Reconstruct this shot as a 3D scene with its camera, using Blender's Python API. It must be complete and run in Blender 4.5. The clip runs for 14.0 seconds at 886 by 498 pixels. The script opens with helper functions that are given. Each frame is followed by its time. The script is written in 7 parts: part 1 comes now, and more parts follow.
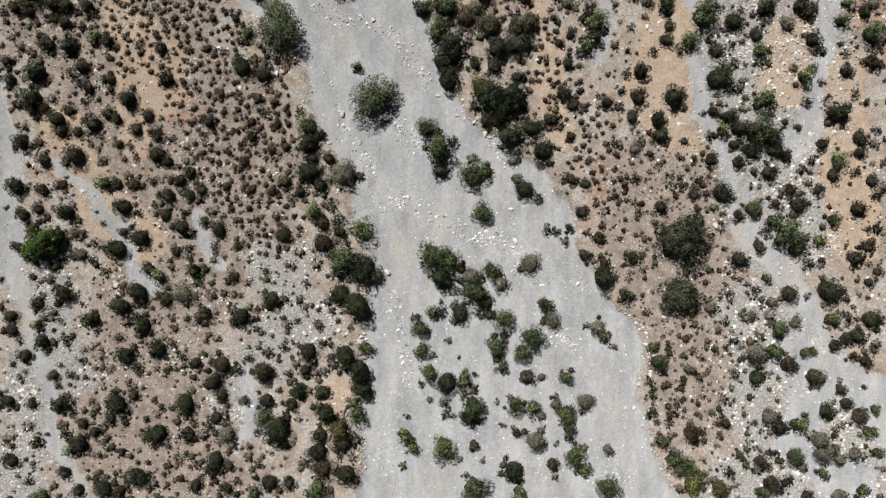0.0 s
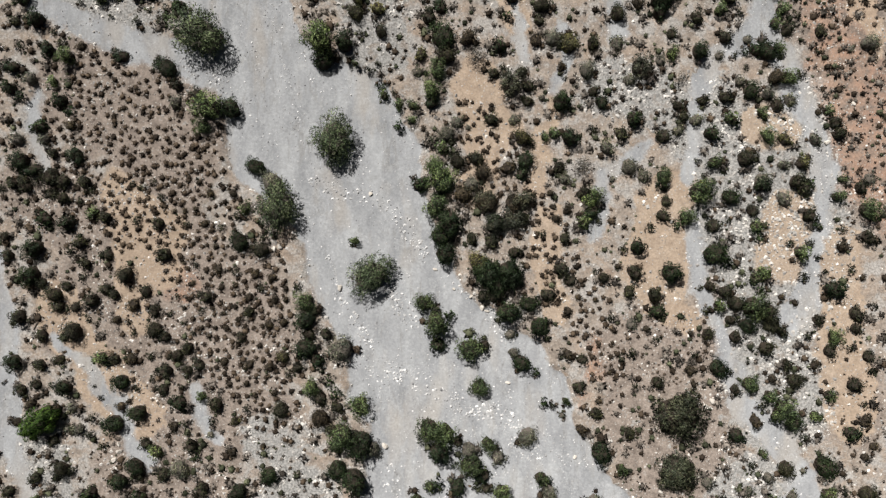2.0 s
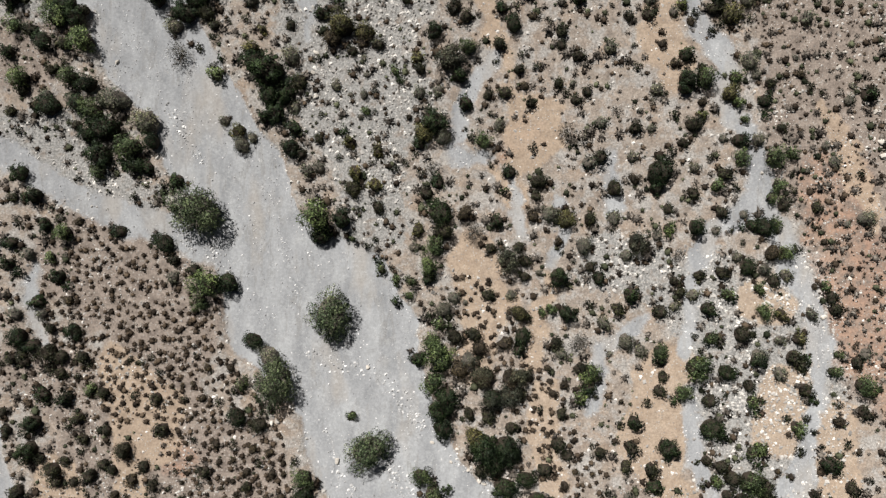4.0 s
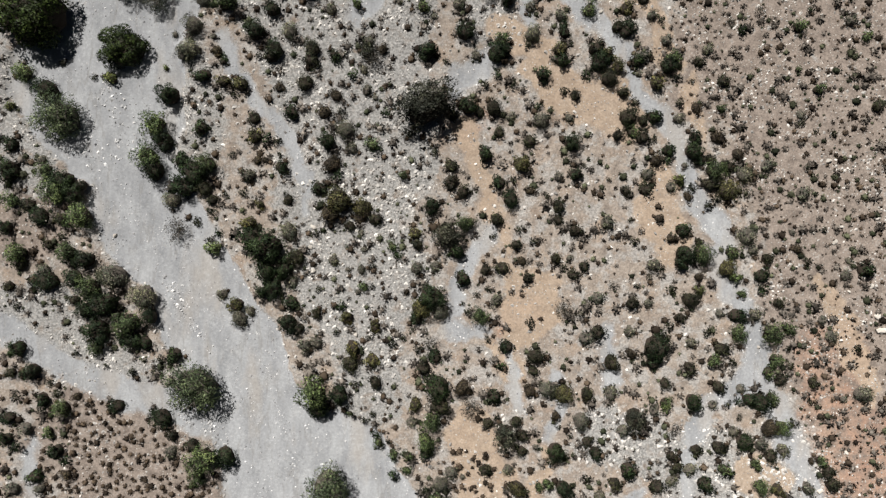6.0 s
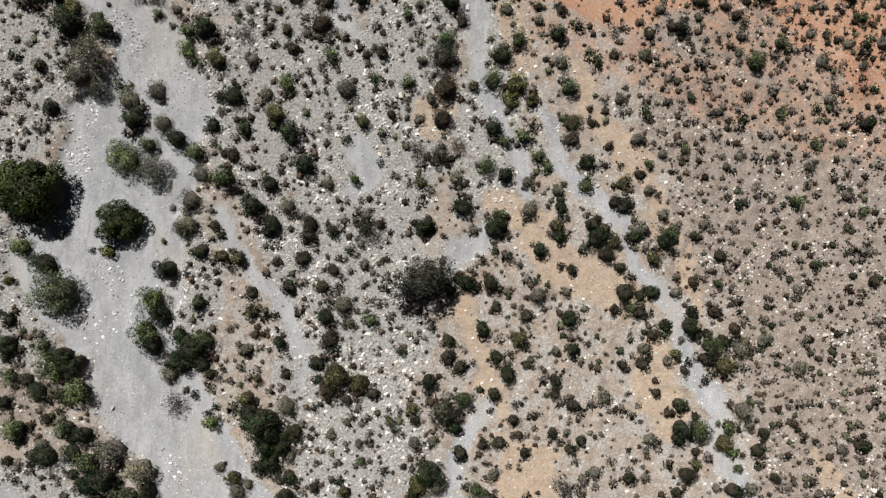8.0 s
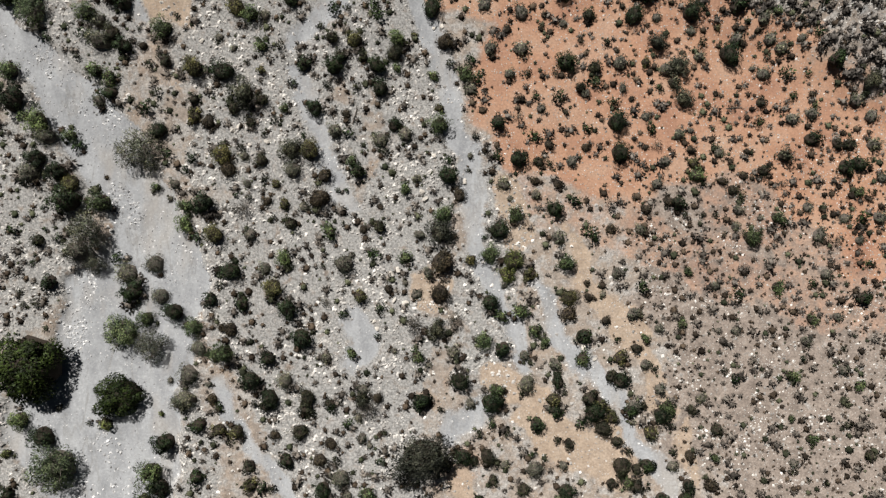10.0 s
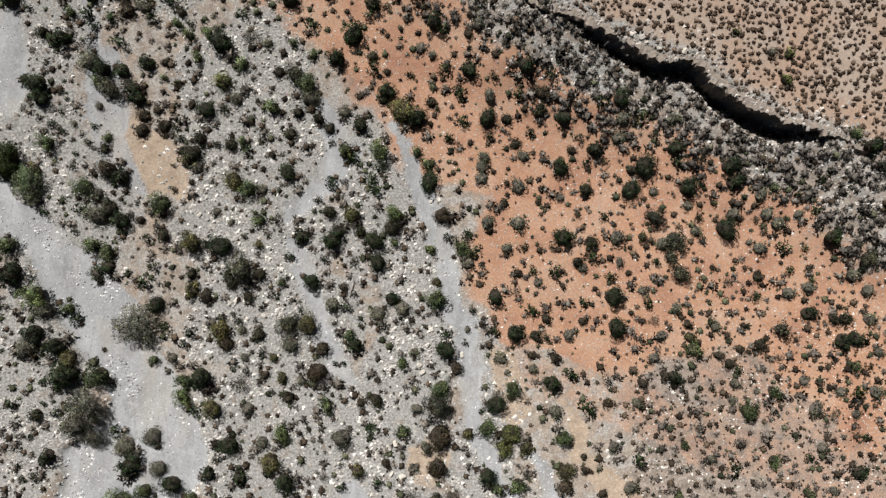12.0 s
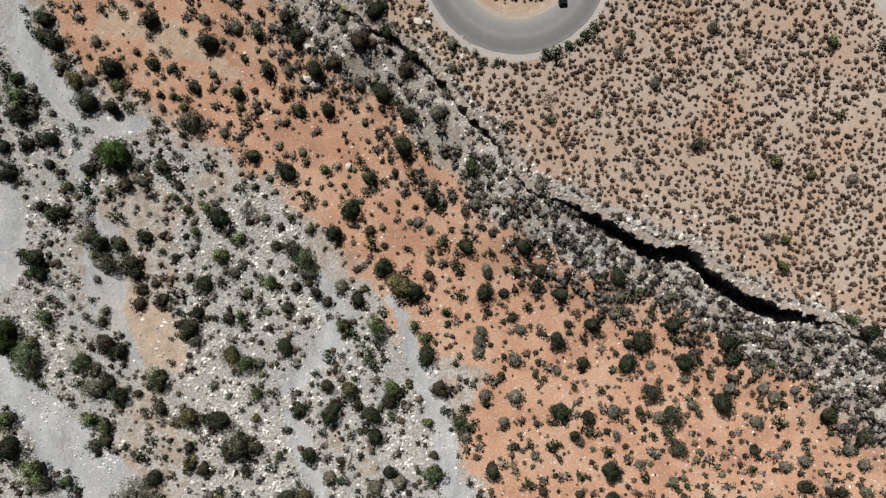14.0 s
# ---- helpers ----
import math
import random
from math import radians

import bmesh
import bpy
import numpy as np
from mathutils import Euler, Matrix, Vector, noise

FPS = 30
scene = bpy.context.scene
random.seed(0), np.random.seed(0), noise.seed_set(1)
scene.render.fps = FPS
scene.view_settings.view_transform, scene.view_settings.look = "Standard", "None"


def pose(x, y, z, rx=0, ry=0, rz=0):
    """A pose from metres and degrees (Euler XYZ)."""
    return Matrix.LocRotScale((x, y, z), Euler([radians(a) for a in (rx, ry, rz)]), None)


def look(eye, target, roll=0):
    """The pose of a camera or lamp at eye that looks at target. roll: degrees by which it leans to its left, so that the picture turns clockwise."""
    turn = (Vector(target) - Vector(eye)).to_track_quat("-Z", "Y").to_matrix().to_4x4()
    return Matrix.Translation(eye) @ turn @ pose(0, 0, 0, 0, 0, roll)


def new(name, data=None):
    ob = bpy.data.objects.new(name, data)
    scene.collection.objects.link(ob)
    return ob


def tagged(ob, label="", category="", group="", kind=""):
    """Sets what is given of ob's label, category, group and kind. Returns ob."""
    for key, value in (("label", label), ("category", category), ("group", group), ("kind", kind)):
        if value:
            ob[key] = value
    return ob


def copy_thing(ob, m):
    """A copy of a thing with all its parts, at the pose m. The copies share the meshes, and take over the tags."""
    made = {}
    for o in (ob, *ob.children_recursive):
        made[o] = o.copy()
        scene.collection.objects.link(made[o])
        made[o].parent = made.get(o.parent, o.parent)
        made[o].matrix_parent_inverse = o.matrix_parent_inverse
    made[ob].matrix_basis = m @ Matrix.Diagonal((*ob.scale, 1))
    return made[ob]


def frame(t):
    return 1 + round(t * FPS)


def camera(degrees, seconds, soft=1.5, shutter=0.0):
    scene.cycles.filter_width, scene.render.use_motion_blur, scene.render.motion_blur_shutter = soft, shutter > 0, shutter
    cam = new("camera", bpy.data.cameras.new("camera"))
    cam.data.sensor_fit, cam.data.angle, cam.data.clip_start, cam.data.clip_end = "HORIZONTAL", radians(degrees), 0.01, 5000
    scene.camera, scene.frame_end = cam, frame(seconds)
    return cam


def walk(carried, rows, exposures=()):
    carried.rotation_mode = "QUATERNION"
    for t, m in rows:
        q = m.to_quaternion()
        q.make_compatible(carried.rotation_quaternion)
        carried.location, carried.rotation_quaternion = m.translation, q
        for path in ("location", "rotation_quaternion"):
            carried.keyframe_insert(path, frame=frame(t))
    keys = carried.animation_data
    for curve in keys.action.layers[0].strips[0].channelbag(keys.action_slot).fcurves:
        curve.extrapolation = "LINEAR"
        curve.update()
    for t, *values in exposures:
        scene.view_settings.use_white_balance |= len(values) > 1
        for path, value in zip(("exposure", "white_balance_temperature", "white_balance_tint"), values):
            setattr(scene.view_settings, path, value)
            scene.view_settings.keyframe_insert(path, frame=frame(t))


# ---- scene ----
cam = camera(70.0, 14.0, soft=1.3)
EYE, AHEAD, SIDE, CLIMB = 134.4, 18.606, 0.305, 0.119
walk(cam, [(t / 2, pose(SIDE * t / 2, AHEAD * t / 2, EYE + CLIMB * t / 2, 0, 0, 0)) for t in range(29)])

# ---- light ----
SUN_UP, SHADE_X, SHADE_Y = 52.0, 0.48, -0.88
world = bpy.data.worlds.new("world")
scene.world = world
world.use_nodes = True
sky = world.node_tree.nodes.new("ShaderNodeTexSky")
sky.sky_type, sky.sun_disc = "NISHITA", False
sky.sun_elevation = radians(SUN_UP)
sky.sun_rotation = math.atan2(-SHADE_X, -SHADE_Y)
world.node_tree.links.new(sky.outputs[0], world.node_tree.nodes["Background"].inputs[0])
world.node_tree.nodes["Background"].inputs[1].default_value = 0.0055
sun = new("sun", bpy.data.lights.new("sun", "SUN"))
sun.data.energy, sun.data.angle, sun.data.color = 4.95, radians(0.53), (1.0, 0.952, 0.888)
_flat = math.cos(radians(SUN_UP)) / math.hypot(SHADE_X, SHADE_Y)
sun.matrix_world = look((-SHADE_X * _flat * 400, -SHADE_Y * _flat * 400, math.sin(radians(SUN_UP)) * 400), (0, 0, 0))
scene.view_settings.exposure = 0.25

# ---- plan of the ground: strokes of (x, y, half width) and rows of (y, left, right) ----
BED_ROWS = [(-61.1, -18.5, 54.7), (-52.9, -18.5, 49.3), (-43.1, -18.2, 45.1), (-31.1, -17.3, 42.7), (-19.1, -16.6, 41.3), (-13.1, -16.6, 38.9), (-7.1, -15.5, 34.1),
    (-1.1, -15.5, 29.5), (4.9, -18.5, 28.1), (10.9, -19.4, 27.4), (16.9, -21.5, 22.1), (22.9, -23.9, 12.1), (28.9, -26.6, 5.5), (34.9, -29.9, 1.9), (40.9, -31.7, -1.4),
    (46.9, -36.5, -2.9), (52.9, -43.1, -4.3)]
BED_ROWS += [(59, -45.1, -5.1), (65.1, -45.6, -7.7), (71.1, -47, -9.7), (77.1, -48.2, -19.1), (83.2, -50.7, -29), (89.2, -56.7, -31.1), (95.2, -60.1, -32.6),
    (101.2, -60.5, -38.6), (107.3, -67.5, -41.6), (113.3, -72.1, -45.6), (119.3, -73.1, -48), (125.4, -74.8, -53.1), (131.4, -82, -56.7), (137.4, -88, -53.1),
    (143.5, -90, -54), (149.5, -91, -54.5), (154.3, -89, -55.2)]
BED_ROWS += [(158.7, -84, -51.7), (164.8, -80.1, -49.8), (173.3, -79.5, -49.2), (179.3, -77.1, -47.8), (185.4, -68.9, -49), (191.5, -68.9, -50.4),
    (197.5, -71.6, -55), (203.6, -75.9, -57.5), (209.6, -79.8, -60.6), (215.7, -83.4, -66), (221.8, -87.4, -73.5), (227.8, -94.1, -79.5), (233.9, -98.9, -86.8),
    (239.9, -102.5, -91), (258.1, -115.9, -102.5)]
STREAMS = [
    [(82, 52.9, 1.7), (81.1, 43.3, 1.8), (79.9, 34.9, 1.8), (77.8, 26.5, 3.6), (73.9, 19.9, 2.2)],
    [(54.1, 44.5, 1.7), (54.7, 36.1, 1.8), (55, 28.9, 1.7), (58.9, 21.7, 1.4), (61.4, 12.1, 2.4), (63.4, 4.9, 2.6), (67.9, 0.1, 2.9), (73, -4.7, 3.6),
        (76.3, -11.9, 3.6), (79.9, -19.1, 3), (84.7, -25.7, 3), (94.1, -31.7, 3.6)],
    [(43.9, 60.1, 1), (35.5, 51.7, 1.7), (33.1, 44.5, 1.9), (31.4, 39.7, 1.2)],
    [(-94.1, 34.9, 1.4), (-91.4, 19.3, 2.2), (-92.9, 6.1, 2.6), (-91.9, -3.5, 2.6), (-88.8, -14.3, 1.9), (-85.7, -23.9, 1.7), (-84.5, -31.1, 1.4), (-82.7, -40.7, 1.4),
        (-78.2, -49.1, 1.7), (-76.1, -55.1, 1.7)],
    [(-81.5, 18.1, 1.2), (-74.3, 10.9, 1.9), (-69.5, 4.9, 1.9), (-65.3, -3.5, 1.4), (-61.4, -9.5, 1)],
    [(-52.7, 7.9, 1.2), (-51.1, 1.3, 1.7), (-47, -4.7, 1)],
    [(-42.5, -23.9, 0.7), (-41.3, -29.9, 2.4), (-41.3, -39.5, 2.4), (-43.7, -43.1, 1)],
    [(-95.3, 96.4, 2.7), (-85.6, 89.8, 3), (-74.8, 84.4, 3), (-62.7, 80.1, 3.4), (-53.1, 76.5, 3.6), (-43.4, 72.3, 3.6)],
    [(41, 153.1, 1.2), (44, 144.1, 1.4), (49.4, 139.8, 1.8), (52.8, 131.4, 1.7), (56.7, 120.5, 2.7), (61.7, 114.5, 2.7), (60, 109.1, 2.4), (62.1, 102.5, 3.1),
        (66.9, 96.4, 1.8), (68.5, 88, 2.9), (72.3, 78.3, 2.7), (76.2, 71.1, 2.7), (80.5, 60.2, 2.7), (82.2, 48.2, 2.2)],
    [(67.5, 84.4, 2.4), (57.9, 77.1, 2.4), (53.6, 66.3, 1.8), (52.1, 53, 1.4)],
    [(-44.6, 156.7, 1.7), (-42.8, 150.7, 1.9), (-37.4, 142.2, 1.8), (-32, 136.2, 1.7), (-27.7, 126.6, 1.2), (-27.1, 119.3, 0.7)],
    [(12, 115.7, 1.7), (7.8, 108.5, 1.9), (4.8, 102.5, 1.9), (3.6, 94, 1.9), (10.8, 94, 1)],
    [(36.8, 95.2, 1.4), (37.6, 88, 1.7), (38, 80.7, 1.2)],
    [(-85.6, 71.1, 1.2), (-86.8, 66.3, 1.4), (-85.6, 59, 1.2), (-83.8, 54.2, 1)],
    [(12, 153.1, 2.9), (6, 148.3, 3.1), (5.4, 144.7, 1.7)],
    [(17, 91, 1.2), (16.5, 83, 1.6), (19, 76, 1.2)], [(26.5, 85, 1), (27, 78, 1.8), (24, 70, 1.2)],
    [(-6.8, 250.8, 1.2), (-2.2, 239.9, 2.2), (0.7, 230.2, 2.7), (4.3, 221.8, 1.9), (5.3, 212.1, 2.4), (8.9, 206, 2.7), (9.2, 190.2, 1.6), (11.4, 183, 2.4),
        (15.2, 175.7, 1.6), (18.9, 167.8, 2.2), (21, 161.2, 1.7)],
    [(22.9, 180.6, 1), (25.3, 174.5, 2.2), (27.8, 167.8, 1.6), (34.4, 161.2, 2.2), (39.8, 153.9, 1.6)],
    [(-23.8, 254.5, 2.4), (-17.7, 244.8, 3.6), (-20.2, 237.5, 2.7), (-28.6, 231.4, 1.9)],
    [(-28.6, 223, 2.7), (-23.8, 209.6, 1.7), (-18.9, 198.7, 2.4), (-16.5, 195.1, 1.2)],
    [(-16.5, 170.9, 2.7), (-13.5, 166, 2.7), (-15.9, 161.2, 1.7)],
    [(-89.8, 318.9, 2.9), (-87.3, 306.8, 3.6), (-82.2, 297.1, 3.6), (-77.4, 291.9, 3.4), (-70.3, 288.1, 3.2), (-61.8, 287.1, 1.5)], [(-75.2, 285.5, 1.2),
        (-74.6, 277.6, 1.2), (-71.5, 265.5, 1.5)], [(-92.2, 274, 4.9), (-89.2, 265.5, 4.1), (-91, 257, 4.9)],
    [(73.9, -19.1, 4.1), (78.7, -31.1, 4.8), (73.9, -41.9, 4.3), (87.1, -50.3, 4.8)], [(85.9, -28.7, 2.9), (93.1, -39.5, 3.1)],
    [(-69.8, 262.9, 3.6), (-68.6, 250.8, 4.4), (-66.2, 241.1, 3.2), (-62.6, 237.5, 2.4)],
]
PALE = [
    [(57, 77.6, 3), (55.8, 60.8, 4.2), (61.8, 41.5, 6.6), (67.8, 24.7, 9), (72.6, 5.4, 10.8)],
    [(77.4, 72.8, 3), (82.3, 51.1, 4.2), (84.7, 31.9, 5.4)],
    [(65.5, -14.3, 6), (73.9, -31.1, 13.2), (83.5, -49.1, 15.6), (71.5, -52.7, 13.2)],
    [(1.9, -15.5, 7.2), (11.5, -31.1, 13.2), (13.9, -49.1, 15.6), (13.9, -61.1, 15.6)],
    [(76.3, 38.5, 10.8), (73.9, 21.7, 8.4)],
    [(71.5, 60.1, 8.4), (76.3, 45.7, 7.2)],
    [(-37.7, -4.7, 5.4), (-26.9, -11.9, 6.6), (-36.5, -19.1, 6), (-43.7, -33.5, 4.8)],
    [(-86.9, -4.7, 4.8), (-82.1, -21.5, 7.2), (-89.3, -35.9, 7.2), (-91.7, -49.1, 7.2)],
    [(-20.5, 155.5, 14.5), (-15.7, 141, 18.1), (-18.1, 119.3, 15.7), (-15.7, 103.7, 14.5), (-13.3, 88, 7.2), (-14.5, 78.3, 6)],
    [(-88, 98.8, 7.2), (-74.8, 88, 6), (-62.7, 84.4, 3.6)],
    [(37.4, 71.1, 7.2), (54.3, 65.1, 7.2), (63.9, 53, 9.6)],
    [(-54.3, 153.1, 7.2), (-51.9, 137.4, 4.8), (-53.1, 126.6, 4.8)],
    [(-84.4, 250.8, 14.5), (-72.3, 231.4, 12.1), (-84.4, 199.9, 15.8), (-84.4, 183, 12.1), (-85.6, 173.3, 7.3)],
    [(-38.3, 258.1, 15.8), (-40.8, 233.9, 14.5), (-23.8, 243.6, 12.1), (-40.8, 207.2, 12.1), (-23.8, 204.8, 13.3), (-33.5, 183, 17), (-14.1, 180.6, 14.5),
        (-18.9, 163.6, 18.2), (-3.2, 197.5, 10.9), (-37.1, 166, 9.7)],
    [(-8, 250.8, 7.3), (-9.2, 229, 10.9), (0.4, 207.2, 9.7), (15, 197.5, 7.3), (11.4, 161.2, 7.3)],
    [(30.5, 259.4, 7.3), (40.2, 253.3, 3.6)],
    [(-91, 152, 7), (-89, 138, 7), (-89, 126, 4)],
    [(-88, 258, 12), (-83.7, 283.7, 15.8), (-90, 300, 8)], [(-66, 284, 5), (-50, 278, 6)],
]
TAN = [
    [(81.3, 106.2, 1.4), (88.6, 91.7, 2.2), (93.4, 79.7, 2.7)],
    [(-3.6, 306, 1.4), (2.7, 302, 2.5), (7.8, 296.9, 2.9), (11.2, 291.8, 1.8), (15.2, 287.8, 1.4)],
    [(11.8, 308.2, 1.4), (19.7, 307.8, 1.8), (24.2, 309.4, 1.1)],
    [(-68.9, 50.5, 4.8), (-61.7, 40.9, 7.2), (-65.3, 22.9, 3.6)],
    [(48.7, 50.5, 4.8), (47.5, 40.9, 7.2), (46.3, 34.9, 7.2), (48.7, 26.5, 4.8), (53.5, 22.9, 2.6)],
    [(73.9, 45.7, 4.8), (72.7, 37.3, 6)],
    [(9.1, 51.7, 4.8)], [(24.1, 45.7, 2.6), (21.7, 34.9, 2.4), (25.9, 21.7, 2.2)],
    [(-23.3, -30.5, 3), (-23.3, -34.7, 2)],
    [(85.9, 37.3, 4.8), (85.9, 19.3, 6), (88.3, 0.1, 4.8)], [(90.7, -29.9, 3)],
    [(-66.5, 2.5, 6), (-82.1, 25.3, 4.8)],
    [(6, 137.4, 2.7), (7.5, 132.6, 1.7), (11.8, 125.4, 1.7), (15.1, 115.7, 1.6), (16.6, 107.3, 2.2), (20.5, 102.5, 5.3), (19.3, 95.2, 4.8), (16.3, 86.8, 2.7),
        (10.8, 90.4, 2.7)],
    [(7.2, 72.3, 5.4), (10.8, 63.9, 5.3), (9.6, 53, 3.6)],
    [(21.7, 149.5, 3.6), (27.7, 144.7, 4.8), (41, 139.8, 6), (37.4, 148.3, 3.6)],
    [(47, 119.3, 4.8), (50.6, 112.1, 3.6), (47, 126.6, 3.6)],
    [(53.6, 153.1, 1.7), (55.5, 142.2, 1.9), (56.7, 136.2, 1.4)],
    [(69.9, 63.9, 4.8)], [(24.1, 66.3, 2.4), (19.3, 51.8, 2.4)],
    [(-63.2, 250.8, 2.9), (-56.5, 241.1, 5.6), (-51.7, 235.1, 3.2)],
    [(28.9, 191.5, 1.7), (34.4, 179.3, 3.2), (40.7, 170.3, 3.2), (47.7, 161.2, 3.6), (51.3, 150.3, 3.6)],
    [(22.3, 153.9, 3.6), (13.8, 158.7, 4.4)], [(15, 199.9, 3.2), (19.8, 190.2, 3.6)], [(0.4, 178.1, 4.8)],
    [(-66, 309, 3), (-52, 303, 3.4), (-41, 298, 2.4)],
]
BROWN = [
    [(-86.9, 48.1, 7.2), (-64.1, 38.5, 15.6), (-54.5, 28.9, 14.4), (-43.7, 22.9, 13.2), (-76.1, 22.9, 10.8), (-42.5, 2.5, 10.8), (-58.1, -9.5, 14.4),
        (-64.1, -23.9, 14.4), (-58.1, -40.7, 19.2)],
    [(35.5, 13.3, 6), (47.5, 13.3, 13.2), (47.5, -4.7, 13.2), (53.5, -16.7, 10.8), (53.5, -31.1, 8.4)],
    [(85.9, 16.9, 7.2), (89.5, -1.1, 6)],
    [(-62.7, 66.3, 13.3), (-74.8, 71.1, 10.9), (-56.7, 55.4, 12.1)],
    [(-85.6, 119.3, 7.2), (-89.2, 112.1, 7.2)],
    [(85.6, 143.5, 22.9), (88, 113.3, 20.5), (95.3, 83.2, 21.7), (100.1, 53, 16.9)],
    [(65.9, 183, 23), (78, 166, 27.9), (65.9, 153.9, 18.2), (90.1, 185.4, 24.2)],
]
RED = [
    [(15, 248.4, 15.8), (29.5, 242.3, 19.4), (47.7, 236.3, 18.2), (34.4, 224.2, 25.4), (53.8, 221.8, 20.6), (71.9, 219.3, 14.5), (87.7, 204.8, 17), (97.4, 195.1, 13.3)],
    [(-12, 283.7, 7.3), (-22.9, 292.2, 10.9), (-32.7, 303.1, 10.9), (1.4, 265.5, 12.1), (-13.2, 274, 7.3), (8.6, 246, 9.7), (-48.5, 309.2, 7.3)],
    [(-74, 314, 7), (-64, 305, 8), (-53, 297, 9), (-42, 290, 8), (-30, 287, 8)],
]
RUST = [
    [(15.3, 199.1, 4.2), (35.9, 191.9, 6.1), (60.2, 182.2, 7.3), (84.4, 173.7, 7.3)],
    [(93.1, 50.5, 6), (96.7, 40.9, 4.8)], [(-55.7, 30.1, 4.8), (-58.1, 32.5, 3.6)], [(27.1, 13.3, 1.7), (29.5, 3.7, 2.4), (33.1, 15.7, 2.9)],
    [(85.6, 88, 8.4), (80.8, 78.3, 6), (95.3, 68.7, 12.1), (92.8, 56.6, 12.1)], [(9.6, 141, 2.9), (7.2, 136.2, 2.2)], [(10.8, 90.4, 2.7), (19.3, 98.8, 3.6)],
    [(97.4, 175.7, 10.9)], [(65.9, 199.9, 10.9), (80.4, 190.2, 9.7)],
]
RIM = [(-30.2, 326.4), (-21.1, 316.2), (-15.2, 310.3), (-9.8, 306.9), (-3.4, 302.8), (0.6, 299.6), (5, 295.5), (7.4, 291), (11.5, 287.6), (15.2, 283.5), (18.6, 278.5),
    (22, 274.4), (27.1, 272.2), (32.2, 270.4), (37.9, 267), (43.5, 264.2), (46.9, 262.4), (55.1, 262), (58.5, 258.1), (61.7, 255.4), (67.3, 252.4), (72.5, 249.5),
    (78.7, 248.3), (84.4, 246.3), (88.9, 243.6), (94.6, 239.9), (108.2, 233.4), (142.2, 219.8)]
BEND = [(18.9, 318.3, 15.1)][0]
SPUR = [(78.7, 330.9, 1.6), (90.6, 313.9, 1.6), (95.7, 307.1, 1.6), (108.2, 293.5, 1.6)]
PLATEAU = 9.0
RILLS = [
    [(-15.5, 14.5, 0.4), (-14.4, 10.9, 0.4), (-13.9, 6.7, 0.4), (-12.2, 2.5, 0.4)], [(-11.3, 13.1, 0.4), (-7.1, 11.5, 0.4), (-2.6, 11.4, 0.4)], [(-22.6, 33.1, 0.4),
        (-22.3, 26.5, 0.4), (-22.8, 18.1, 0.4)], [(-20.6, 30.1, 0.4), (-21.7, 22.9, 0.4), (-23.3, 19.3, 0.4)],
    [(-55.2, 111.5, 0.4), (-53.6, 106.7, 0.5), (-53.3, 101.2, 0.4), (-54, 96.4, 0.4), (-52.3, 94.6, 0.4)], [(-35.2, 80.7, 0.4), (-33.5, 76.5, 0.5), (-32, 72.3, 0.5),
        (-30.2, 68.1, 0.4)], [(56.7, 109.7, 0.2), (63.9, 104.9, 0.2)],
    [(-68.4, 189, 0.5), (-66, 192.1, 0.6), (-61.8, 196.5, 0.6)], [(-78.3, 218.7, 0.4), (-74.7, 217.5, 0.4)], [(-91, 261.8, 0.5), (-90, 260, 0.5), (-88.5, 258.8, 0.4)],
]
BARS = [
    [(-26.9, 51.7, 1.2), (-22.1, 49.1, 1.9), (-14.9, 48.1, 1.9), (-11.3, 46.9, 1.4)], [(-9.5, 44.5, 1.7), (-5.9, 40.9, 2.4), (-2.9, 36.1, 1.2)], [(-11.3, 29.5, 1.4),
        (-7.7, 24.1, 2.4), (-4.7, 21.5, 1.4)], [(-25.1, 37.3, 0.6), (-23.3, 33.7, 0.6), (-22.1, 28.9, 0.7)],
    [(-22.1, 28.9, 0.7), (-17.3, 20.5, 1), (-14.9, 16.9, 1)], [(-10.1, 10.9, 1.9), (-0.5, 6.1, 1.7), (7.9, 2.5, 1.9)], [(0.7, 5.5, 1.7), (13.9, 1.3, 2.4),
        (17.5, -4.7, 2.4), (21.1, -7.1, 1.4)], [(-11.3, -9.5, 1.2), (-8.6, -19.1, 1.4), (-7.7, -28.7, 1.2)], [(24.7, -17.9, 1.9), (28.3, -20.3, 1.7)],
    [(4.3, 30.1, 1.7), (10.3, 24.1, 1.2), (13.9, 19.3, 2.4)], [(-17.3, -19.1, 1), (-16.1, -26.3, 0.7), (-18.2, -38.3, 1.2), (-17.3, -46.7, 1.2)],
    [(-69.9, 144.7, 2.4), (-66.9, 139.8, 3.1), (-66.3, 135, 2.9), (-73, 131.4, 3.1), (-74.8, 136.2, 1.4)], [(-78.4, 133.8, 1.9),
        (-85.6, 138.6, 1.2)], [(-59.1, 107.3, 1.2), (-51.9, 95.2, 1.2), (-48.2, 90.4, 1)], [(-53.1, 77.1, 2.4), (-47, 72.3, 1.9),
        (-44.6, 68.7, 1.2)], [(-53.1, 135, 3.1), (-47, 133.8, 1.9)],
    [(-80.8, 97.6, 3.6), (-85.6, 102.5, 3.1)], [(-75.9, 163.6, 2.9), (-77.1, 173.3, 2.4), (-73.5, 180.6, 2.9)], [(-79.5, 224.2, 3.6), (-84.4, 229, 1.7),
        (-77.1, 233.9, 2.4)], [(-67.4, 197.5, 2.9), (-63.8, 192.7, 2.4)], [(-52.9, 185.4, 1.9), (-55.3, 189, 1)], [(-75.9, 216.9, 1.2), (-68.6, 214.5, 2.4)],
]


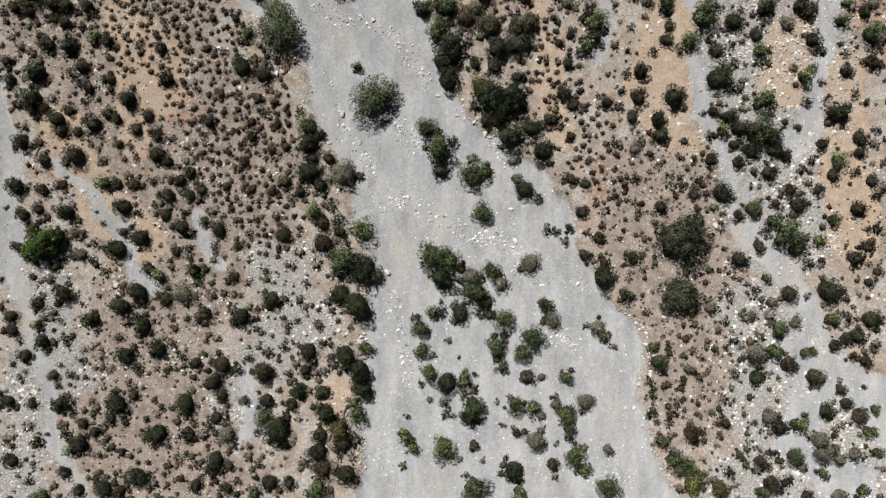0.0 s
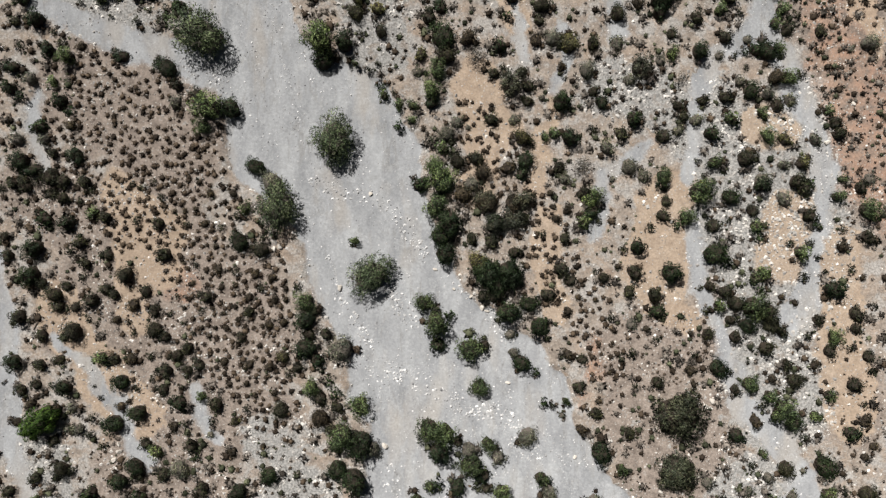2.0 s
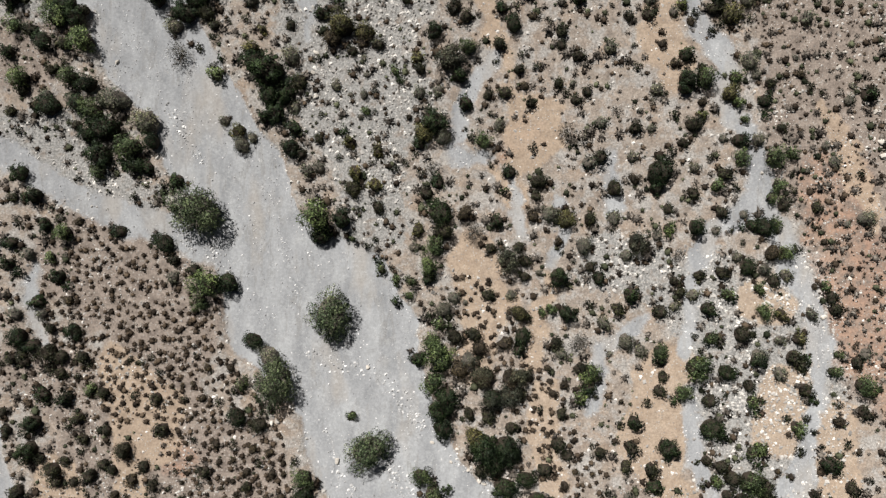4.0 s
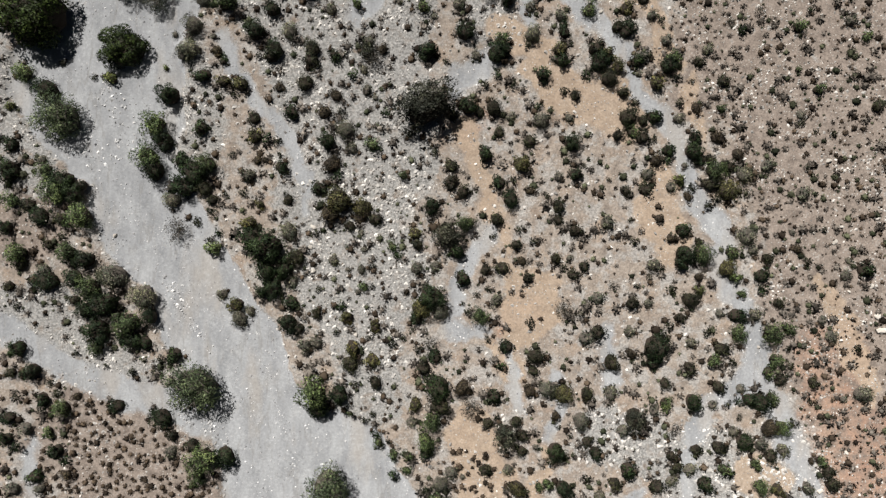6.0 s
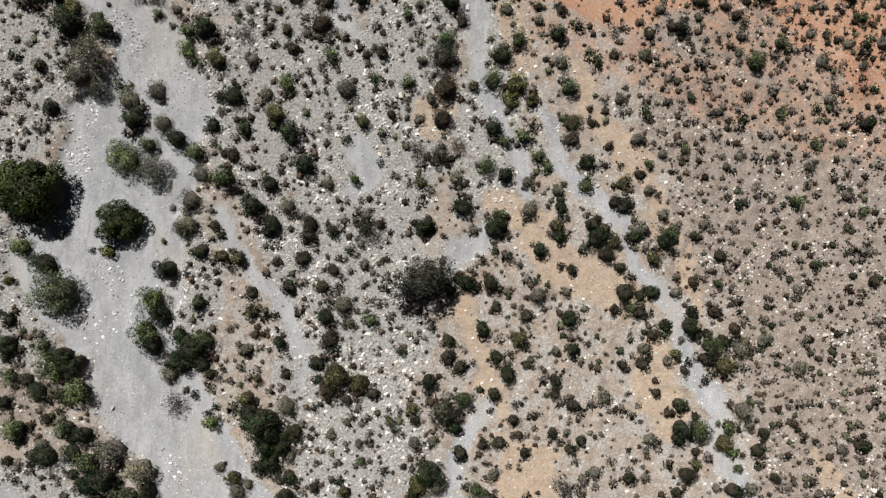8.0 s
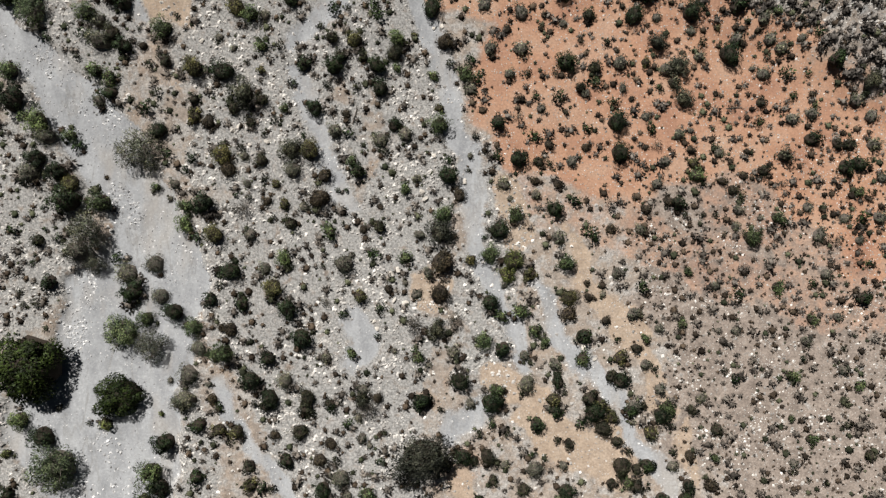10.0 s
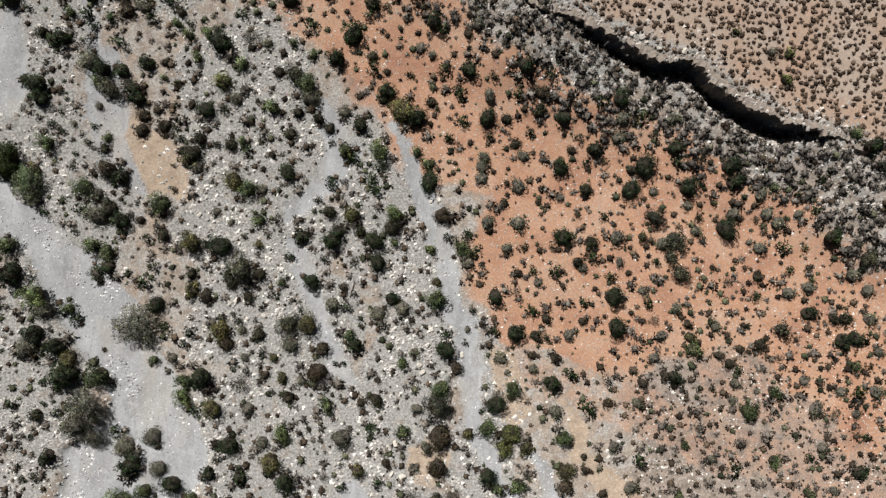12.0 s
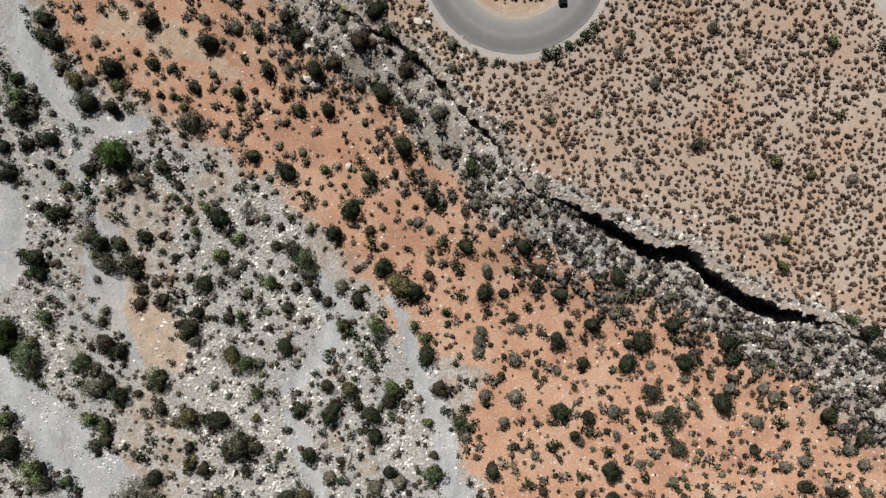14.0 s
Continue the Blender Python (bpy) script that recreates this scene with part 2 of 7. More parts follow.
def smooth(v, a, b):
    u = np.clip((v - a) / (b - a), 0, 1)
    return u * u * (3 - 2 * u)


def stroke(px, py, line):
    """How far inside a stroke of varying half width each place lies, in metres."""
    best = np.full(px.shape, -1e3)
    line = line if len(line) > 1 else line * 2
    for (ax, ay, aw), (bx, by, bw) in zip(line, line[1:]):
        dx, dy = bx - ax, by - ay
        u = np.clip(((px - ax) * dx + (py - ay) * dy) / (dx * dx + dy * dy + 1e-9), 0, 1)
        best = np.maximum(best, aw + (bw - aw) * u - np.hypot(px - ax - u * dx, py - ay - u * dy))
    return best


def strokes(px, py, lines):
    best = np.full(px.shape, -1e3)
    for line in lines:
        best = np.maximum(best, stroke(px, py, line))
    return best


def wave(px, py, size, seed):
    """Smooth value noise from -1 to 1."""
    rng = np.random.RandomState(seed)
    table = rng.uniform(-1, 1, (256, 256))
    gx, gy = px / size, py / size
    ix, iy = np.floor(gx).astype(int), np.floor(gy).astype(int)
    fx, fy = gx - ix, gy - iy
    fx, fy = fx * fx * (3 - 2 * fx), fy * fy * (3 - 2 * fy)
    at = lambda i, j: table[i & 255, j & 255]
    return (at(ix, iy) * (1 - fx) + at(ix + 1, iy) * fx) * (1 - fy) + (at(ix, iy + 1) * (1 - fx) + at(ix + 1, iy + 1) * fx) * fy


def rim_side(px, py):
    """Metres beyond the rim of the plateau; minus: below it."""
    best, side = np.full(px.shape, 1e4), np.zeros(px.shape)
    for (ax, ay), (bx, by) in zip(RIM, RIM[1:]):
        dx, dy = bx - ax, by - ay
        u = np.clip(((px - ax) * dx + (py - ay) * dy) / (dx * dx + dy * dy), 0, 1)
        d = np.hypot(px - ax - u * dx, py - ay - u * dy)
        s = np.sign((px - ax) * -dy + (py - ay) * dx)
        side = np.where(d < best - 1e-6, s, side)
        best = np.minimum(best, d)
    return best * side


def zones(px, py):
    """The kinds of ground at each place: bed, pale rubble, tan sand, brown soil, red soil, and metres beyond the rim."""
    wx = px + 1.3 * wave(px, py, 6, 1) + 0.5 * wave(px, py, 2.1, 2)
    wy = py + 1.3 * wave(px, py, 6, 3) + 0.5 * wave(px, py, 2.1, 4)
    ys = np.array([r[0] for r in BED_ROWS])
    order = np.argsort(ys)
    left = np.interp(wy, ys[order], np.array([r[1] for r in BED_ROWS])[order])
    right = np.interp(wy, ys[order], np.array([r[2] for r in BED_ROWS])[order])
    main = np.minimum(wx - left, right - wx) * 0.85
    main = np.where(wy > ys.max() + 30, -50, main)
    brook = strokes(wx, wy, STREAMS)
    broad = 3.5 * wave(px, py, 9, 5) + 1.5 * wave(px, py, 3, 6)
    bed = np.maximum(smooth(main, -0.9, 0.9), 0.9 * smooth(brook, -1.5, 1.3))
    pale = smooth(strokes(wx, wy, PALE) + broad, -2.5, 2.5)
    tan = smooth(strokes(wx, wy, TAN) + broad * 0.5, -1.5, 1.5)
    brown = smooth(strokes(wx, wy, BROWN) + broad, -4, 4)
    red = np.maximum(smooth(strokes(wx, wy, RED) + broad * 1.1, -6, 4), 0.45 * smooth(strokes(wx, wy, RUST) + broad * 0.5, -2.5, 2.5))
    rim = rim_side(px, py) + 0.3 * wave(px, py, 3.2, 7)
    band = smooth(-rim + 3 * wave(px, py, 5, 9), 15, 8) * (rim < 0)
    red, brown, pale = red * (1 - band), np.maximum(brown * (1 - band), 0.5 * band), np.maximum(pale, 0.5 * band)
    ledge = smooth(rim + 1.2 * wave(px, py, 4, 19), 2.6, 1.0) * (rim >= 0)
    return main, bed, np.maximum(pale, ledge), tan, brown, red, rim


def height(px, py, main, bed, rim):
    z = 0.35 * wave(px, py, 14, 11) + 0.10 * wave(px * 0.8 + py * 0.6, py * 0.8 - px * 0.6, 3.0, 12) + 0.05 * wave(px * 0.6 + py * 0.8, py * 0.6 - px * 0.8, 1.6, 13)
    z = z * (1 - 0.75 * smooth(main, -1, 2)) - 0.8 * smooth(main, -1.2, 0.6) - 0.35 * bed
    z = z - 0.2 * smooth(strokes(px, py, RILLS), -0.3, 0.4)
    ridge = 0.8 * wave(px, py, 7, 14) + 0.4 * wave(px, py, 2.5, 15)
    east = smooth(px + 0.25 * wave(px, py, 12, 16) * 20, 24, 44)
    broken = smooth(wave(px, py, 4.5, 17), -0.5, 0.4)
    last = smooth(px + 4 * wave(px, py, 6, 18), 76, 88)
    slope = (7.6 - 3.6 * east + 4.2 * last) * smooth(rim, -26, -1.5) * (1 + 0.14 * ridge) - ((0.2 + 1.5 * broken) * (1 - east) + 3.1 * east * (1 - last)) * smooth(rim, -3.4 - 0.8 * east, -0.9)
    low = z + slope
    level = np.maximum(stroke(px, py, [BEND]) + 8, stroke(px, py, SPUR) + 3)
    high = PLATEAU + 0.4 * z * (1 - smooth(level, 0, 3))
    return low + (high - low) * smooth(rim, -0.75, 0.1)


# ---- materials ----
def material(name):
    m = bpy.data.materials.new(name)
    m.use_nodes = True
    m.node_tree.nodes["Principled BSDF"].inputs["Specular IOR Level"].default_value = 0.2
    m.node_tree.nodes["Principled BSDF"].inputs["Diffuse Roughness"].default_value = 0.45
    return m, m.node_tree, m.node_tree.nodes["Principled BSDF"]


def node(tree, kind, **given):
    n = tree.nodes.new("ShaderNode" + kind)
    for key, value in given.items():
        n.inputs[key.replace("_", " ")].default_value = value
    return n


def mix(tree, a, b, factor, blend="MIX"):
    n = tree.nodes.new("ShaderNodeMix")
    n.data_type, n.blend_type = "RGBA", blend
    for socket, value in ((0, factor), (6, a), (7, b)):
        if isinstance(value, (int, float)):
            n.inputs[socket].default_value = value
        elif isinstance(value, tuple):
            n.inputs[socket].default_value = (*value, 1)
        else:
            tree.links.new(value, n.inputs[socket])
    return n.outputs[2]


def ramp(tree, value, *stops):
    n = tree.nodes.new("ShaderNodeValToRGB")
    e = n.color_ramp.elements
    while len(e) < len(stops):
        e.new(0.5)
    for k, (p, c) in zip(e, stops):
        k.position, k.color = p, (*(c if isinstance(c, tuple) else (c, c, c)), 1)
    tree.links.new(value, n.inputs[0])
    return n.outputs[0]


def math_node(tree, op, a, b=0.0):
    n = tree.nodes.new("ShaderNodeMath")
    n.operation = op
    for socket, value in zip((0, 1), (a, b)):
        if isinstance(value, (int, float)):
            n.inputs[socket].default_value = value
        else:
            tree.links.new(value, n.inputs[socket])
    return n.outputs[0]


def noise_at(tree, where, scale, detail=4, rough=0.6):
    n = node(tree, "TexNoise", Scale=scale, Detail=detail, Roughness=rough)
    tree.links.new(where, n.inputs["Vector"])
    return n.outputs["Fac"]


def ground_material():
    m, t, bsdf = material("ground")
    where = t.nodes.new("ShaderNodeNewGeometry").outputs["Position"]
    a = t.nodes.new("ShaderNodeAttribute")
    a.attribute_name = "soils"
    b = t.nodes.new("ShaderNodeAttribute")
    b.attribute_name = "rocks"
    s1, s2 = t.nodes.new("ShaderNodeSeparateColor"), t.nodes.new("ShaderNodeSeparateColor")
    t.links.new(a.outputs["Color"], s1.inputs[0])
    t.links.new(b.outputs["Color"], s2.inputs[0])
    pale, tan, brown = s1.outputs
    bed, red, high = s2.outputs
    fine, mid, wide = noise_at(t, where, 2.2, 6, 0.7), noise_at(t, where, 0.45, 5), noise_at(t, where, 0.09, 4)
    soil = ramp(t, mid, (0.3, (0.235, 0.200, 0.173)), (0.7, (0.430, 0.374, 0.325)))
    loam = ramp(t, noise_at(t, where, 0.16, 5, 0.65), (0.49, 0.0), (0.64, 0.55))
    soil = mix(t, soil, ramp(t, mid, (0.3, (0.30, 0.228, 0.174)), (0.7, (0.45, 0.350, 0.272))), loam)
    ash = ramp(t, noise_at(t, where, 0.23, 6, 0.7), (0.47, 0.0), (0.58, 0.8))
    soil = mix(t, soil, ramp(t, fine, (0.3, (0.32, 0.310, 0.300)), (0.7, (0.485, 0.475, 0.462))), ash)
    palec = ramp(t, fine, (0.3, (0.225, 0.222, 0.217)), (0.7, (0.435, 0.431, 0.423)))
    tanc = ramp(t, mid, (0.3, (0.35, 0.272, 0.207)), (0.7, (0.49, 0.392, 0.304)))
    brownc = ramp(t, mid, (0.3, (0.192, 0.160, 0.139)), (0.7, (0.385, 0.328, 0.288)))
    redc = ramp(t, wide, (0.3, (0.335, 0.176, 0.116)), (0.5, (0.450, 0.260, 0.170)), (0.7, (0.470, 0.322, 0.236)))
    highc = ramp(t, wide, (0.3, (0.390, 0.272, 0.204)), (0.5, (0.376, 0.300, 0.250)), (0.7, (0.412, 0.352, 0.308)))
    streak = t.nodes.new("ShaderNodeMapping")
    streak.inputs["Rotation"].default_value = (0, 0, radians(-22))
    streak.inputs["Scale"].default_value = (0.28, 0.10, 1)
    t.links.new(where, streak.inputs["Vector"])
    flow = noise_at(t, streak.outputs[0], 1.0, 4, 0.6)
    bedc = ramp(t, flow, (0.3, (0.285, 0.296, 0.314)), (0.5, (0.360, 0.372, 0.392)), (0.7, (0.440, 0.455, 0.474)))
    braid = t.nodes.new("ShaderNodeMapping")
    braid.inputs["Rotation"].default_value = (0, 0, radians(-20))
    braid.inputs["Scale"].default_value = (0.22, 0.045, 1)
    t.links.new(where, braid.inputs["Vector"])
    lines = noise_at(t, braid.outputs[0], 1.0, 5, 0.55)
    groove = ramp(t, lines, (0.47, 0.0), (0.495, 1.0), (0.505, 1.0), (0.53, 0.0))
    groove = math_node(t, "MULTIPLY", groove, ramp(t, noise_at(t, where, 0.14, 3), (0.45, 0.0), (0.6, 1.0)))
    bedc = mix(t, bedc, (0.27, 0.268, 0.265), math_node(t, "MULTIPLY", groove, 0.55))
    silt = ramp(t, noise_at(t, streak.outputs[0], 0.45, 4, 0.55), (0.52, 0.0), (0.66, 0.55))
    bedc = mix(t, bedc, (0.415, 0.385, 0.352), silt)
    washed = ramp(t, noise_at(t, where, 0.55, 7, 0.75), (0.52, 0.0), (0.68, 1.0))
    bedc = mix(t, bedc, (0.50, 0.515, 0.53), math_node(t, "MULTIPLY", washed, 0.45))
    ragged = math_node(t, "SUBTRACT", mid, 0.5)

    def torn(mask, amount):
        """A mask whose soft edge is broken up by the grain of the ground."""
        return ramp(t, math_node(t, "ADD", mask, math_node(t, "MULTIPLY", ragged, amount)), (0.3, 0.0), (0.7, 1.0))

    pale, tan, brown, red, bed = torn(math_node(t, "MULTIPLY", pale, 0.82), 2.8), math_node(t, "MULTIPLY", torn(tan, 1.5), 0.85), torn(brown, 1.4), math_node(t, "MULTIPLY", torn(red, 0.9), 0.92), torn(bed, 1.5)
    c = mix(t, soil, brownc, brown)
    c = mix(t, c, palec, pale)
    c = mix(t, c, redc, red)
    c = mix(t, c, highc, high)
    c = mix(t, c, tanc, tan)
    c = mix(t, c, bedc, bed)
    still = math_node(t, "MAXIMUM", bed, math_node(t, "MULTIPLY", math_node(t, "MAXIMUM", math_node(t, "MAXIMUM", tan, high), red), 0.7))
    rough = ramp(t, fine, (0.3, 0.55), (0.5, 0.95), (0.72, 1.35))
    calm = ramp(t, fine, (0.28, 0.78), (0.72, 1.16))
    c = mix(t, c, mix(t, rough, calm, still), 1.0, "MULTIPLY")
    stones = node(t, "TexVoronoi", Scale=1.9)
    t.links.new(where, stones.inputs["Vector"])
    lot = t.nodes.new("ShaderNodeSeparateColor")
    t.links.new(stones.outputs["Color"], lot.inputs[0])
    stony = math_node(t, "MULTIPLY", math_node(t, "GREATER_THAN", lot.outputs[0], 0.62), math_node(t, "LESS_THAN", stones.outputs["Distance"], 0.30))
    amount = math_node(t, "MULTIPLY", stony, math_node(t, "SUBTRACT", 1.0, math_node(t, "MULTIPLY", bed, 0.85)))
    amount = math_node(t, "MULTIPLY", amount, math_node(t, "SUBTRACT", 1.0, math_node(t, "MULTIPLY", high, 0.9)))
    stone_c = ramp(t, lot.outputs[1], (0.0, (0.26, 0.24, 0.22)), (1.0, (0.62, 0.59, 0.55)))
    c = mix(t, c, stone_c, math_node(t, "MULTIPLY", amount, 0.8))
    t.links.new(c, bsdf.inputs["Base Color"])
    bsdf.inputs["Roughness"].default_value = 0.95
    lift = math_node(t, "ADD", math_node(t, "MULTIPLY", math_node(t, "SUBTRACT", fine, math_node(t, "MULTIPLY", math_node(t, "MULTIPLY", groove, bed), 0.6)), 0.25), math_node(t, "MULTIPLY", amount, math_node(t, "SUBTRACT", 0.45, stones.outputs["Distance"])))
    lift = math_node(t, "MULTIPLY", lift, math_node(t, "SUBTRACT", 1.0, math_node(t, "MULTIPLY", still, 0.5)))
    bump = node(t, "Bump", Strength=0.85, Distance=0.4)
    t.links.new(lift, bump.inputs["Height"])
    t.links.new(bump.outputs[0], bsdf.inputs["Normal"])
    return m


# ---- the ground, one sheet to the horizon ----
def axis(a, b, step):
    inner = list(np.arange(a, b + step / 2, step))
    return np.array([a - 3000, a - 800, a - 250, a - 90, a - 30, a - 8] + inner + [b + 8, b + 30, b + 90, b + 250, b + 800, b + 3000])


gx, gy = axis(-104, 108, 0.76), axis(-62, 324, 0.76)
PX, PY = [v.ravel() for v in np.meshgrid(gx, gy)]
main, bed, pale, tan, brown, red, rim = zones(PX, PY)
PZ = height(PX, PY, main, bed, rim)
count = len(gx)
k = np.arange(len(gy) - 1)[:, None] * count + np.arange(count - 1)[None, :]
faces = np.stack([k, k + 1, k + count + 1, k + count], -1).reshape(-1, 4)
me = bpy.data.meshes.new("ground")
me.from_pydata(np.stack([PX, PY, PZ], 1).tolist(), [], faces.tolist())
high = smooth(rim + 1.4 * wave(PX, PY, 4, 19), 1.0, 2.8)
for name, cols in (("soils", (pale, tan, brown)), ("rocks", (bed, red * (1 - high), high))):
    att = me.attributes.new(name, "FLOAT_COLOR", "POINT")
    att.data.foreach_set("color", np.stack([*cols, np.ones_like(pale)], 1).astype(np.float32).ravel())
me.shade_smooth()
me.materials.append(ground_material())
ground = tagged(new("ground", me), "dry stony valley floor with grey river gravel and orange soil", "ground", kind="structure")


def cliff_strip():
    """The broken rock face below the rim of the plateau, with an uneven overhanging edge."""
    line = []
    for (ax, ay), (bx, by) in zip(RIM, RIM[1:]):
        long = math.hypot(bx - ax, by - ay)
        for k in range(max(1, int(long / 0.45))):
            u = k / max(1, int(long / 0.45))
            line.append((ax + (bx - ax) * u, ay + (by - ay) * u, (by - ay) / long, -(bx - ax) / long))
    line = [p for p in line if -70 < p[0] < 108]
    rng = np.random.RandomState(61)
    n = len(line)
    along = np.arange(n) * 0.45
    px, py = np.array([p[0] for p in line]), np.array([p[1] for p in line])
    normal = np.array([p[2:] for p in line])
    kernel = np.ones(7) / 7
    normal = np.stack([np.convolve(np.pad(normal[:, i], 3, "edge"), kernel, "valid") for i in (0, 1)], 1)
    step = np.repeat(rng.uniform(-0.5, 0.9, n // 4 + 2), 4)[:n] * 0.8 + np.repeat(rng.uniform(-0.4, 0.4, n // 2 + 2), 2)[:n] + 0.6 * wave(along, along * 0, 6.0, 62)
    rows = []
    for off, z, rough in ((-1.0, -0.25, 0.0), (-0.1, 0.02, 0.3), (1.0, 0.0, 1.0), (1.15, -0.9, 1.0), (0.40, -2.4, 0.9), (0.15, -4.4, 0.8), (0.4, -6.8, 0.8),
        (1.5, -9.5, 0.7), (2.2, -12.5, 0.5)):
        d = off + rough * (step + rng.uniform(-0.22, 0.22, n))
        rows.append(np.stack([px + normal[:, 0] * d, py + normal[:, 1] * d, PLATEAU + z + rough * rng.uniform(-0.3, 0.25, n)], 1))
    v = np.concatenate(rows)
    f = [(r * n + i, r * n + i + 1, (r + 1) * n + i + 1, (r + 1) * n + i) for r in range(len(rows) - 1) for i in range(n - 1)]
    me = bpy.data.meshes.new("cliff")
    me.from_pydata(v.tolist(), [], f)
    me.materials.append(CLIFF_ROCK)
    return tagged(new("cliff", me), "jagged grey-brown rock cliff below the plateau rim", "cliff", kind="structure")


def spot(x, y):
    """Height of the ground by the sheet's own grid."""
    i = int(np.clip(np.searchsorted(gx, x) - 1, 0, len(gx) - 2))
    j = int(np.clip(np.searchsorted(gy, y) - 1, 0, len(gy) - 2))
    u, v = (x - gx[i]) / (gx[i + 1] - gx[i]), (y - gy[j]) / (gy[j + 1] - gy[j])
    q = PZ.reshape(len(gy), len(gx))
    return float((q[j, i] * (1 - u) + q[j, i + 1] * u) * (1 - v) + (q[j + 1, i] * (1 - u) + q[j + 1, i + 1] * u) * v)


# ---- materials of plants and stones ----
def thin(t, bsdf, colour, share):
    """Lets a share of the light through, as thin leaves do."""
    through_leaf = t.nodes.new("ShaderNodeBsdfTranslucent")
    t.links.new(colour, through_leaf.inputs["Color"])
    blend = t.nodes.new("ShaderNodeMixShader")
    blend.inputs[0].default_value = share
    t.links.new(bsdf.outputs[0], blend.inputs[1])
    t.links.new(through_leaf.outputs[0], blend.inputs[2])
    t.links.new(blend.outputs[0], t.nodes["Material Output"].inputs["Surface"])


def leaf_material(name, colour, spread=0.7):
    m, t, bsdf = material(name)
    geo, info = t.nodes.new("ShaderNodeNewGeometry"), t.nodes.new("ShaderNodeObjectInfo")
    colour = (colour[0] * 0.98, colour[1] * 1.06, colour[2] * 0.96)
    dry = (colour[0] * 1.6, colour[1] * 1.4, colour[2] * 1.6)
    c = ramp(t, geo.outputs["Random Per Island"], (0.0, tuple(v * 0.15 for v in colour)), (0.45, tuple(v * 0.5 for v in colour)),
        (0.8, tuple(v * (1 + 0.6 * spread) for v in colour)), (1.0, dry))
    c = mix(t, c, ramp(t, info.outputs["Random"], (0.0, (0.70, 0.68, 0.68)), (0.5, (1.0, 1.0, 1.0)), (1.0, (1.32, 1.26, 1.12))), 1.0, "MULTIPLY")
    clump = t.nodes.new("ShaderNodeAttribute")
    clump.attribute_name = "tint"
    c = mix(t, c, ramp(t, clump.outputs["Fac"], (0.0, (0.42, 0.48, 0.50)), (0.5, (0.90, 0.94, 0.95)), (1.0, (1.50, 1.44, 1.32))), 1.0, "MULTIPLY")
    t.links.new(c, bsdf.inputs["Base Color"])
    bsdf.inputs["Roughness"].default_value, bsdf.inputs["Diffuse Roughness"].default_value = 0.6, 0.0
    thin(t, bsdf, c, 0.07)
    return m


def bark_material(name, colour):
    m, t, bsdf = material(name)
    where = t.nodes.new("ShaderNodeNewGeometry").outputs["Position"]
    c = ramp(t, noise_at(t, where, 6.0), (0.3, tuple(v * 0.6 for v in colour)), (0.7, tuple(v * 0.9 for v in colour)))
    t.links.new(c, bsdf.inputs["Base Color"])
    bsdf.inputs["Roughness"].default_value = 0.9
    return m


def stuff_material(name, low, high, leafy=True):
    """A colour that goes from low to high with the tint of each small plant or stone."""
    m, t, bsdf = material(name)
    a = t.nodes.new("ShaderNodeAttribute")
    a.attribute_name = "tint"
    geo = t.nodes.new("ShaderNodeNewGeometry")
    c = ramp(t, a.outputs["Fac"], (0.0, low), (1.0, high))
    c = mix(t, c, ramp(t, geo.outputs["Random Per Island"], (0.0, 0.32 if leafy else 0.7), (0.5, 0.8 if leafy else 1.0), (1.0, 1.5 if leafy else 1.3)), 1.0, "MULTIPLY")
    t.links.new(c, bsdf.inputs["Base Color"])
    bsdf.inputs["Roughness"].default_value = 0.85
    if leafy:
        bsdf.inputs["Diffuse Roughness"].default_value = 0.0
        thin(t, bsdf, c, 0.07)
    return m


def rock_material(name, low, high):
    m, t, bsdf = material(name)
    where = t.nodes.new("ShaderNodeNewGeometry").outputs["Position"]
    info = t.nodes.new("ShaderNodeObjectInfo")
    c = ramp(t, noise_at(t, where, 1.6, 6, 0.7), (0.3, low), (0.7, high))
    c = mix(t, c, ramp(t, info.outputs["Random"], (0.0, 0.8), (1.0, 1.2)), 1.0, "MULTIPLY")
    t.links.new(c, bsdf.inputs["Base Color"])
    bsdf.inputs["Roughness"].default_value = 0.9
    bump = node(t, "Bump", Strength=0.7, Distance=0.15)
    t.links.new(noise_at(t, where, 5.0, 6, 0.7), bump.inputs["Height"])
    t.links.new(bump.outputs[0], bsdf.inputs["Normal"])
    return m


# bark of stems; its dark tone also paints the shade inside crowns
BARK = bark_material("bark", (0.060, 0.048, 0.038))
GREY_BARK = bark_material("grey_bark", (0.17, 0.15, 0.13))
PALE_ROCK = rock_material("pale_rock", (0.45, 0.415, 0.37), (0.72, 0.69, 0.645))
CLIFF_ROCK = rock_material("cliff_rock", (0.22, 0.19, 0.165), (0.44, 0.38, 0.335))


cliff_strip()


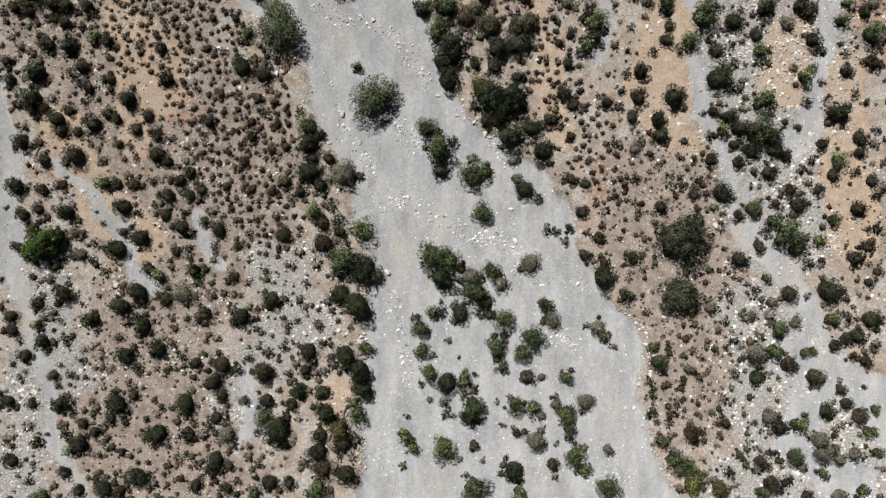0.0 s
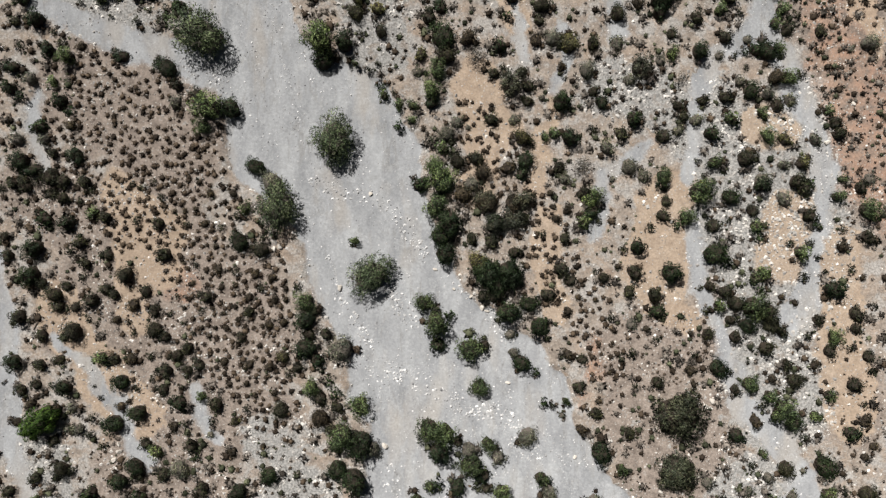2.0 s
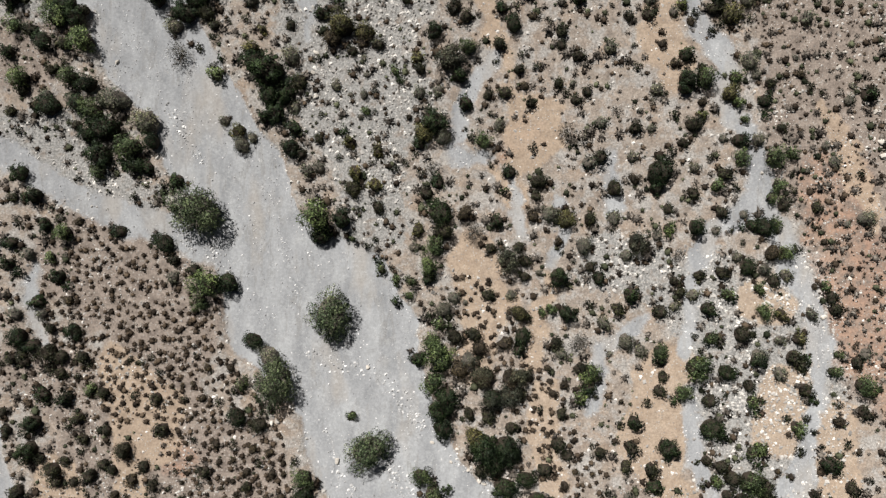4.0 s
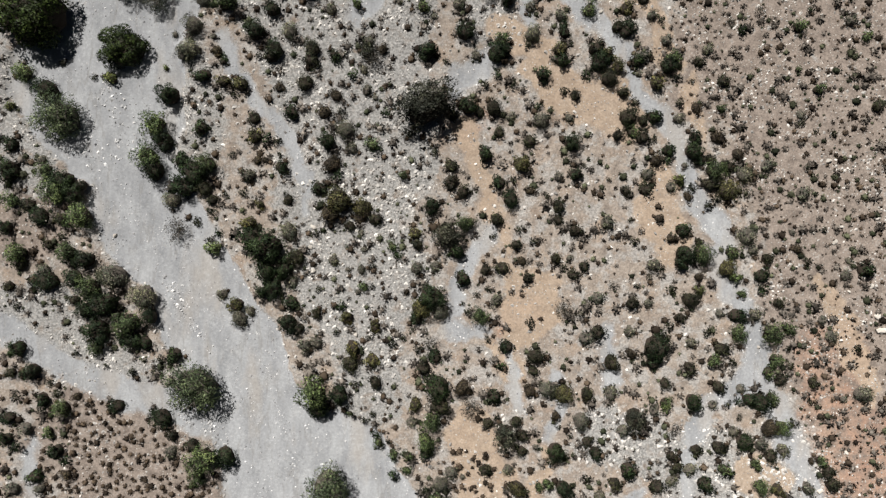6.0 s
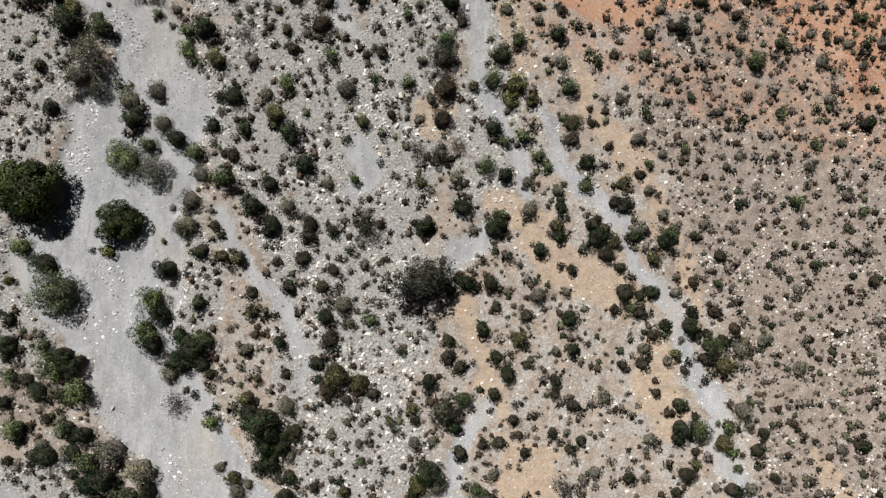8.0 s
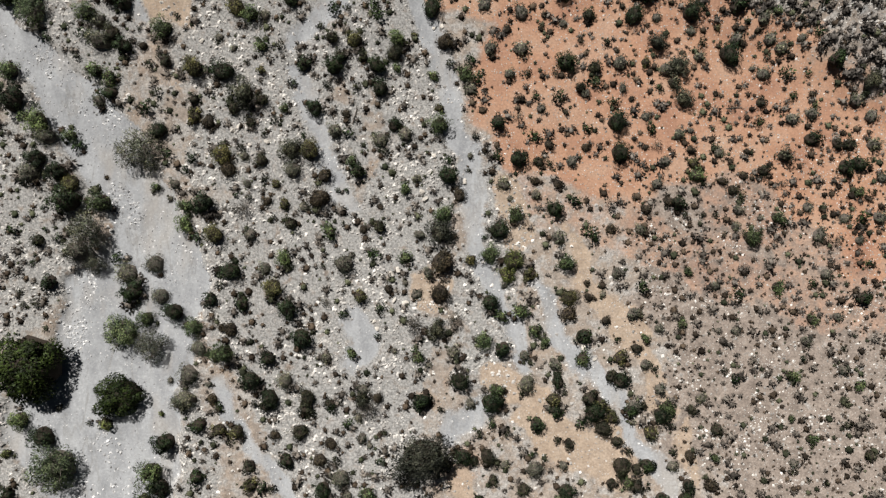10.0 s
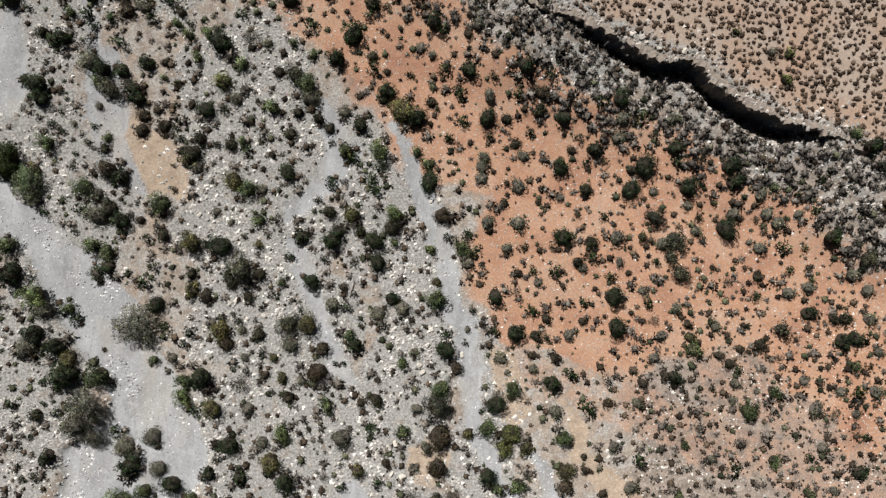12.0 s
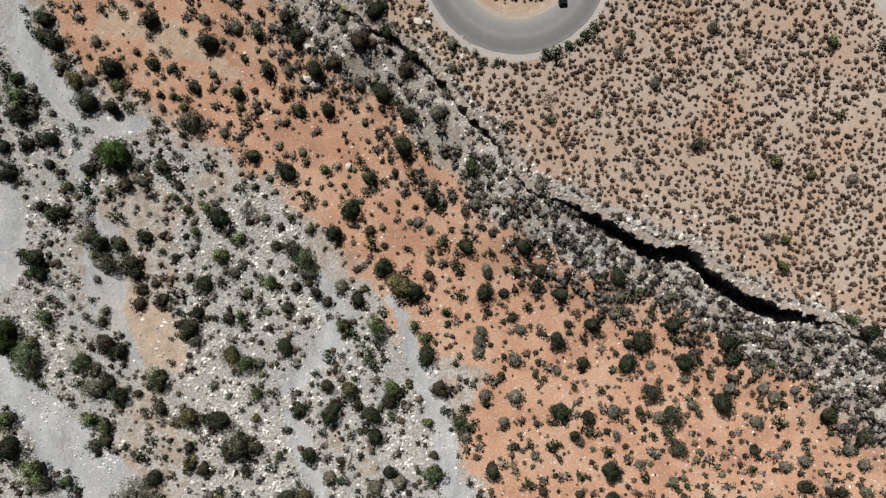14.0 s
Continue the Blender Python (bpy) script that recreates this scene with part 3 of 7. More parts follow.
# ---- shapes ----
def leaves(rng, centres, out, facing, size, slim=0.3, stray=0.6):
    """Pointed leaf sprays that grow outwards, one at each centre, with their upper sides turned as facing says. Returns places, faces and normals."""
    n = len(centres)
    along = out / np.linalg.norm(out, axis=1, keepdims=True) + rng.normal(size=(n, 3)) * stray
    along /= np.linalg.norm(along, axis=1, keepdims=True)
    side = np.cross(along, facing + rng.normal(size=(n, 3)) * 0.7)
    side /= np.linalg.norm(side, axis=1, keepdims=True) + 1e-9
    flip = np.sum(np.cross(along, side) * facing, axis=1) > 0
    side[flip] *= -1
    length = (size * rng.uniform(0.6, 1.5, n))[:, None]
    width = length * (slim * rng.uniform(0.7, 1.4, n))[:, None]
    foot = centres - along * length * 0.45
    v = np.stack([foot + side * width, centres + along * length * 0.6, foot - side * width], 1)
    turned = facing + rng.normal(size=(n, 3)) * 0.22
    turned /= np.linalg.norm(turned, axis=1, keepdims=True) + 1e-9
    return v.reshape(-1, 3), np.arange(n * 3).reshape(n, 3), np.repeat(turned, 3, 0)


def leafy_mesh(name, v, f, normals, tone):
    """A mesh whose leaves are lit as the rounded clumps that they form."""
    me = bpy.data.meshes.new(name)
    me.from_pydata(v.tolist(), [], f.tolist())
    me.shade_smooth()
    me.attributes.new("custom_normal", "FLOAT_VECTOR", "POINT").data.foreach_set("vector", normals.astype(np.float32).ravel())
    me.attributes.new("tint", "FLOAT", "POINT").data.foreach_set("value", tone.astype(np.float32))
    return me


def dome(segments, rows):
    """Places and faces of a half ball of radius 1, open below."""
    v = [(math.cos(e) * math.cos(a), math.cos(e) * math.sin(a), math.sin(e)) for e in [k * math.pi / 2 / rows for k in range(rows)]
        for a in [2 * math.pi * (i + 0.5 * (e > 0)) / segments for i in range(segments)]] + [(0, 0, 1)]
    f = []
    for k in range(rows):
        for i in range(segments):
            p, q = k * segments + i, k * segments + (i + 1) % segments
            f += [(p, q, rows * segments)] if k == rows - 1 else [(p, q, q + segments), (p, q + segments, p + segments)]
    return np.array(v), np.array(f)


def lobes_crown(rng, lobes, count, size, tall, loose, low=0.1, core=0.74):
    """Leaf clumps that fill a rounded, uneven crown of about radius 1 over a dome in twig colour that paints in the
    crown's inner shade. Returns places, faces, normals the tone of each clump and the number of leaves.
    """
    swing = rng.uniform(0, 2 * math.pi, 4)
    deep = rng.uniform(0.3, 1.0, 4) * np.array([0.10, 0.09, 0.07, 0.05]) * (0.55 + 2.2 * loose)
    edge = lambda a: 1 + sum(d * np.cos((k + 2) * a + s) for k, (d, s) in enumerate(zip(deep, swing)))
    big = (0.15, 0.34) if lobes > 30 else (0.20, 0.40) if lobes > 14 else (0.27, 0.46) if lobes > 6 else (0.38, 0.55)
    radii = rng.uniform(*big, lobes)
    a = np.arange(lobes) * 2.39996 + rng.uniform(-0.5, 0.5, lobes) + swing[0]
    d = np.sqrt((np.arange(lobes) + rng.uniform(0.1, 0.9, lobes)) / lobes) * np.maximum(edge(a) - radii * 0.9, 0.05)
    top = low + (tall - low) * np.sqrt(np.maximum(1 - 0.8 * d * d, 0.05)) * rng.uniform(0.5, 1.1, lobes)
    centres = np.stack([d * np.cos(a), d * np.sin(a), np.maximum(top - radii * 0.8, radii * 0.5)], 1)
    pick = rng.choice(lobes, count, p=radii ** 2 / np.sum(radii ** 2))
    out = rng.normal(size=(count, 3))
    out[:, 2] += 0.35
    out /= np.linalg.norm(out, axis=1, keepdims=True)
    p = centres[pick] + out * (radii[pick] * rng.uniform(0.78, 1.0 + 0.8 * loose, count))[:, None]
    p[:, 2] = np.maximum(p[:, 2], 0.03)
    whole = p - np.array([0, 0, 0.15])
    whole /= np.linalg.norm(whole, axis=1, keepdims=True)
    facing = out * 0.75 + whole * 0.7
    facing /= np.linalg.norm(facing, axis=1, keepdims=True)
    sprig = rng.uniform(0, 1, count) < 0.18 + 0.8 * loose
    v, f, n = leaves(rng, p, out + whole * np.where(sprig, 1.6, 0.4)[:, None], facing, np.where(sprig, size * 1.3, size), np.where(sprig, 0.15, 0.36))
    # solid dome standing in for inner twigs and the shade among them
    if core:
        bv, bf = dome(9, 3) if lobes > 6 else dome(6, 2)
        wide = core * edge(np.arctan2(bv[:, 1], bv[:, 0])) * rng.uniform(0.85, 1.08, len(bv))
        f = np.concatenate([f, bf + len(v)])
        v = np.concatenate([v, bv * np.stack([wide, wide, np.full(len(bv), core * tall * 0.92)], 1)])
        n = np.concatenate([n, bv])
    return v, f, n, np.append(np.repeat(rng.uniform(0, 1, lobes)[pick], 3), np.full(len(v) - 3 * count, 0.2)), count


def rod(bm, a, b, ra, rb, sides=3):
    """A tapered limb from a to b."""
    a, b = Vector(a), Vector(b)
    turn = (b - a).to_track_quat("Z", "Y").to_matrix()
    rings = []
    for p, r in ((a, ra), (b, rb)):
        rings.append([bm.verts.new(p + turn @ Vector((r * math.cos(2 * math.pi * i / sides), r * math.sin(2 * math.pi * i / sides), 0))) for i in range(sides)])
    for i in range(sides):
        j = (i + 1) % sides
        bm.faces.new((rings[0][i], rings[0][j], rings[1][j], rings[1][i]))
    bm.faces.new(rings[1])


def ring_at(bm, place, radius, way, sides):
    turn = Vector(way).to_track_quat("Z", "Y").to_matrix()
    return [bm.verts.new(place + turn @ Vector((radius * math.cos(2 * math.pi * i / sides), radius * math.sin(2 * math.pi * i / sides), 0))) for i in range(sides)]


def branch(bm, ring, start, place, radius):
    """Goes on from a ring at start to a thinner one at place, grown together with it."""
    more = ring_at(bm, place, radius, place - start, len(ring))
    for i in range(len(ring)):
        j = (i + 1) % len(ring)
        bm.faces.new((ring[i], ring[j], more[j], more[i]))
    return more


def stems_mesh(name, seed, limbs, tall, thick, mat, trunk=0.0, twigs=0):
    """Limbs that fork from one foot, with twigs, all grown together."""
    rng = random.Random(seed)
    bm = bmesh.new()
    base = Vector((0, 0, -0.08))
    foot = ring_at(bm, base, thick * 1.6, (0, 0, 1), 5 if trunk else 3)
    fork = base
    if trunk:
        fork = Vector((rng.uniform(-0.08, 0.08), rng.uniform(-0.08, 0.08), trunk))
        foot = branch(bm, foot, base, fork, thick * 1.2)
    for i in range(limbs):
        a = 2 * math.pi * (i + rng.uniform(-0.3, 0.3)) / limbs
        d = rng.uniform(0.3, 0.5 if trunk else 0.75)
        mid = fork + Vector((d * 0.5 * math.cos(a), d * 0.5 * math.sin(a), (tall - trunk) * rng.uniform(0.35, 0.5)))
        a += rng.uniform(-0.5, 0.5)
        tip = mid + Vector((d * 0.6 * math.cos(a), d * 0.6 * math.sin(a), (tall - trunk) * rng.uniform(0.2, 0.4)))
        knee = branch(bm, foot, fork, mid, thick * 0.6)
        end = branch(bm, knee, mid, tip, thick * 0.25)
        for k in range(twigs):
            b = a + rng.uniform(-1.3, 1.3)
            start, ring = rng.choice(((mid, knee), (tip, end)))
            reach = rng.uniform(0.15, 0.3 if trunk else 0.45)
            branch(bm, ring, start, start + Vector((reach * math.cos(b), reach * math.sin(b), rng.uniform(0.0, 0.35))), thick * 0.12)
    me = bpy.data.meshes.new(name)
    bm.to_mesh(me)
    bm.free()
    me.materials.append(mat)
    return me


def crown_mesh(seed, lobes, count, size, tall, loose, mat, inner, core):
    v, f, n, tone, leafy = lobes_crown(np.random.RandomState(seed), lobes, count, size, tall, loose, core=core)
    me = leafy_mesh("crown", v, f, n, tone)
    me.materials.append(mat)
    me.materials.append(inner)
    # dome faces take the bark colour, a painted darkening behind the leaves
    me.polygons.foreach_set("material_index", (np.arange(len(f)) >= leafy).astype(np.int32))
    return me


# colour, labels for low and tall plants, looseness, height for radius 1, leaf share, twigs
KINDS = {
    "olive_dark": ((0.050, 0.052, 0.032), "dark olive thorny shrub on dry stony soil", 0.27, 1.0, 1.0, 0),
    "dark_green": ((0.029, 0.046, 0.022), "dense dark green evergreen shrub on stony ground", 0.18, 1.1, 1.15, 0),
    "green": ((0.130, 0.168, 0.080), "leafy green bush growing beside the gravel bed", 0.32, 1.1, 1.0, 0),
    "brown_dry": ((0.086, 0.066, 0.047), "low brown half-dry shrub on bare soil", 0.26, 0.85, 0.95, 1),
    "grey_green": ((0.165, 0.168, 0.132), "loose grey-green shrub with thin foliage", 0.28, 0.9, 0.75, 2),
    "yellow_olive": ((0.150, 0.138, 0.064), "yellowish olive bush with sunburnt leaves", 0.2, 1.0, 0.95, 1),
    "bright": ((0.155, 0.172, 0.066), "bright yellow-green fresh bush", 0.18, 1.0, 1.0, 0),
    "bare_twigs": ((0.115, 0.100, 0.088), "nearly leafless grey thorn bush with bare twigs", 0.35, 0.9, 0.35, 6),
    "grey_dark": ((0.080, 0.082, 0.064), "large dark grey-green thicket of old shrubs", 0.3, 1.0, 1.1, 1),
    "willowy": ((0.150, 0.186, 0.106), "feathery green thorn tree standing in river gravel", 0.3, 1.05, 0.9, 2),
    "grey_tree": ((0.150, 0.152, 0.118), "sparse grey-green thorn tree with thin branches", 0.35, 1.05, 0.7, 4),
    "dense_tree": ((0.032, 0.048, 0.014), "tall dense dark green evergreen tree by the riverbed", 0.12, 0.85, 1.5, 0),
    "leafy_tree": ((0.060, 0.110, 0.024), "full bright green tree with a rounded crown", 0.1, 1.1, 1.3, 0),
    "low_dome": ((0.105, 0.112, 0.074), "wide low dome of dark olive scrub", 0.28, 0.6, 1.1, 0),
}
PLANTS = {}
PLACED = []


NAMES = {"olive_dark": "olive_shrub", "dark_green": "evergreen_shrub", "green": "green_bush", "brown_dry": "dry_shrub", "grey_green": "grey_shrub", "yellow_olive": "olive_bush",
         "bright": "fresh_bush", "bare_twigs": "thorn_bush", "grey_dark": "thicket", "willowy": "thorn_tree", "grey_tree": "grey_thorn_tree", "dense_tree": "evergreen_tree", "leafy_tree": "leafy_tree", "low_dome": "scrub_dome"}
TREES = ("willowy", "grey_tree", "dense_tree", "leafy_tree")


def leaf_of(kind):
    if kind not in PLANTS:
        PLANTS[kind] = leaf_material(kind + "_leaf", KINDS[kind][0])
    return PLANTS[kind]


def plant_of(kind, grade, variant):
    """The first plant of its kind and size: a thing with trunk or stems and crown."""
    key = (kind, grade, variant)
    if key in PLANTS:
        return PLANTS[key]
    colour, label, loose, tall, share, twigs = KINDS[kind]
    tall *= 1.0 if kind in TREES or kind == "low_dome" else 1.22
    seed = sorted(KINDS).index(kind) * 100 + grade * 10 + variant
    lobes, count, size = ((5, 170, 0.24), (8, 520, 0.150), (19, 1950, 0.082), (34, 6600, 0.052))[grade]
    bark = GREY_BARK if twigs > 1 else BARK
    tree = kind in TREES
    root = new(NAMES[kind])
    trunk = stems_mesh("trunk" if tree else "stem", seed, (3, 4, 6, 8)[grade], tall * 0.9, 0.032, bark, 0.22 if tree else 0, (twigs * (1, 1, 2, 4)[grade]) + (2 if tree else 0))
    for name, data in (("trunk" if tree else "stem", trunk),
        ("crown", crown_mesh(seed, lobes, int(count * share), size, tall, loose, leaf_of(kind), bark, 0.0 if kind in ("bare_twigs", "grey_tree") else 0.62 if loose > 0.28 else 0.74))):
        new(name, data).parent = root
    tagged(root, label, "tree" if tree else "shrub", group=NAMES[kind].replace("_", " ") + " plants")
    root["free"] = 1
    PLANTS[key] = root
    return root


WISHES = {}


def plant(kind, rows):
    """Notes plants of one kind at (x, y, radius)."""
    WISHES.setdefault(kind, []).extend(rows)
    PLACED.extend(rows)


def grow(most=300):
    """Plants the larger ones of each kind as things, and joins the small rest."""
    for kind, rows in WISHES.items():
        rows = sorted(rows, key=lambda p: -p[2])
        for x, y, r in rows[:most]:
            rng = random.Random(int(x * 13 + y * 101 + r * 7))
            r *= 1.0 if kind in ("low_dome", "dense_tree") else 1.06
            grade = 3 if kind in TREES or r > 4.4 else 0 if r < 1.0 else 1 if r < 2.2 else 2
            first = plant_of(kind, grade, rng.randrange(5 if grade < 2 else 3))
            m = pose(x, y, spot(x, y) - 0.03, 0, 0, rng.uniform(0, 360))
            if first.get("free"):
                del first["free"]
                ob = first
            else:
                ob = copy_thing(first, m)
            wide = 1.0 if kind == "low_dome" else rng.uniform(0.76, 1.28) if grade == 3 and kind != "dense_tree" else rng.uniform(0.88, 1.12)
            ob.matrix_basis = m @ Matrix.Diagonal((r * wide, r / wide, r * rng.uniform(0.85, 1.15), 1))
        if len(rows) > most:
            rng = np.random.RandomState(len(rows))
            vs, fs, ns, tones, base = [], [], [], [], 0
            for x, y, r in rows[most:]:
                v, f, n, tone, _ = lobes_crown(rng, 5, 130, 0.26, KINDS[kind][3], KINDS[kind][2], core=0)
                vs.append(v * r * 1.06 + np.array([x, y, spot(x, y)]))
                fs.append(f + base)
                ns.append(n)
                tones.append(tone)
                base += len(v)
            me = leafy_mesh("small_shrubs", np.concatenate(vs), np.concatenate(fs), np.concatenate(ns), np.concatenate(tones))
            me.materials.append(leaf_of(kind))
            tagged(new("small_" + NAMES[kind] + "s", me), "many small " + KINDS[kind][1].replace(" shrub", " shrubs"), "shrubs", kind="stuff")


# ---- shrubs and trees ----
plant("olive_dark", [(-68.5, -51.2, 1.6), (-77.4, -51.2, 1.6), (-45.8, -50.6, 1.4), (-52.4, -50, 1.6), (-32.7, -49.4, 1.6), (-36.8, -49.3, 2.1), (24.1, -49, 0.7),
    (-87.7, -48.9, 1.2), (-51.3, -48.3, 0.9), (4.9, -48.3, 0.9), (-80.4, -47.4, 1.6), (-72.8, -47.1, 0.9), (-48.8, -47, 1.4), (23.4, -45.8, 1.6), (-39.3, -45.3, 1.2),
    (67.5, -45.2, 1.9), (13.3, -44.7, 0.9), (-91.6, -44.6, 1.9), (-56.7, -44.1, 0.9), (-72.8, -43.8, 0.9), (70.6, -43.5, 1.2), (-26.6, -42.7, 2.4), (-41.1, -41.7, 0.9),
    (-76.7, -41, 2.1), (-21.3, -40.9, 2.4), (55.1, -40.2, 0.9), (-54.1, -39.2, 1.9), (-26.1, -39.2, 1.9), (-39.3, -38.7, 1.2), (-73.9, -38.7, 1.4), (-49.5, -37.5, 1.2),
    (58.1, -37, 0.9)])
plant("olive_dark", [(-76.3, -36.9, 1.4), (59.8, -36.9, 1.4), (-7.7, -35.8, 0.7), (48, -35.8, 0.9), (-70.3, -35.7, 1.4), (-48.2, -35.7, 1.6), (0.7, -35.1, 1.2),
    (-78.2, -34.6, 0.9), (0.1, -32.7, 1.2), (-87, -32.7, 1.4), (-32.1, -32.7, 1.6), (85.4, -32.7, 1.6), (-92.3, -32.1, 1.6), (-37.4, -32.1, 1.9), (24, -31.6, 0.9),
    (-47, -30.9, 1.6), (84.3, -29.7, 1.4), (-81.8, -28.6, 0.9), (-4.7, -28.6, 0.9), (43.8, -28, 0.9), (-48.7, -27.9, 2.1), (-89.6, -27.4, 0.9), (-32.7, -26.2, 1.2),
    (61.7, -26.2, 1.2), (-29.1, -25.5, 1.4), (-46.9, -24.3, 2.1), (-52.4, -24, 1.4), (89.6, -23.7, 1.6), (-76.4, -23.5, 1.2), (3.4, -23.2, 0.6), (54.6, -23.2, 0.7),
    (62.9, -23.2, 0.9)])
plant("olive_dark", [(-41.1, -23.2, 1.2), (-55.4, -22.6, 1.2), (86.7, -22.6, 1.2), (-88.7, -22.5, 1.6), (59.9, -20.8, 0.8), (-33.9, -20.8, 1.2), (-57.1, -20.5, 0.7),
    (91.5, -20.2, 1.2), (83.1, -20.2, 1.4), (-79.9, -19, 1.2), (85.4, -19, 1.6), (71.2, -17.8, 1.4), (-91.2, -17.2, 1.4), (59.9, -15.4, 0.9), (86.1, -14.8, 1.2),
    (90.6, -14.8, 2.1), (-91.7, -14.2, 1.6), (9.7, -14, 1.4), (7.3, -13.6, 0.9), (-50.5, -13.6, 1.9), (-85.8, -11.2, 1.6), (-63.8, -10.6, 1.4), (-58.9, -10.6, 1.9),
    (-78.1, -10, 1.2), (-80.3, -9.4, 2.1), (73.3, -9.4, 2.1), (65.8, -8.8, 1.2), (-71.6, -4.7, 1.2), (-52.9, -4.6, 1.8), (3.7, -4.1, 1.4), (-62.5, -4.1, 1.6),
    (-82.3, -3.5, 1.4)])
plant("olive_dark", [(77.2, -2.9, 1.2), (-74.6, -2.3, 1.2), (40.1, -1.7, 1.6), (-23.1, -1.1, 1.6), (-54.2, 0.1, 1.2), (-48.3, 0.7, 1.2), (-74, 1.3, 1.2),
    (32.9, 2.5, 1.6), (-33.8, 3.1, 2.1), (-41.1, 3.1, 1.2), (24, 3.5, 0.9), (-21.9, 3.7, 1.6), (68.2, 3.7, 1.2), (-47.6, 4.3, 1.9), (89.8, 4.3, 0.9), (-25.5, 5.5, 1.9),
    (-72.5, 5.5, 0.7), (-89, 7.3, 1.6), (-58.9, 7.3, 1.6), (62.8, 7.3, 1.4), (-64.5, 7.5, 0.9), (29.3, 7.9, 1.6), (41.3, 7.9, 1.2), (-54.9, 7.9, 0.9),
    (-73.8, 7.9, 0.5), (87.7, 8.5, 1.9), (-85.8, 8.5, 1.4), (-93, 8.7, 0.5), (46, 9.1, 1.6), (75.1, 9.4, 2.1), (-61.3, 9.5, 0.7), (-32.1, 10.9, 1.2)])
plant("olive_dark", [(61.8, 10.9, 0.7), (-58.3, 11.4, 1.9), (-53.6, 11.5, 1.4), (91.5, 11.5, 1.2), (-30.3, 12.1, 1.4), (-84.9, 12.6, 1.6), (-51.2, 12.6, 1.6),
    (73.5, 12.7, 1.4), (65.4, 13.3, 0.6), (-80.8, 13.8, 1.4), (-69.1, 13.8, 1.4), (30, 13.8, 1.4), (38.4, 13.9, 1.2), (90.8, 14.4, 1.6), (-61.4, 14.5, 1.2),
    (53.9, 14.5, 1.2), (-55.9, 14.7, 1.6), (40.7, 15.1, 1.2), (82.4, 15.6, 1.6), (69.2, 16.2, 1.9), (-53.6, 16.2, 1.6), (86.7, 16.3, 1.2), (9.3, 16.6, 1.6),
    (46.1, 18, 1.2), (62.7, 18.6, 1.6), (-58.4, 18.6, 1.4), (-42, 18.6, 1.4), (77.8, 18.6, 1.2), (-84.6, 18.8, 1.6), (-27.9, 19.2, 1.6), (-24.3, 19.2, 1.6),
    (56.8, 19.2, 1.6)])
plant("olive_dark", [(-65.1, 19.3, 0.9), (-52.5, 19.3, 0.8), (72.6, 19.6, 1.4), (-77.8, 19.7, 2.4), (-60.6, 20.1, 2.1), (88.1, 20.4, 1.4), (70.4, 21, 2.1),
    (-72.9, 21.4, 0.7), (-54.3, 21.7, 0.8), (-66.3, 21.9, 0.9), (61.6, 22.2, 1.4), (80.1, 22.2, 1.4), (-74.6, 22.2, 0.9), (-89.3, 22.8, 1.9), (36, 22.8, 1.2),
    (88.3, 23.4, 1.9), (-57.3, 23.4, 0.8), (69.1, 23.9, 2.6), (-40.5, 24, 1.4), (56.6, 24, 1.2), (-50.7, 24, 0.9), (-60.5, 24.2, 1.6), (-77.5, 24.8, 1.4),
    (-81, 24.9, 1.6), (92.2, 25.2, 0.9), (62.6, 25.7, 2.1), (-73.8, 26.3, 1.9), (-49.6, 27, 1.6), (-55.7, 27, 0.9), (9.1, 27.3, 1.6), (-81.8, 27.5, 2.1),
    (22.8, 27.5, 1.9)])
plant("olive_dark", [(45.4, 27.5, 1.9), (-69.1, 27.6, 1.4), (11.4, 27.7, 2.4), (-62.5, 28.2, 1.6), (60.4, 28.2, 1.6), (40.1, 28.2, 1.6), (-70.9, 28.7, 1.6),
    (-38.1, 28.8, 1.2), (55.2, 28.8, 0.7), (-79.3, 29.4, 1.4), (57.4, 29.4, 1.4), (-30.3, 29.4, 1.2), (-84.6, 30, 1.4), (27.6, 30.5, 1.6), (34.7, 31.2, 1.4),
    (-75.8, 31.2, 1.2), (77.2, 31.2, 1.2), (-66.6, 31.7, 2.1), (41.2, 32.3, 1.9), (-43.5, 32.4, 1.2), (33, 32.4, 0.9), (81.8, 32.4, 0.8), (25.7, 32.9, 1.9),
    (87.3, 33, 1.2), (-51.9, 33.8, 0.9), (-75.1, 34.1, 1.4), (80.2, 35.4, 0.9), (-91.7, 35.9, 1.6), (-70.3, 35.9, 1.4), (-58.6, 36.1, 1.9), (15.6, 36.5, 1.6),
    (-78.5, 36.8, 1.2)])
plant("olive_dark", [(-38, 37, 2.1), (38.7, 37.2, 1.2), (74.2, 38.4, 1.2), (78.4, 38.4, 1.2), (-76.2, 38.5, 1.6), (10.8, 38.9, 1.9), (6.7, 39.5, 1.6),
    (26.4, 39.5, 1.4), (-37.5, 39.5, 1.2), (90.7, 39.7, 1.9), (-92.4, 39.8, 1.4), (21.6, 40.2, 1.1), (85.3, 41.4, 0.9), (-46.5, 41.9, 1.2), (44.3, 41.9, 1.2),
    (57.9, 42.1, 1.9), (-53.7, 42.6, 0.9), (-59.8, 42.7, 1.6), (-64.4, 43.1, 1.2), (61.1, 43.2, 0.9), (33.6, 43.2, 0.9), (17.4, 43.6, 1.9), (-70.9, 44, 1.6),
    (47.2, 44.3, 1.6), (-43.5, 44.3, 1.2), (78.2, 44.5, 1.9), (66.3, 45.4, 1.6), (47.9, 47.3, 1.4), (-76.4, 47.4, 0.9), (-80.2, 48.1, 1.6), (-59.1, 48.2, 1.1),
    (30.5, 49, 1.9)])
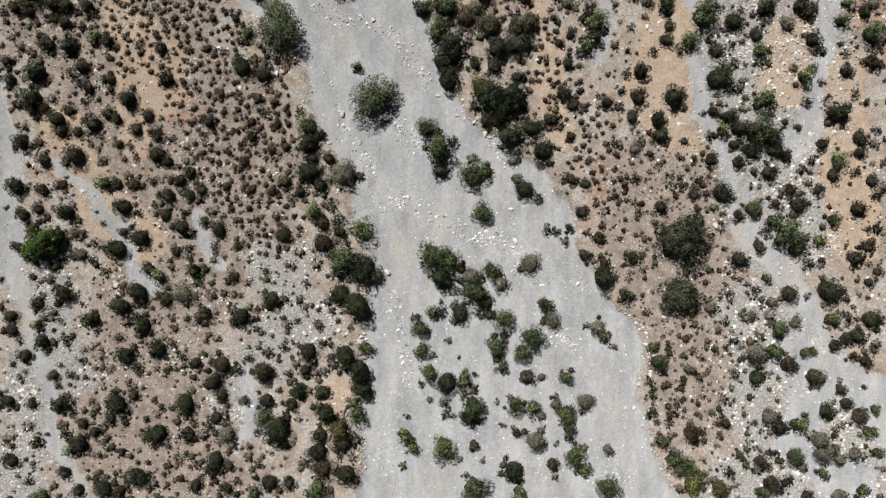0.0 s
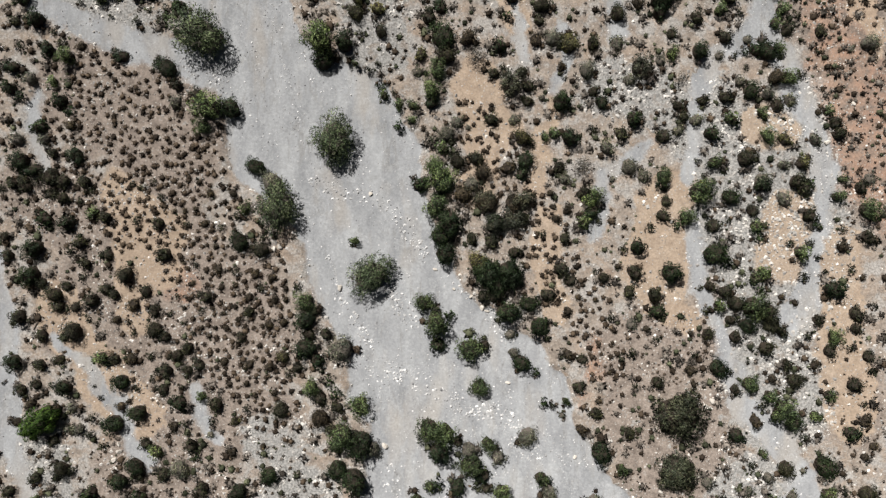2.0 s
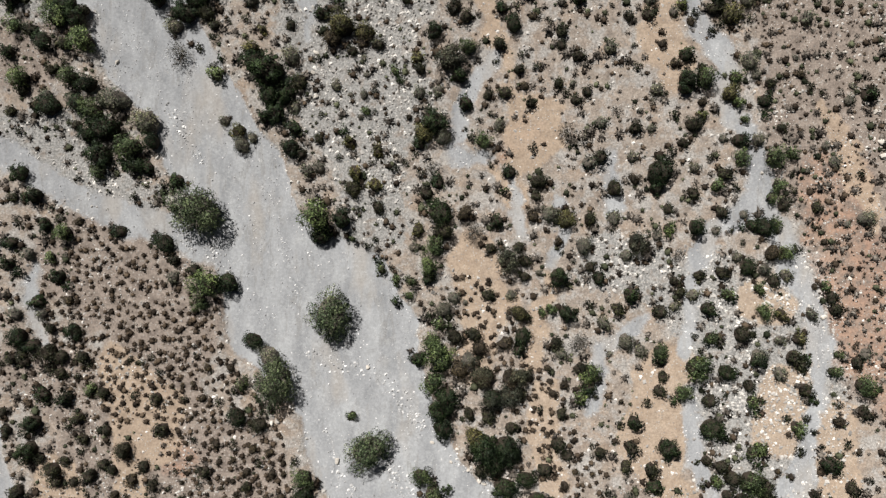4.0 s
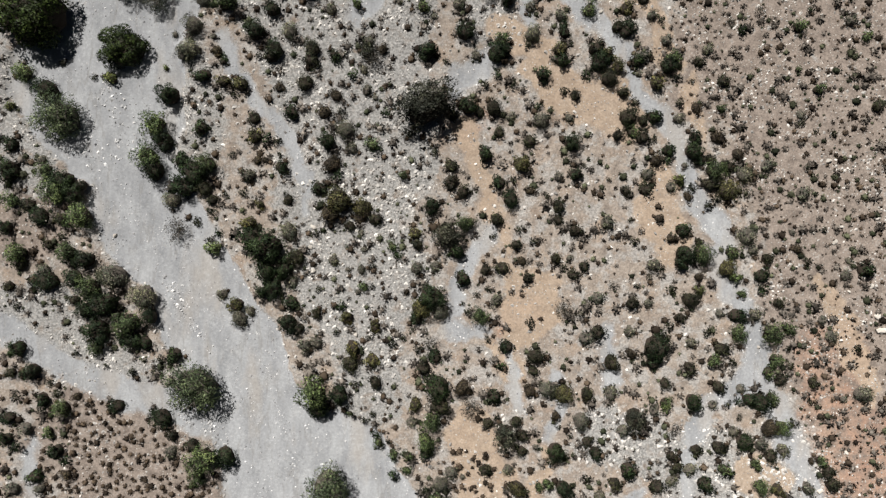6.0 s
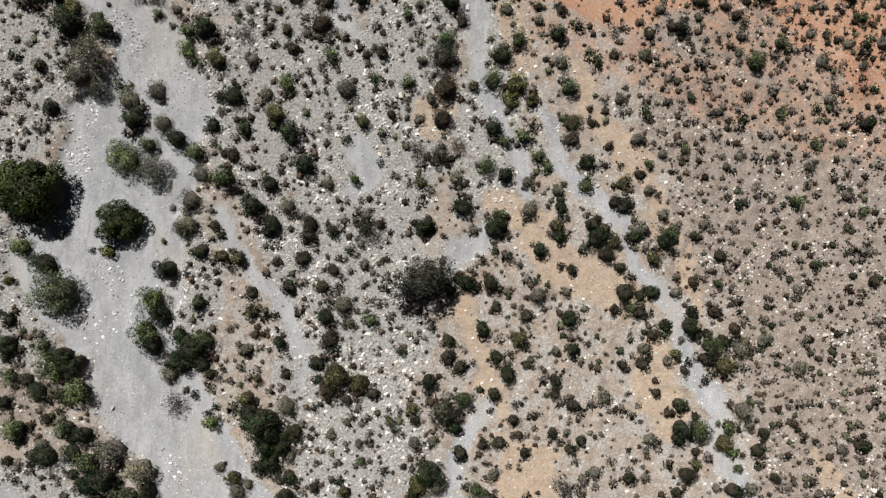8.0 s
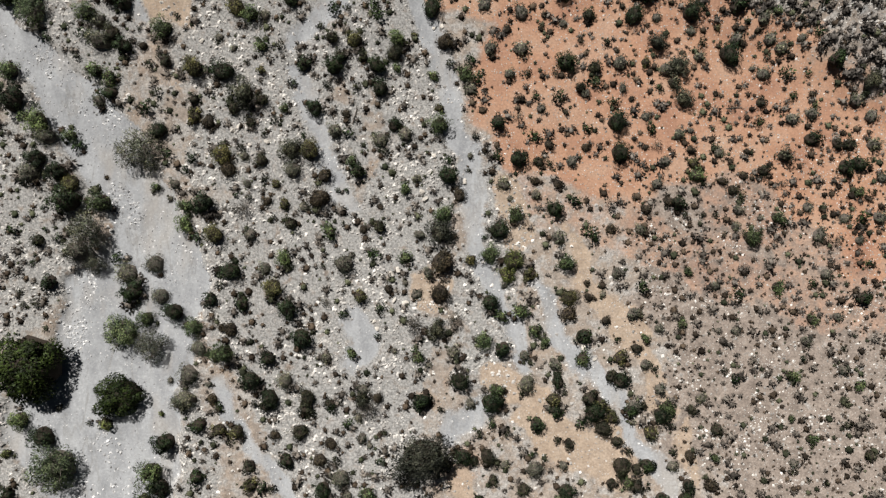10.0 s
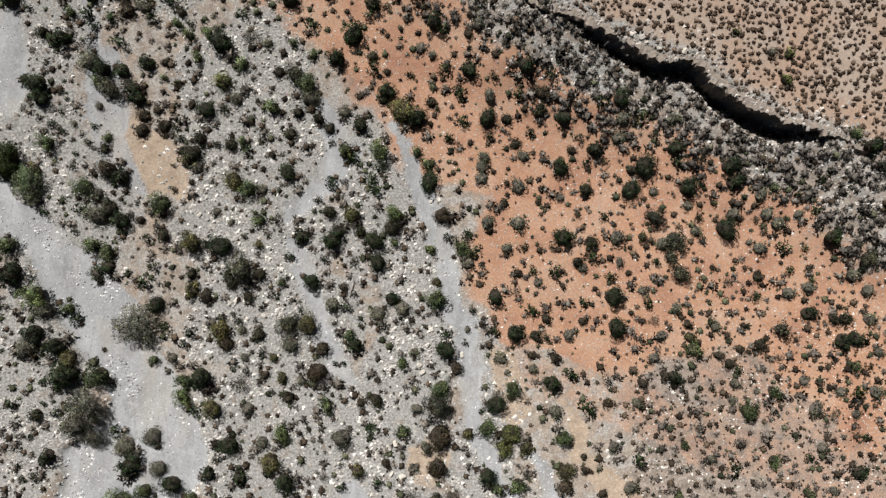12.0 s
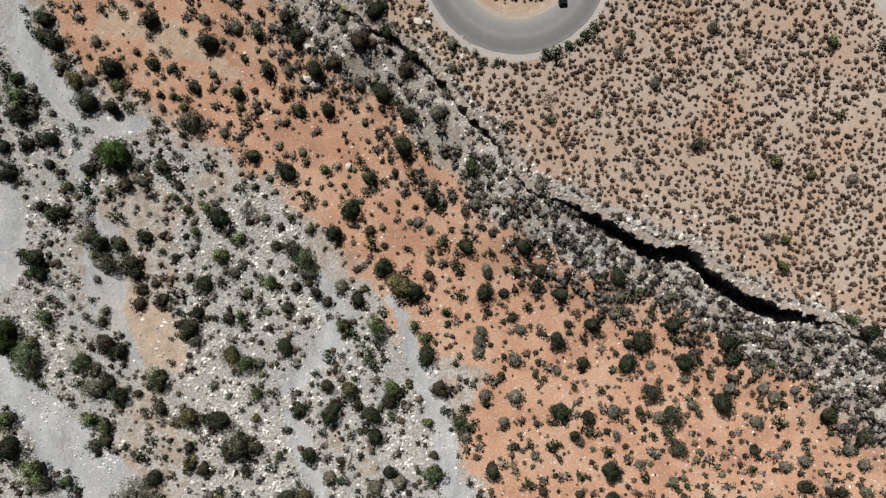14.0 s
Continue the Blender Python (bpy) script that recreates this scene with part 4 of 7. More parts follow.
plant("olive_dark", [(-82.3, 49.1, 1.4), (-74.3, 49.8, 1.3), (-93.1, 50.1, 1.2), (-62.9, 50.1, 1.1), (77, 50.2, 1.9), (89, 50.2, 1.6), (-87.8, 50.5, 1.6),
    (-79.7, 50.5, 1.2), (-65.3, 50.9, 0.9), (-90.6, 51, 1.4), (-85.8, 51.5, 1.2), (-75.5, 51.5, 1.7), (-60.9, 51.5, 0.9), (-80, 51.6, 1.9), (75.4, 51.6, 1.9),
    (-88.2, 51.8, 1.4), (-82.5, 52.5, 2.4), (55.9, 52.6, 0.9), (25.2, 54.5, 1.7), (3.6, 55.8, 2.1), (54.7, 55.8, 0.9), (7.8, 56.3, 1.9), (64.6, 56.4, 2.1),
    (-82.2, 57.5, 1.4), (-1.8, 60.4, 1.2), (47.3, 61.1, 1.9), (38.4, 61.7, 1.7), (84.5, 61.7, 1.7), (32.4, 62.8, 1.2), (83.9, 64.1, 1.7), (10.8, 64.7, 1.7),
    (94.3, 65.2, 0.9)])
plant("olive_dark", [(51.6, 65.3, 1.4), (50.4, 67.7, 1.4), (71.3, 67.7, 1.7), (18.6, 68.6, 1.4), (55.8, 68.9, 1.4), (60.5, 69.5, 1.7), (-51.5, 69.9, 1.7),
    (-9.9, 70.6, 0.7), (32.4, 70.7, 1.4), (28.8, 71.8, 0.8), (-55.8, 71.9, 1.4), (18.6, 71.9, 1.7), (26.5, 73.6, 0.7), (76.8, 74.2, 1.2), (11.4, 74.6, 1.4),
    (17.4, 74.9, 1.4), (-15, 75.1, 0.9), (64.9, 75.6, 0.8), (13.2, 75.8, 0.9), (-13.2, 76.6, 0.9), (-60, 76.6, 1.2), (1.2, 78.3, 2.4), (62.5, 78.4, 0.9),
    (79.9, 79, 0.9), (-88.9, 80.2, 1.2), (-79.8, 80.8, 1.2), (32.4, 80.9, 1.7), (60.5, 82.3, 1.7), (-16.8, 82.9, 0.9), (49.2, 83, 1.4), (-81.6, 83.2, 1.2),
    (80.4, 83.3, 1.4)])
plant("olive_dark", [(-12.6, 83.3, 1.7), (73.7, 83.9, 1.7), (-90, 85.4, 1.4), (-59.5, 85.6, 0.9), (-64.2, 85.6, 1.2), (21, 85.7, 1.4), (54.5, 86.3, 1.7),
    (-2.4, 86.3, 1.9), (-69.8, 86.6, 0.6), (75.6, 86.8, 1.2), (-17.9, 87.3, 2.1), (63.6, 87.4, 1.2), (37.7, 87.5, 2.1), (-61.9, 87.8, 0.7), (-58.2, 88, 1.2),
    (21.5, 88.9, 2.1), (-76.3, 89.5, 0.9), (75.1, 90.4, 0.9), (-3.6, 90.4, 1.2), (90, 90.4, 1.2), (61.1, 90.5, 1.9), (-9, 91.6, 1.2), (11.4, 92.2, 0.8),
    (-13.8, 92.8, 0.9), (-6.6, 92.8, 0.9), (49.2, 92.8, 1.2), (-21, 94, 0.9), (58.2, 94, 1.2), (34.7, 94.1, 1.9), (-4.8, 94.6, 0.9), (-28.8, 94.7, 1.4),
    (49.8, 95.2, 1.2)])
plant("olive_dark", [(20.4, 95.8, 1.2), (52.2, 97.1, 1.4), (-25.2, 97.9, 1.4), (7.2, 98.3, 1.2), (-88.9, 99.5, 1.2), (6, 100, 0.6), (73.2, 100.1, 1.4),
    (42, 100.1, 1.7), (-76.8, 100.7, 1.4), (54.4, 100.9, 2.1), (9, 101.9, 0.9), (50.4, 103.1, 1.2), (11.4, 103.1, 0.9), (-24.6, 103.1, 0.9), (-90.6, 103.7, 1.4),
    (43.3, 103.7, 0.9), (-13.2, 103.7, 0.7), (19.8, 105.5, 1.4), (29.4, 106.1, 1.4), (10.8, 107.3, 1.4), (14.4, 107.6, 1.7), (48.7, 107.6, 0.7), (31.8, 107.9, 1.4),
    (-13.2, 107.9, 0.9), (27.6, 107.9, 0.9), (81.7, 107.9, 0.9), (-88.2, 108.2, 1.4), (79.2, 109.1, 1.2), (25.8, 109.7, 1.4), (70.8, 109.7, 1.4), (-29.3, 109.9, 2.1),
    (-82.2, 112.6, 1.4)])
plant("olive_dark", [(-3.6, 112.6, 1.4), (17.4, 112.6, 1.4), (21, 113.3, 1.2), (42.6, 113.3, 1.2), (-48, 113.5, 1.2), (-79.2, 114.5, 1.2), (12.6, 114.5, 0.9),
    (-25.2, 115.1, 1.2), (30, 115.6, 1.7), (18, 115.7, 1.2), (82.9, 115.7, 0.8), (-18, 116.6, 1.4), (-51, 117.5, 1.2), (41.8, 117.8, 0.7), (-79.1, 118, 1.7),
    (-12.6, 118, 1.7), (13.2, 118, 1.7), (26.4, 118, 1.4), (-47.4, 119.3, 1.2), (26.4, 120.8, 1.7), (58.2, 120.8, 1.2), (-86.2, 121, 1.9), (-47.4, 122.1, 1.4),
    (-31.2, 122.2, 1.4), (60, 122.3, 1.2), (24, 122.9, 0.9), (-44.5, 123.3, 0.7), (66.6, 123.5, 1.2), (-40.8, 123.5, 1.1), (6, 123.8, 1.7), (40.8, 124, 1.4),
    (44.9, 124.4, 1.8)])
plant("olive_dark", [(-49.1, 124.6, 2.1), (54.9, 124.7, 1.2), (-75, 125.2, 1.4), (58.7, 125.6, 1.9), (3.6, 125.8, 2), (-39.6, 126.5, 1.2), (16.8, 126.5, 1.2),
    (37.3, 126.5, 0.7), (79.3, 128.9, 0.9), (3.6, 129.4, 1.7), (62.1, 129.4, 1.7), (31.9, 129.5, 0.7), (58.8, 130.6, 1.4), (-43.3, 131.9, 0.9), (-33.1, 131.9, 0.7),
    (-0, 132.5, 1.2), (20.4, 134.6, 1.7), (-33.6, 134.6, 1.2), (46.2, 134.6, 1.2), (44.3, 135.4, 1.7), (-92.5, 135.5, 0.9), (39, 136, 1.4), (-5.4, 136.1, 1.2),
    (84.7, 136.1, 1.1), (13.8, 136.6, 1.4), (81.2, 136.7, 0.7), (78.1, 138.5, 0.9), (44.4, 139, 1.4), (-38.4, 139.6, 1.7), (41.2, 139.8, 2.4), (3.6, 140.2, 1.7),
    (9.6, 140.8, 1.4)])
plant("olive_dark", [(-19.8, 140.9, 1.2), (12.6, 141.7, 2.1), (94.2, 142, 1.4), (52.2, 142.7, 1.2), (42.6, 143, 1.2), (30, 144.4, 1.4), (-42.7, 144.5, 0.9),
    (40.2, 145, 1.4), (27.6, 145.1, 1.2), (10.8, 146.6, 1.2), (16.8, 146.7, 1.1), (-9.6, 146.9, 0.9), (-27.5, 147, 2.1), (61.7, 147.4, 1.7), (55.1, 147.5, 0.8),
    (37.1, 147.9, 2.1), (51.6, 148.1, 1.2), (-73.3, 148.5, 0.8), (89.4, 148.7, 1.2), (-25.2, 150.8, 1.2), (56.4, 151.6, 1.4), (-52.2, 151.7, 1.2), (2.4, 151.7, 0.8),
    (-26.3, 152.2, 1.9), (-34.7, 152.8, 1.9), (-37.3, 152.9, 0.9), (-21.2, 153, 1.4), (45.6, 153.1, 1.2), (-19, 153.2, 0.7), (-14.4, 154, 1.7), (34.2, 154.2, 1.9),
    (-26, 154.3, 2.1)])
plant("olive_dark", [(19.8, 155, 0.9), (39, 159, 1.7), (63.2, 160.1, 0.9), (48.4, 160.3, 0.9), (44.5, 164.8, 1.4), (88.6, 164.9, 0.9), (-86.5, 174, 0.9),
    (-84, 174.6, 1.2), (-87.1, 177, 0.9), (-44.8, 178.2, 1.2), (-22.5, 182.4, 0.7), (-84.1, 184.8, 0.7), (-83.2, 187.9, 1.7), (63.2, 189.1, 0.9), (-10.6, 190.9, 1.7),
    (-18.3, 191.5, 0.7), (-29.6, 191.5, 1.7), (-33.4, 192.7, 0.9), (54.8, 193.3, 0.9), (58.4, 193.3, 0.9), (61.4, 193.3, 0.9), (-38.2, 196.9, 0.9), (95.2, 198.1, 0.9),
    (65, 198.8, 1.4), (-35.1, 201.2, 1.2), (8.3, 203, 0.7), (71.6, 203, 1.5), (25.8, 204.2, 1.2), (23.4, 204.8, 1.4), (-35.7, 205, 1.7), (-9.2, 207, 1.2),
    (-40, 207.8, 1.2)])
plant("olive_dark", [(89.6, 208.4, 1.7), (87.3, 208.4, 1.4), (10.1, 210.2, 0.9), (-35.2, 210.8, 0.9), (-38.1, 213.2, 1.4), (-32.7, 213.8, 1.2), (-41.7, 216.2, 1.7),
    (71, 217.4, 1.4), (-35.7, 218, 1.7), (-50.2, 218, 1.4), (-58.1, 219.3, 1.2), (32.4, 220.5, 1.4), (-15.2, 220.5, 1.2), (-21.9, 221.1, 1.2), (21, 223.5, 1.2),
    (27, 223.5, 0.9), (35.4, 224.7, 1.7), (-59.3, 225.3, 1.2), (4.7, 225.9, 1.2), (-38.8, 225.9, 0.7), (-56.1, 226.2, 1.7), (72.3, 226.8, 0.9), (-18.8, 227.1, 1.7),
    (-14, 227.1, 1.4), (-75, 227.1, 0.9), (-7.3, 228, 2.1), (-32.1, 229.5, 1.2), (70.5, 229.5, 0.9), (58.4, 230.1, 1.2), (37.9, 230.1, 1.2), (-20.6, 231.3, 1.7),
    (-67.5, 232.1, 2.1)])
plant("olive_dark", [(-61.8, 233.2, 0.7), (-23.1, 233.7, 1.2), (78.3, 234.9, 1.2), (34.2, 236.1, 1.7), (-53.9, 236.2, 0.9), (-17.4, 237.8, 0.9), (43.9, 240.3, 1.4),
    (-75.6, 241, 1.1), (-54, 241.1, 0.6), (34.2, 241.6, 1.2), (37.9, 242.2, 1.2), (57.8, 242.2, 1.2), (-50, 243.8, 2.4), (-68.9, 244.8, 1.4), (-41.7, 245.7, 1.7),
    (19.1, 245.8, 1.4), (-44.8, 245.8, 1.2), (-72, 245.8, 1.1), (-20.1, 246.1, 0.9), (-35.1, 246.4, 1.1), (-52.6, 246.8, 1.2), (-48.3, 246.9, 1.7), (32.4, 247, 1.2),
    (13.7, 247.6, 1.2), (48.7, 247.6, 1.2), (-29, 247.9, 1.7), (22.2, 248.2, 1.2), (-20.6, 249.1, 1.4), (-53.8, 249.4, 1.2), (-23, 251.2, 1.4), (17.3, 251.2, 1.4),
    (-82.9, 251.3, 0.8)])
plant("olive_dark", [(-27.3, 252.4, 1.4), (-78, 252.5, 0.9), (-12.2, 252.5, 0.7), (24, 252.7, 1.7), (-43, 253, 1.2), (2.3, 253.3, 0.9), (-53.3, 254.3, 0.9),
    (-9.2, 255.4, 1.4), (-78, 257, 0.7), (23.2, 257, 1), (14.4, 259.8, 1.2), (-3.5, 260.6, 1.2), (-31.3, 261.2, 1.4), (-11.3, 264.5, 1.4), (-82, 269.7, 1.4),
    (-50.1, 271.5, 1), (-57.9, 272.1, 1.2), (-45.3, 273.3, 0.7), (-52.4, 273.9, 1.4), (11.6, 273.9, 1.2), (-85.2, 275.1, 1), (-8.3, 275.1, 1), (40.4, 275.2, 0.9),
    (-80.2, 278.7, 1.4), (-52.5, 280, 1.2), (-78, 280.6, 0.8), (67.3, 282, 1.1), (-58.5, 285.4, 1.2), (-57.2, 287.8, 1.4), (-73.2, 289.1, 0.7), (-17.4, 289.7, 0.7),
    (-15, 291.5, 1)])
plant("olive_dark", [(-50.6, 292.7, 1.2), (11.7, 298.1, 0.9), (4.4, 301.2, 0.6), (-55.5, 302.9, 1.2), (2.7, 303.1, 1.1), (74.7, 303.3, 1), (-76.1, 305.6, 1.2),
    (-5.2, 305.6, 0.7), (-58.6, 306, 1), (-28.2, 308.3, 1.7), (-0.7, 308.5, 0.7), (-67, 313.2, 1.2)])
plant("dark_green", [(-71.9, -50.5, 2.1), (-62.6, -48.2, 1.4), (-64.7, -48.1, 2.4), (-20.7, -47.5, 2.4), (15, -47.2, 2.4), (60.4, -47, 1.6), (-48.1, -44.5, 2.1),
    (-33.9, -41, 1.6), (-85.8, -40.4, 1.6), (-60.6, -39.1, 2.4), (-79.8, -38.6, 1.6), (-34.9, -37.9, 3.1), (71, -37.7, 1.9), (45.2, -36.5, 0.9), (5.5, -35.8, 2.1),
    (43.7, -34.9, 1.2), (81.2, -34.4, 1.9), (-24.9, -34.4, 2.4), (-78.6, -32.7, 1.6), (-80.9, -32.7, 1.9), (-68.9, -32.6, 2.4), (-54.6, -32.6, 2.4), (44.3, -30.9, 1.2),
    (-25.5, -30.3, 1.9), (-30.3, -29.7, 1.9), (-17.1, -29.6, 2.1), (0.7, -28.4, 2.4), (66.3, -27.1, 1.9), (-43.5, -25.5, 1.4), (-17.7, -25.5, 2.4), (-64.9, -25, 1.4),
    (-67.2, -22.5, 2.1)])
plant("dark_green", [(-20.7, -22.5, 2.6), (-28.5, -21.6, 2.1), (-60.3, -21.1, 2.1), (-84.9, -19.3, 1.9), (87.7, -18.4, 1.9), (-63.6, -16, 2.1), (-74.4, -14.8, 1.9),
    (-42.7, -14.2, 2.1), (3.7, -13.6, 2.1), (-0.5, -13, 1.6), (-68.1, -12.1, 2.1), (-18.3, -11.7, 3.1), (9.1, -11.2, 1.9), (-36.2, -10.6, 2.1), (-21.9, -9.4, 2.4),
    (-64.8, -8.8, 2.1), (81.5, -8.8, 2.8), (-51.6, -6.8, 1.2), (-0.2, -6.1, 2.6), (34, -5.8, 2.6), (-17.1, -4, 3.3), (62.7, -2.3, 1.9), (87.1, -1.7, 1.9),
    (-69.4, 0.1, 2.5), (74.8, 0.5, 2.1), (-64.2, 2.5, 2.1), (22.2, 4.3, 1.4), (-55.3, 4.6, 1.9), (-21.9, 6.7, 1.6), (-80, 7.9, 2.1), (-67.8, 9, 2.1), (-23.7, 9.1, 1.6)])
plant("dark_green", [(20.4, 10.9, 1.2), (59, 12, 2.4), (17.4, 12.9, 2.1), (-90.4, 13.2, 2.1), (-26.1, 13.8, 1.9), (-28.4, 16.4, 2.6), (-0.5, 16.8, 1.9),
    (20.9, 20.9, 2.4), (65, 21, 2.1), (-28.4, 22.1, 2.4), (1.9, 22.8, 1.6), (14.4, 23.9, 2.8), (46, 24, 1.9), (18.6, 25.7, 2.1), (67.8, 28.5, 1.4), (83.4, 28.7, 2.4),
    (15, 31, 2.8), (10.2, 31.6, 3.1), (-86.7, 31.6, 2.4), (48.9, 32.2, 2.5), (60.4, 34.5, 1.6), (1.3, 36.3, 2.8), (58.3, 36.3, 2.8), (-86.1, 37.2, 2.4),
    (41.8, 37.7, 1.9), (-42.7, 38.8, 2.4), (67.6, 39.8, 1.4), (0.1, 39.9, 2.6), (79.7, 42.5, 1.4), (50.3, 42.5, 1.4), (-78.9, 42.7, 1.9), (1.9, 42.8, 3.1)])
plant("dark_green", [(12, 43, 2.1), (-83.9, 43.6, 1.9), (32.3, 45.2, 1.9), (61.4, 48.3, 2.1), (0.7, 50.6, 2.6), (68, 50.8, 1.9), (-2.9, 50.8, 1.6), (78, 50.9, 1.4),
    (-4.2, 51, 1.9), (46.6, 51.2, 1.6), (17.4, 53.3, 1.7), (-86.2, 54, 1.9), (-39.5, 54.9, 2.2), (-89.1, 55.8, 2.4), (18, 56, 2.1), (-77.2, 57, 2.1), (19.2, 59.8, 1.2),
    (27.5, 60.8, 2.1), (57.5, 61.7, 1.9), (-85, 63.2, 1.9), (-8.8, 63.5, 1.5), (41, 64.7, 1.9), (-78.9, 66.5, 1.4), (-44.8, 67.2, 2.7), (-1.8, 68.3, 1.7),
    (34.2, 68.3, 1.7), (25.7, 68.4, 2.4), (-80.5, 68.7, 1.9), (-89, 69.5, 1.5), (65.8, 70.7, 2.1), (-91.1, 71.3, 1.7), (-12.6, 71.8, 1.2)])
plant("dark_green", [(-58, 75.6, 2.5), (-90.5, 75.8, 1.7), (-24.9, 77.3, 2.4), (-67.7, 78.1, 1.8), (64.8, 79, 1.2), (55, 79.1, 2.1), (69.3, 79.1, 2.4),
    (67.1, 79.4, 1.7), (-83.2, 79.7, 1.9), (12.6, 80.3, 1.8), (-20.3, 80.9, 2.4), (0.6, 82.2, 3.3), (-85.3, 85.7, 2.1), (14, 86.6, 1.4), (46.5, 87.5, 1.9),
    (-55.7, 88.7, 1.9), (0, 88.7, 1.9), (-88.5, 90.5, 2.1), (47.1, 90.8, 3.3), (15.3, 90.8, 1.8), (-61.7, 91.7, 1.9), (-64.3, 92.3, 2.6), (-71.5, 94.3, 3.1),
    (-31.1, 95.9, 2.4), (-3.8, 96.8, 1.7), (-60.8, 97.4, 2.1), (64.1, 97.7, 1.9), (-74.2, 98.6, 2.1), (-19.8, 99.5, 1.4), (-70.3, 99.8, 3.3), (-30.5, 100.1, 1.9),
    (-0.6, 101.5, 3.1)])
plant("dark_green", [(-36.6, 102.5, 1.7), (69.6, 103.1, 1.4), (-34.4, 103.4, 2.6), (-82.3, 104.8, 2.8), (-76.5, 105.4, 2.4), (6, 105.4, 1.9), (69.5, 106, 1.8),
    (-35.8, 107, 2.6), (91.6, 107.2, 1.9), (-32.2, 107.5, 2.8), (52.7, 108.4, 1.7), (-74.1, 109.4, 2.4), (-7.8, 110.3, 1.1), (53.2, 110.5, 2.4), (4.6, 111.1, 1.9),
    (-35.6, 112, 4), (-38.8, 113.8, 2.8), (-46.2, 115.1, 1.2), (52.9, 115.6, 1.9), (-91.1, 116.2, 1.7), (-83.7, 118.6, 2.4), (-0.6, 120.6, 2.1), (16.2, 122.2, 2.1),
    (-76.5, 123.7, 2.4), (-24.5, 124.5, 1.9), (-53.6, 125.1, 3.1), (13.8, 125.8, 1.7), (-78.8, 126, 2.8), (-20.4, 127.4, 1.4), (30, 127.6, 1.7), (-51.2, 128.1, 3.3),
    (-90.1, 128.1, 2.8)])
plant("dark_green", [(-60, 128.5, 2.6), (-32.6, 129.1, 1.7), (49.8, 130.4, 1.2), (-53.9, 130.6, 1.9), (56.6, 130.6, 1.7), (10.8, 131.8, 1.9), (55, 132.4, 2.1),
    (49.7, 132.7, 1.7), (-89.9, 133.8, 1.8), (29.3, 134.2, 2.1), (-22.7, 134.5, 2.1), (-57.9, 134.7, 2.6), (55.4, 135.4, 1.7), (-35.4, 135.4, 1.4), (-49.7, 137.4, 1.9),
    (46.7, 139.8, 1.9), (-10.2, 140.6, 1.2), (-30.5, 140.8, 1.9), (7.2, 141.9, 2.1), (22.2, 142.1, 1.1), (-56.7, 144.5, 2.6), (-82.9, 145.7, 2.8), (-49.1, 148.6, 1.9),
    (23.1, 148.6, 1.9), (-17.2, 148.6, 1.4), (13.2, 148.6, 1.4), (32.4, 148.6, 1.4), (49.7, 150.6, 2.1), (35.2, 151.4, 2.6), (27, 151.6, 1.7), (43.1, 151.6, 1.7),
    (-21, 152.2, 1.4)])
plant("dark_green", [(-44.8, 152.3, 1.2), (13.2, 153.3, 2.4), (-1.8, 153.3, 2.1), (-1.3, 153.7, 2), (14.9, 154, 1.7), (-33.8, 154.3, 2.1), (27.6, 157.8, 1.7),
    (6.5, 157.9, 2.3), (-38, 158, 2.5), (40.8, 158.2, 2), (65.5, 158.4, 1.5), (80.2, 162.5, 0.9), (-34.4, 162.7, 1.9), (15.7, 164.8, 1.9), (40.3, 166.7, 0.9),
    (-27.1, 167, 2.6), (-11, 167.4, 0.9), (32.9, 167.5, 2), (-18.2, 172.2, 1.3), (-54.8, 172.6, 2.3), (-30.2, 173.3, 2.4), (-10.4, 173.4, 1.4), (-39.8, 174.5, 1.9),
    (13.1, 174.7, 2.1), (-46.5, 175.3, 1.8), (92.6, 175.6, 1.7), (66.1, 176.2, 1.7), (-63.7, 177, 2.7), (45.6, 178.3, 1.7), (81.9, 178.8, 1.2), (-80.8, 178.9, 1.9),
    (-42.2, 181.4, 2.4)])
plant("dark_green", [(-84.7, 183.1, 0.9), (94, 183.1, 1.2), (-67, 184, 1.7), (-11.6, 184.9, 1.7), (35.4, 188.3, 1.4), (11.9, 188.5, 0.9), (-79.2, 188.5, 1.2),
    (-49.5, 188.5, 1.7), (34.2, 189.7, 1.7), (14.9, 190.1, 2.3), (-81.8, 190.3, 0.6), (-88.7, 190.3, 1.4), (92.2, 192.7, 1.7), (26.9, 194.6, 2.1), (-82.3, 194.8, 0.8),
    (53.1, 195.8, 1.8), (-48.1, 195.8, 2.7), (31.2, 196.4, 1.7), (-76.7, 196.4, 3.3), (-41.2, 197.5, 0.7), (66.8, 197.5, 1.2), (-17.7, 198.7, 0.7), (-19.5, 198.7, 0.8),
    (4.1, 201.8, 2.3), (-78.8, 202.4, 2.4), (-15.2, 202.7, 1.9), (-52, 203, 1.2), (88.9, 203.6, 2), (91.9, 204.2, 1.9), (4.1, 204.8, 1.7), (-83.6, 205.4, 2.4),
    (19.1, 205.4, 2.1)])
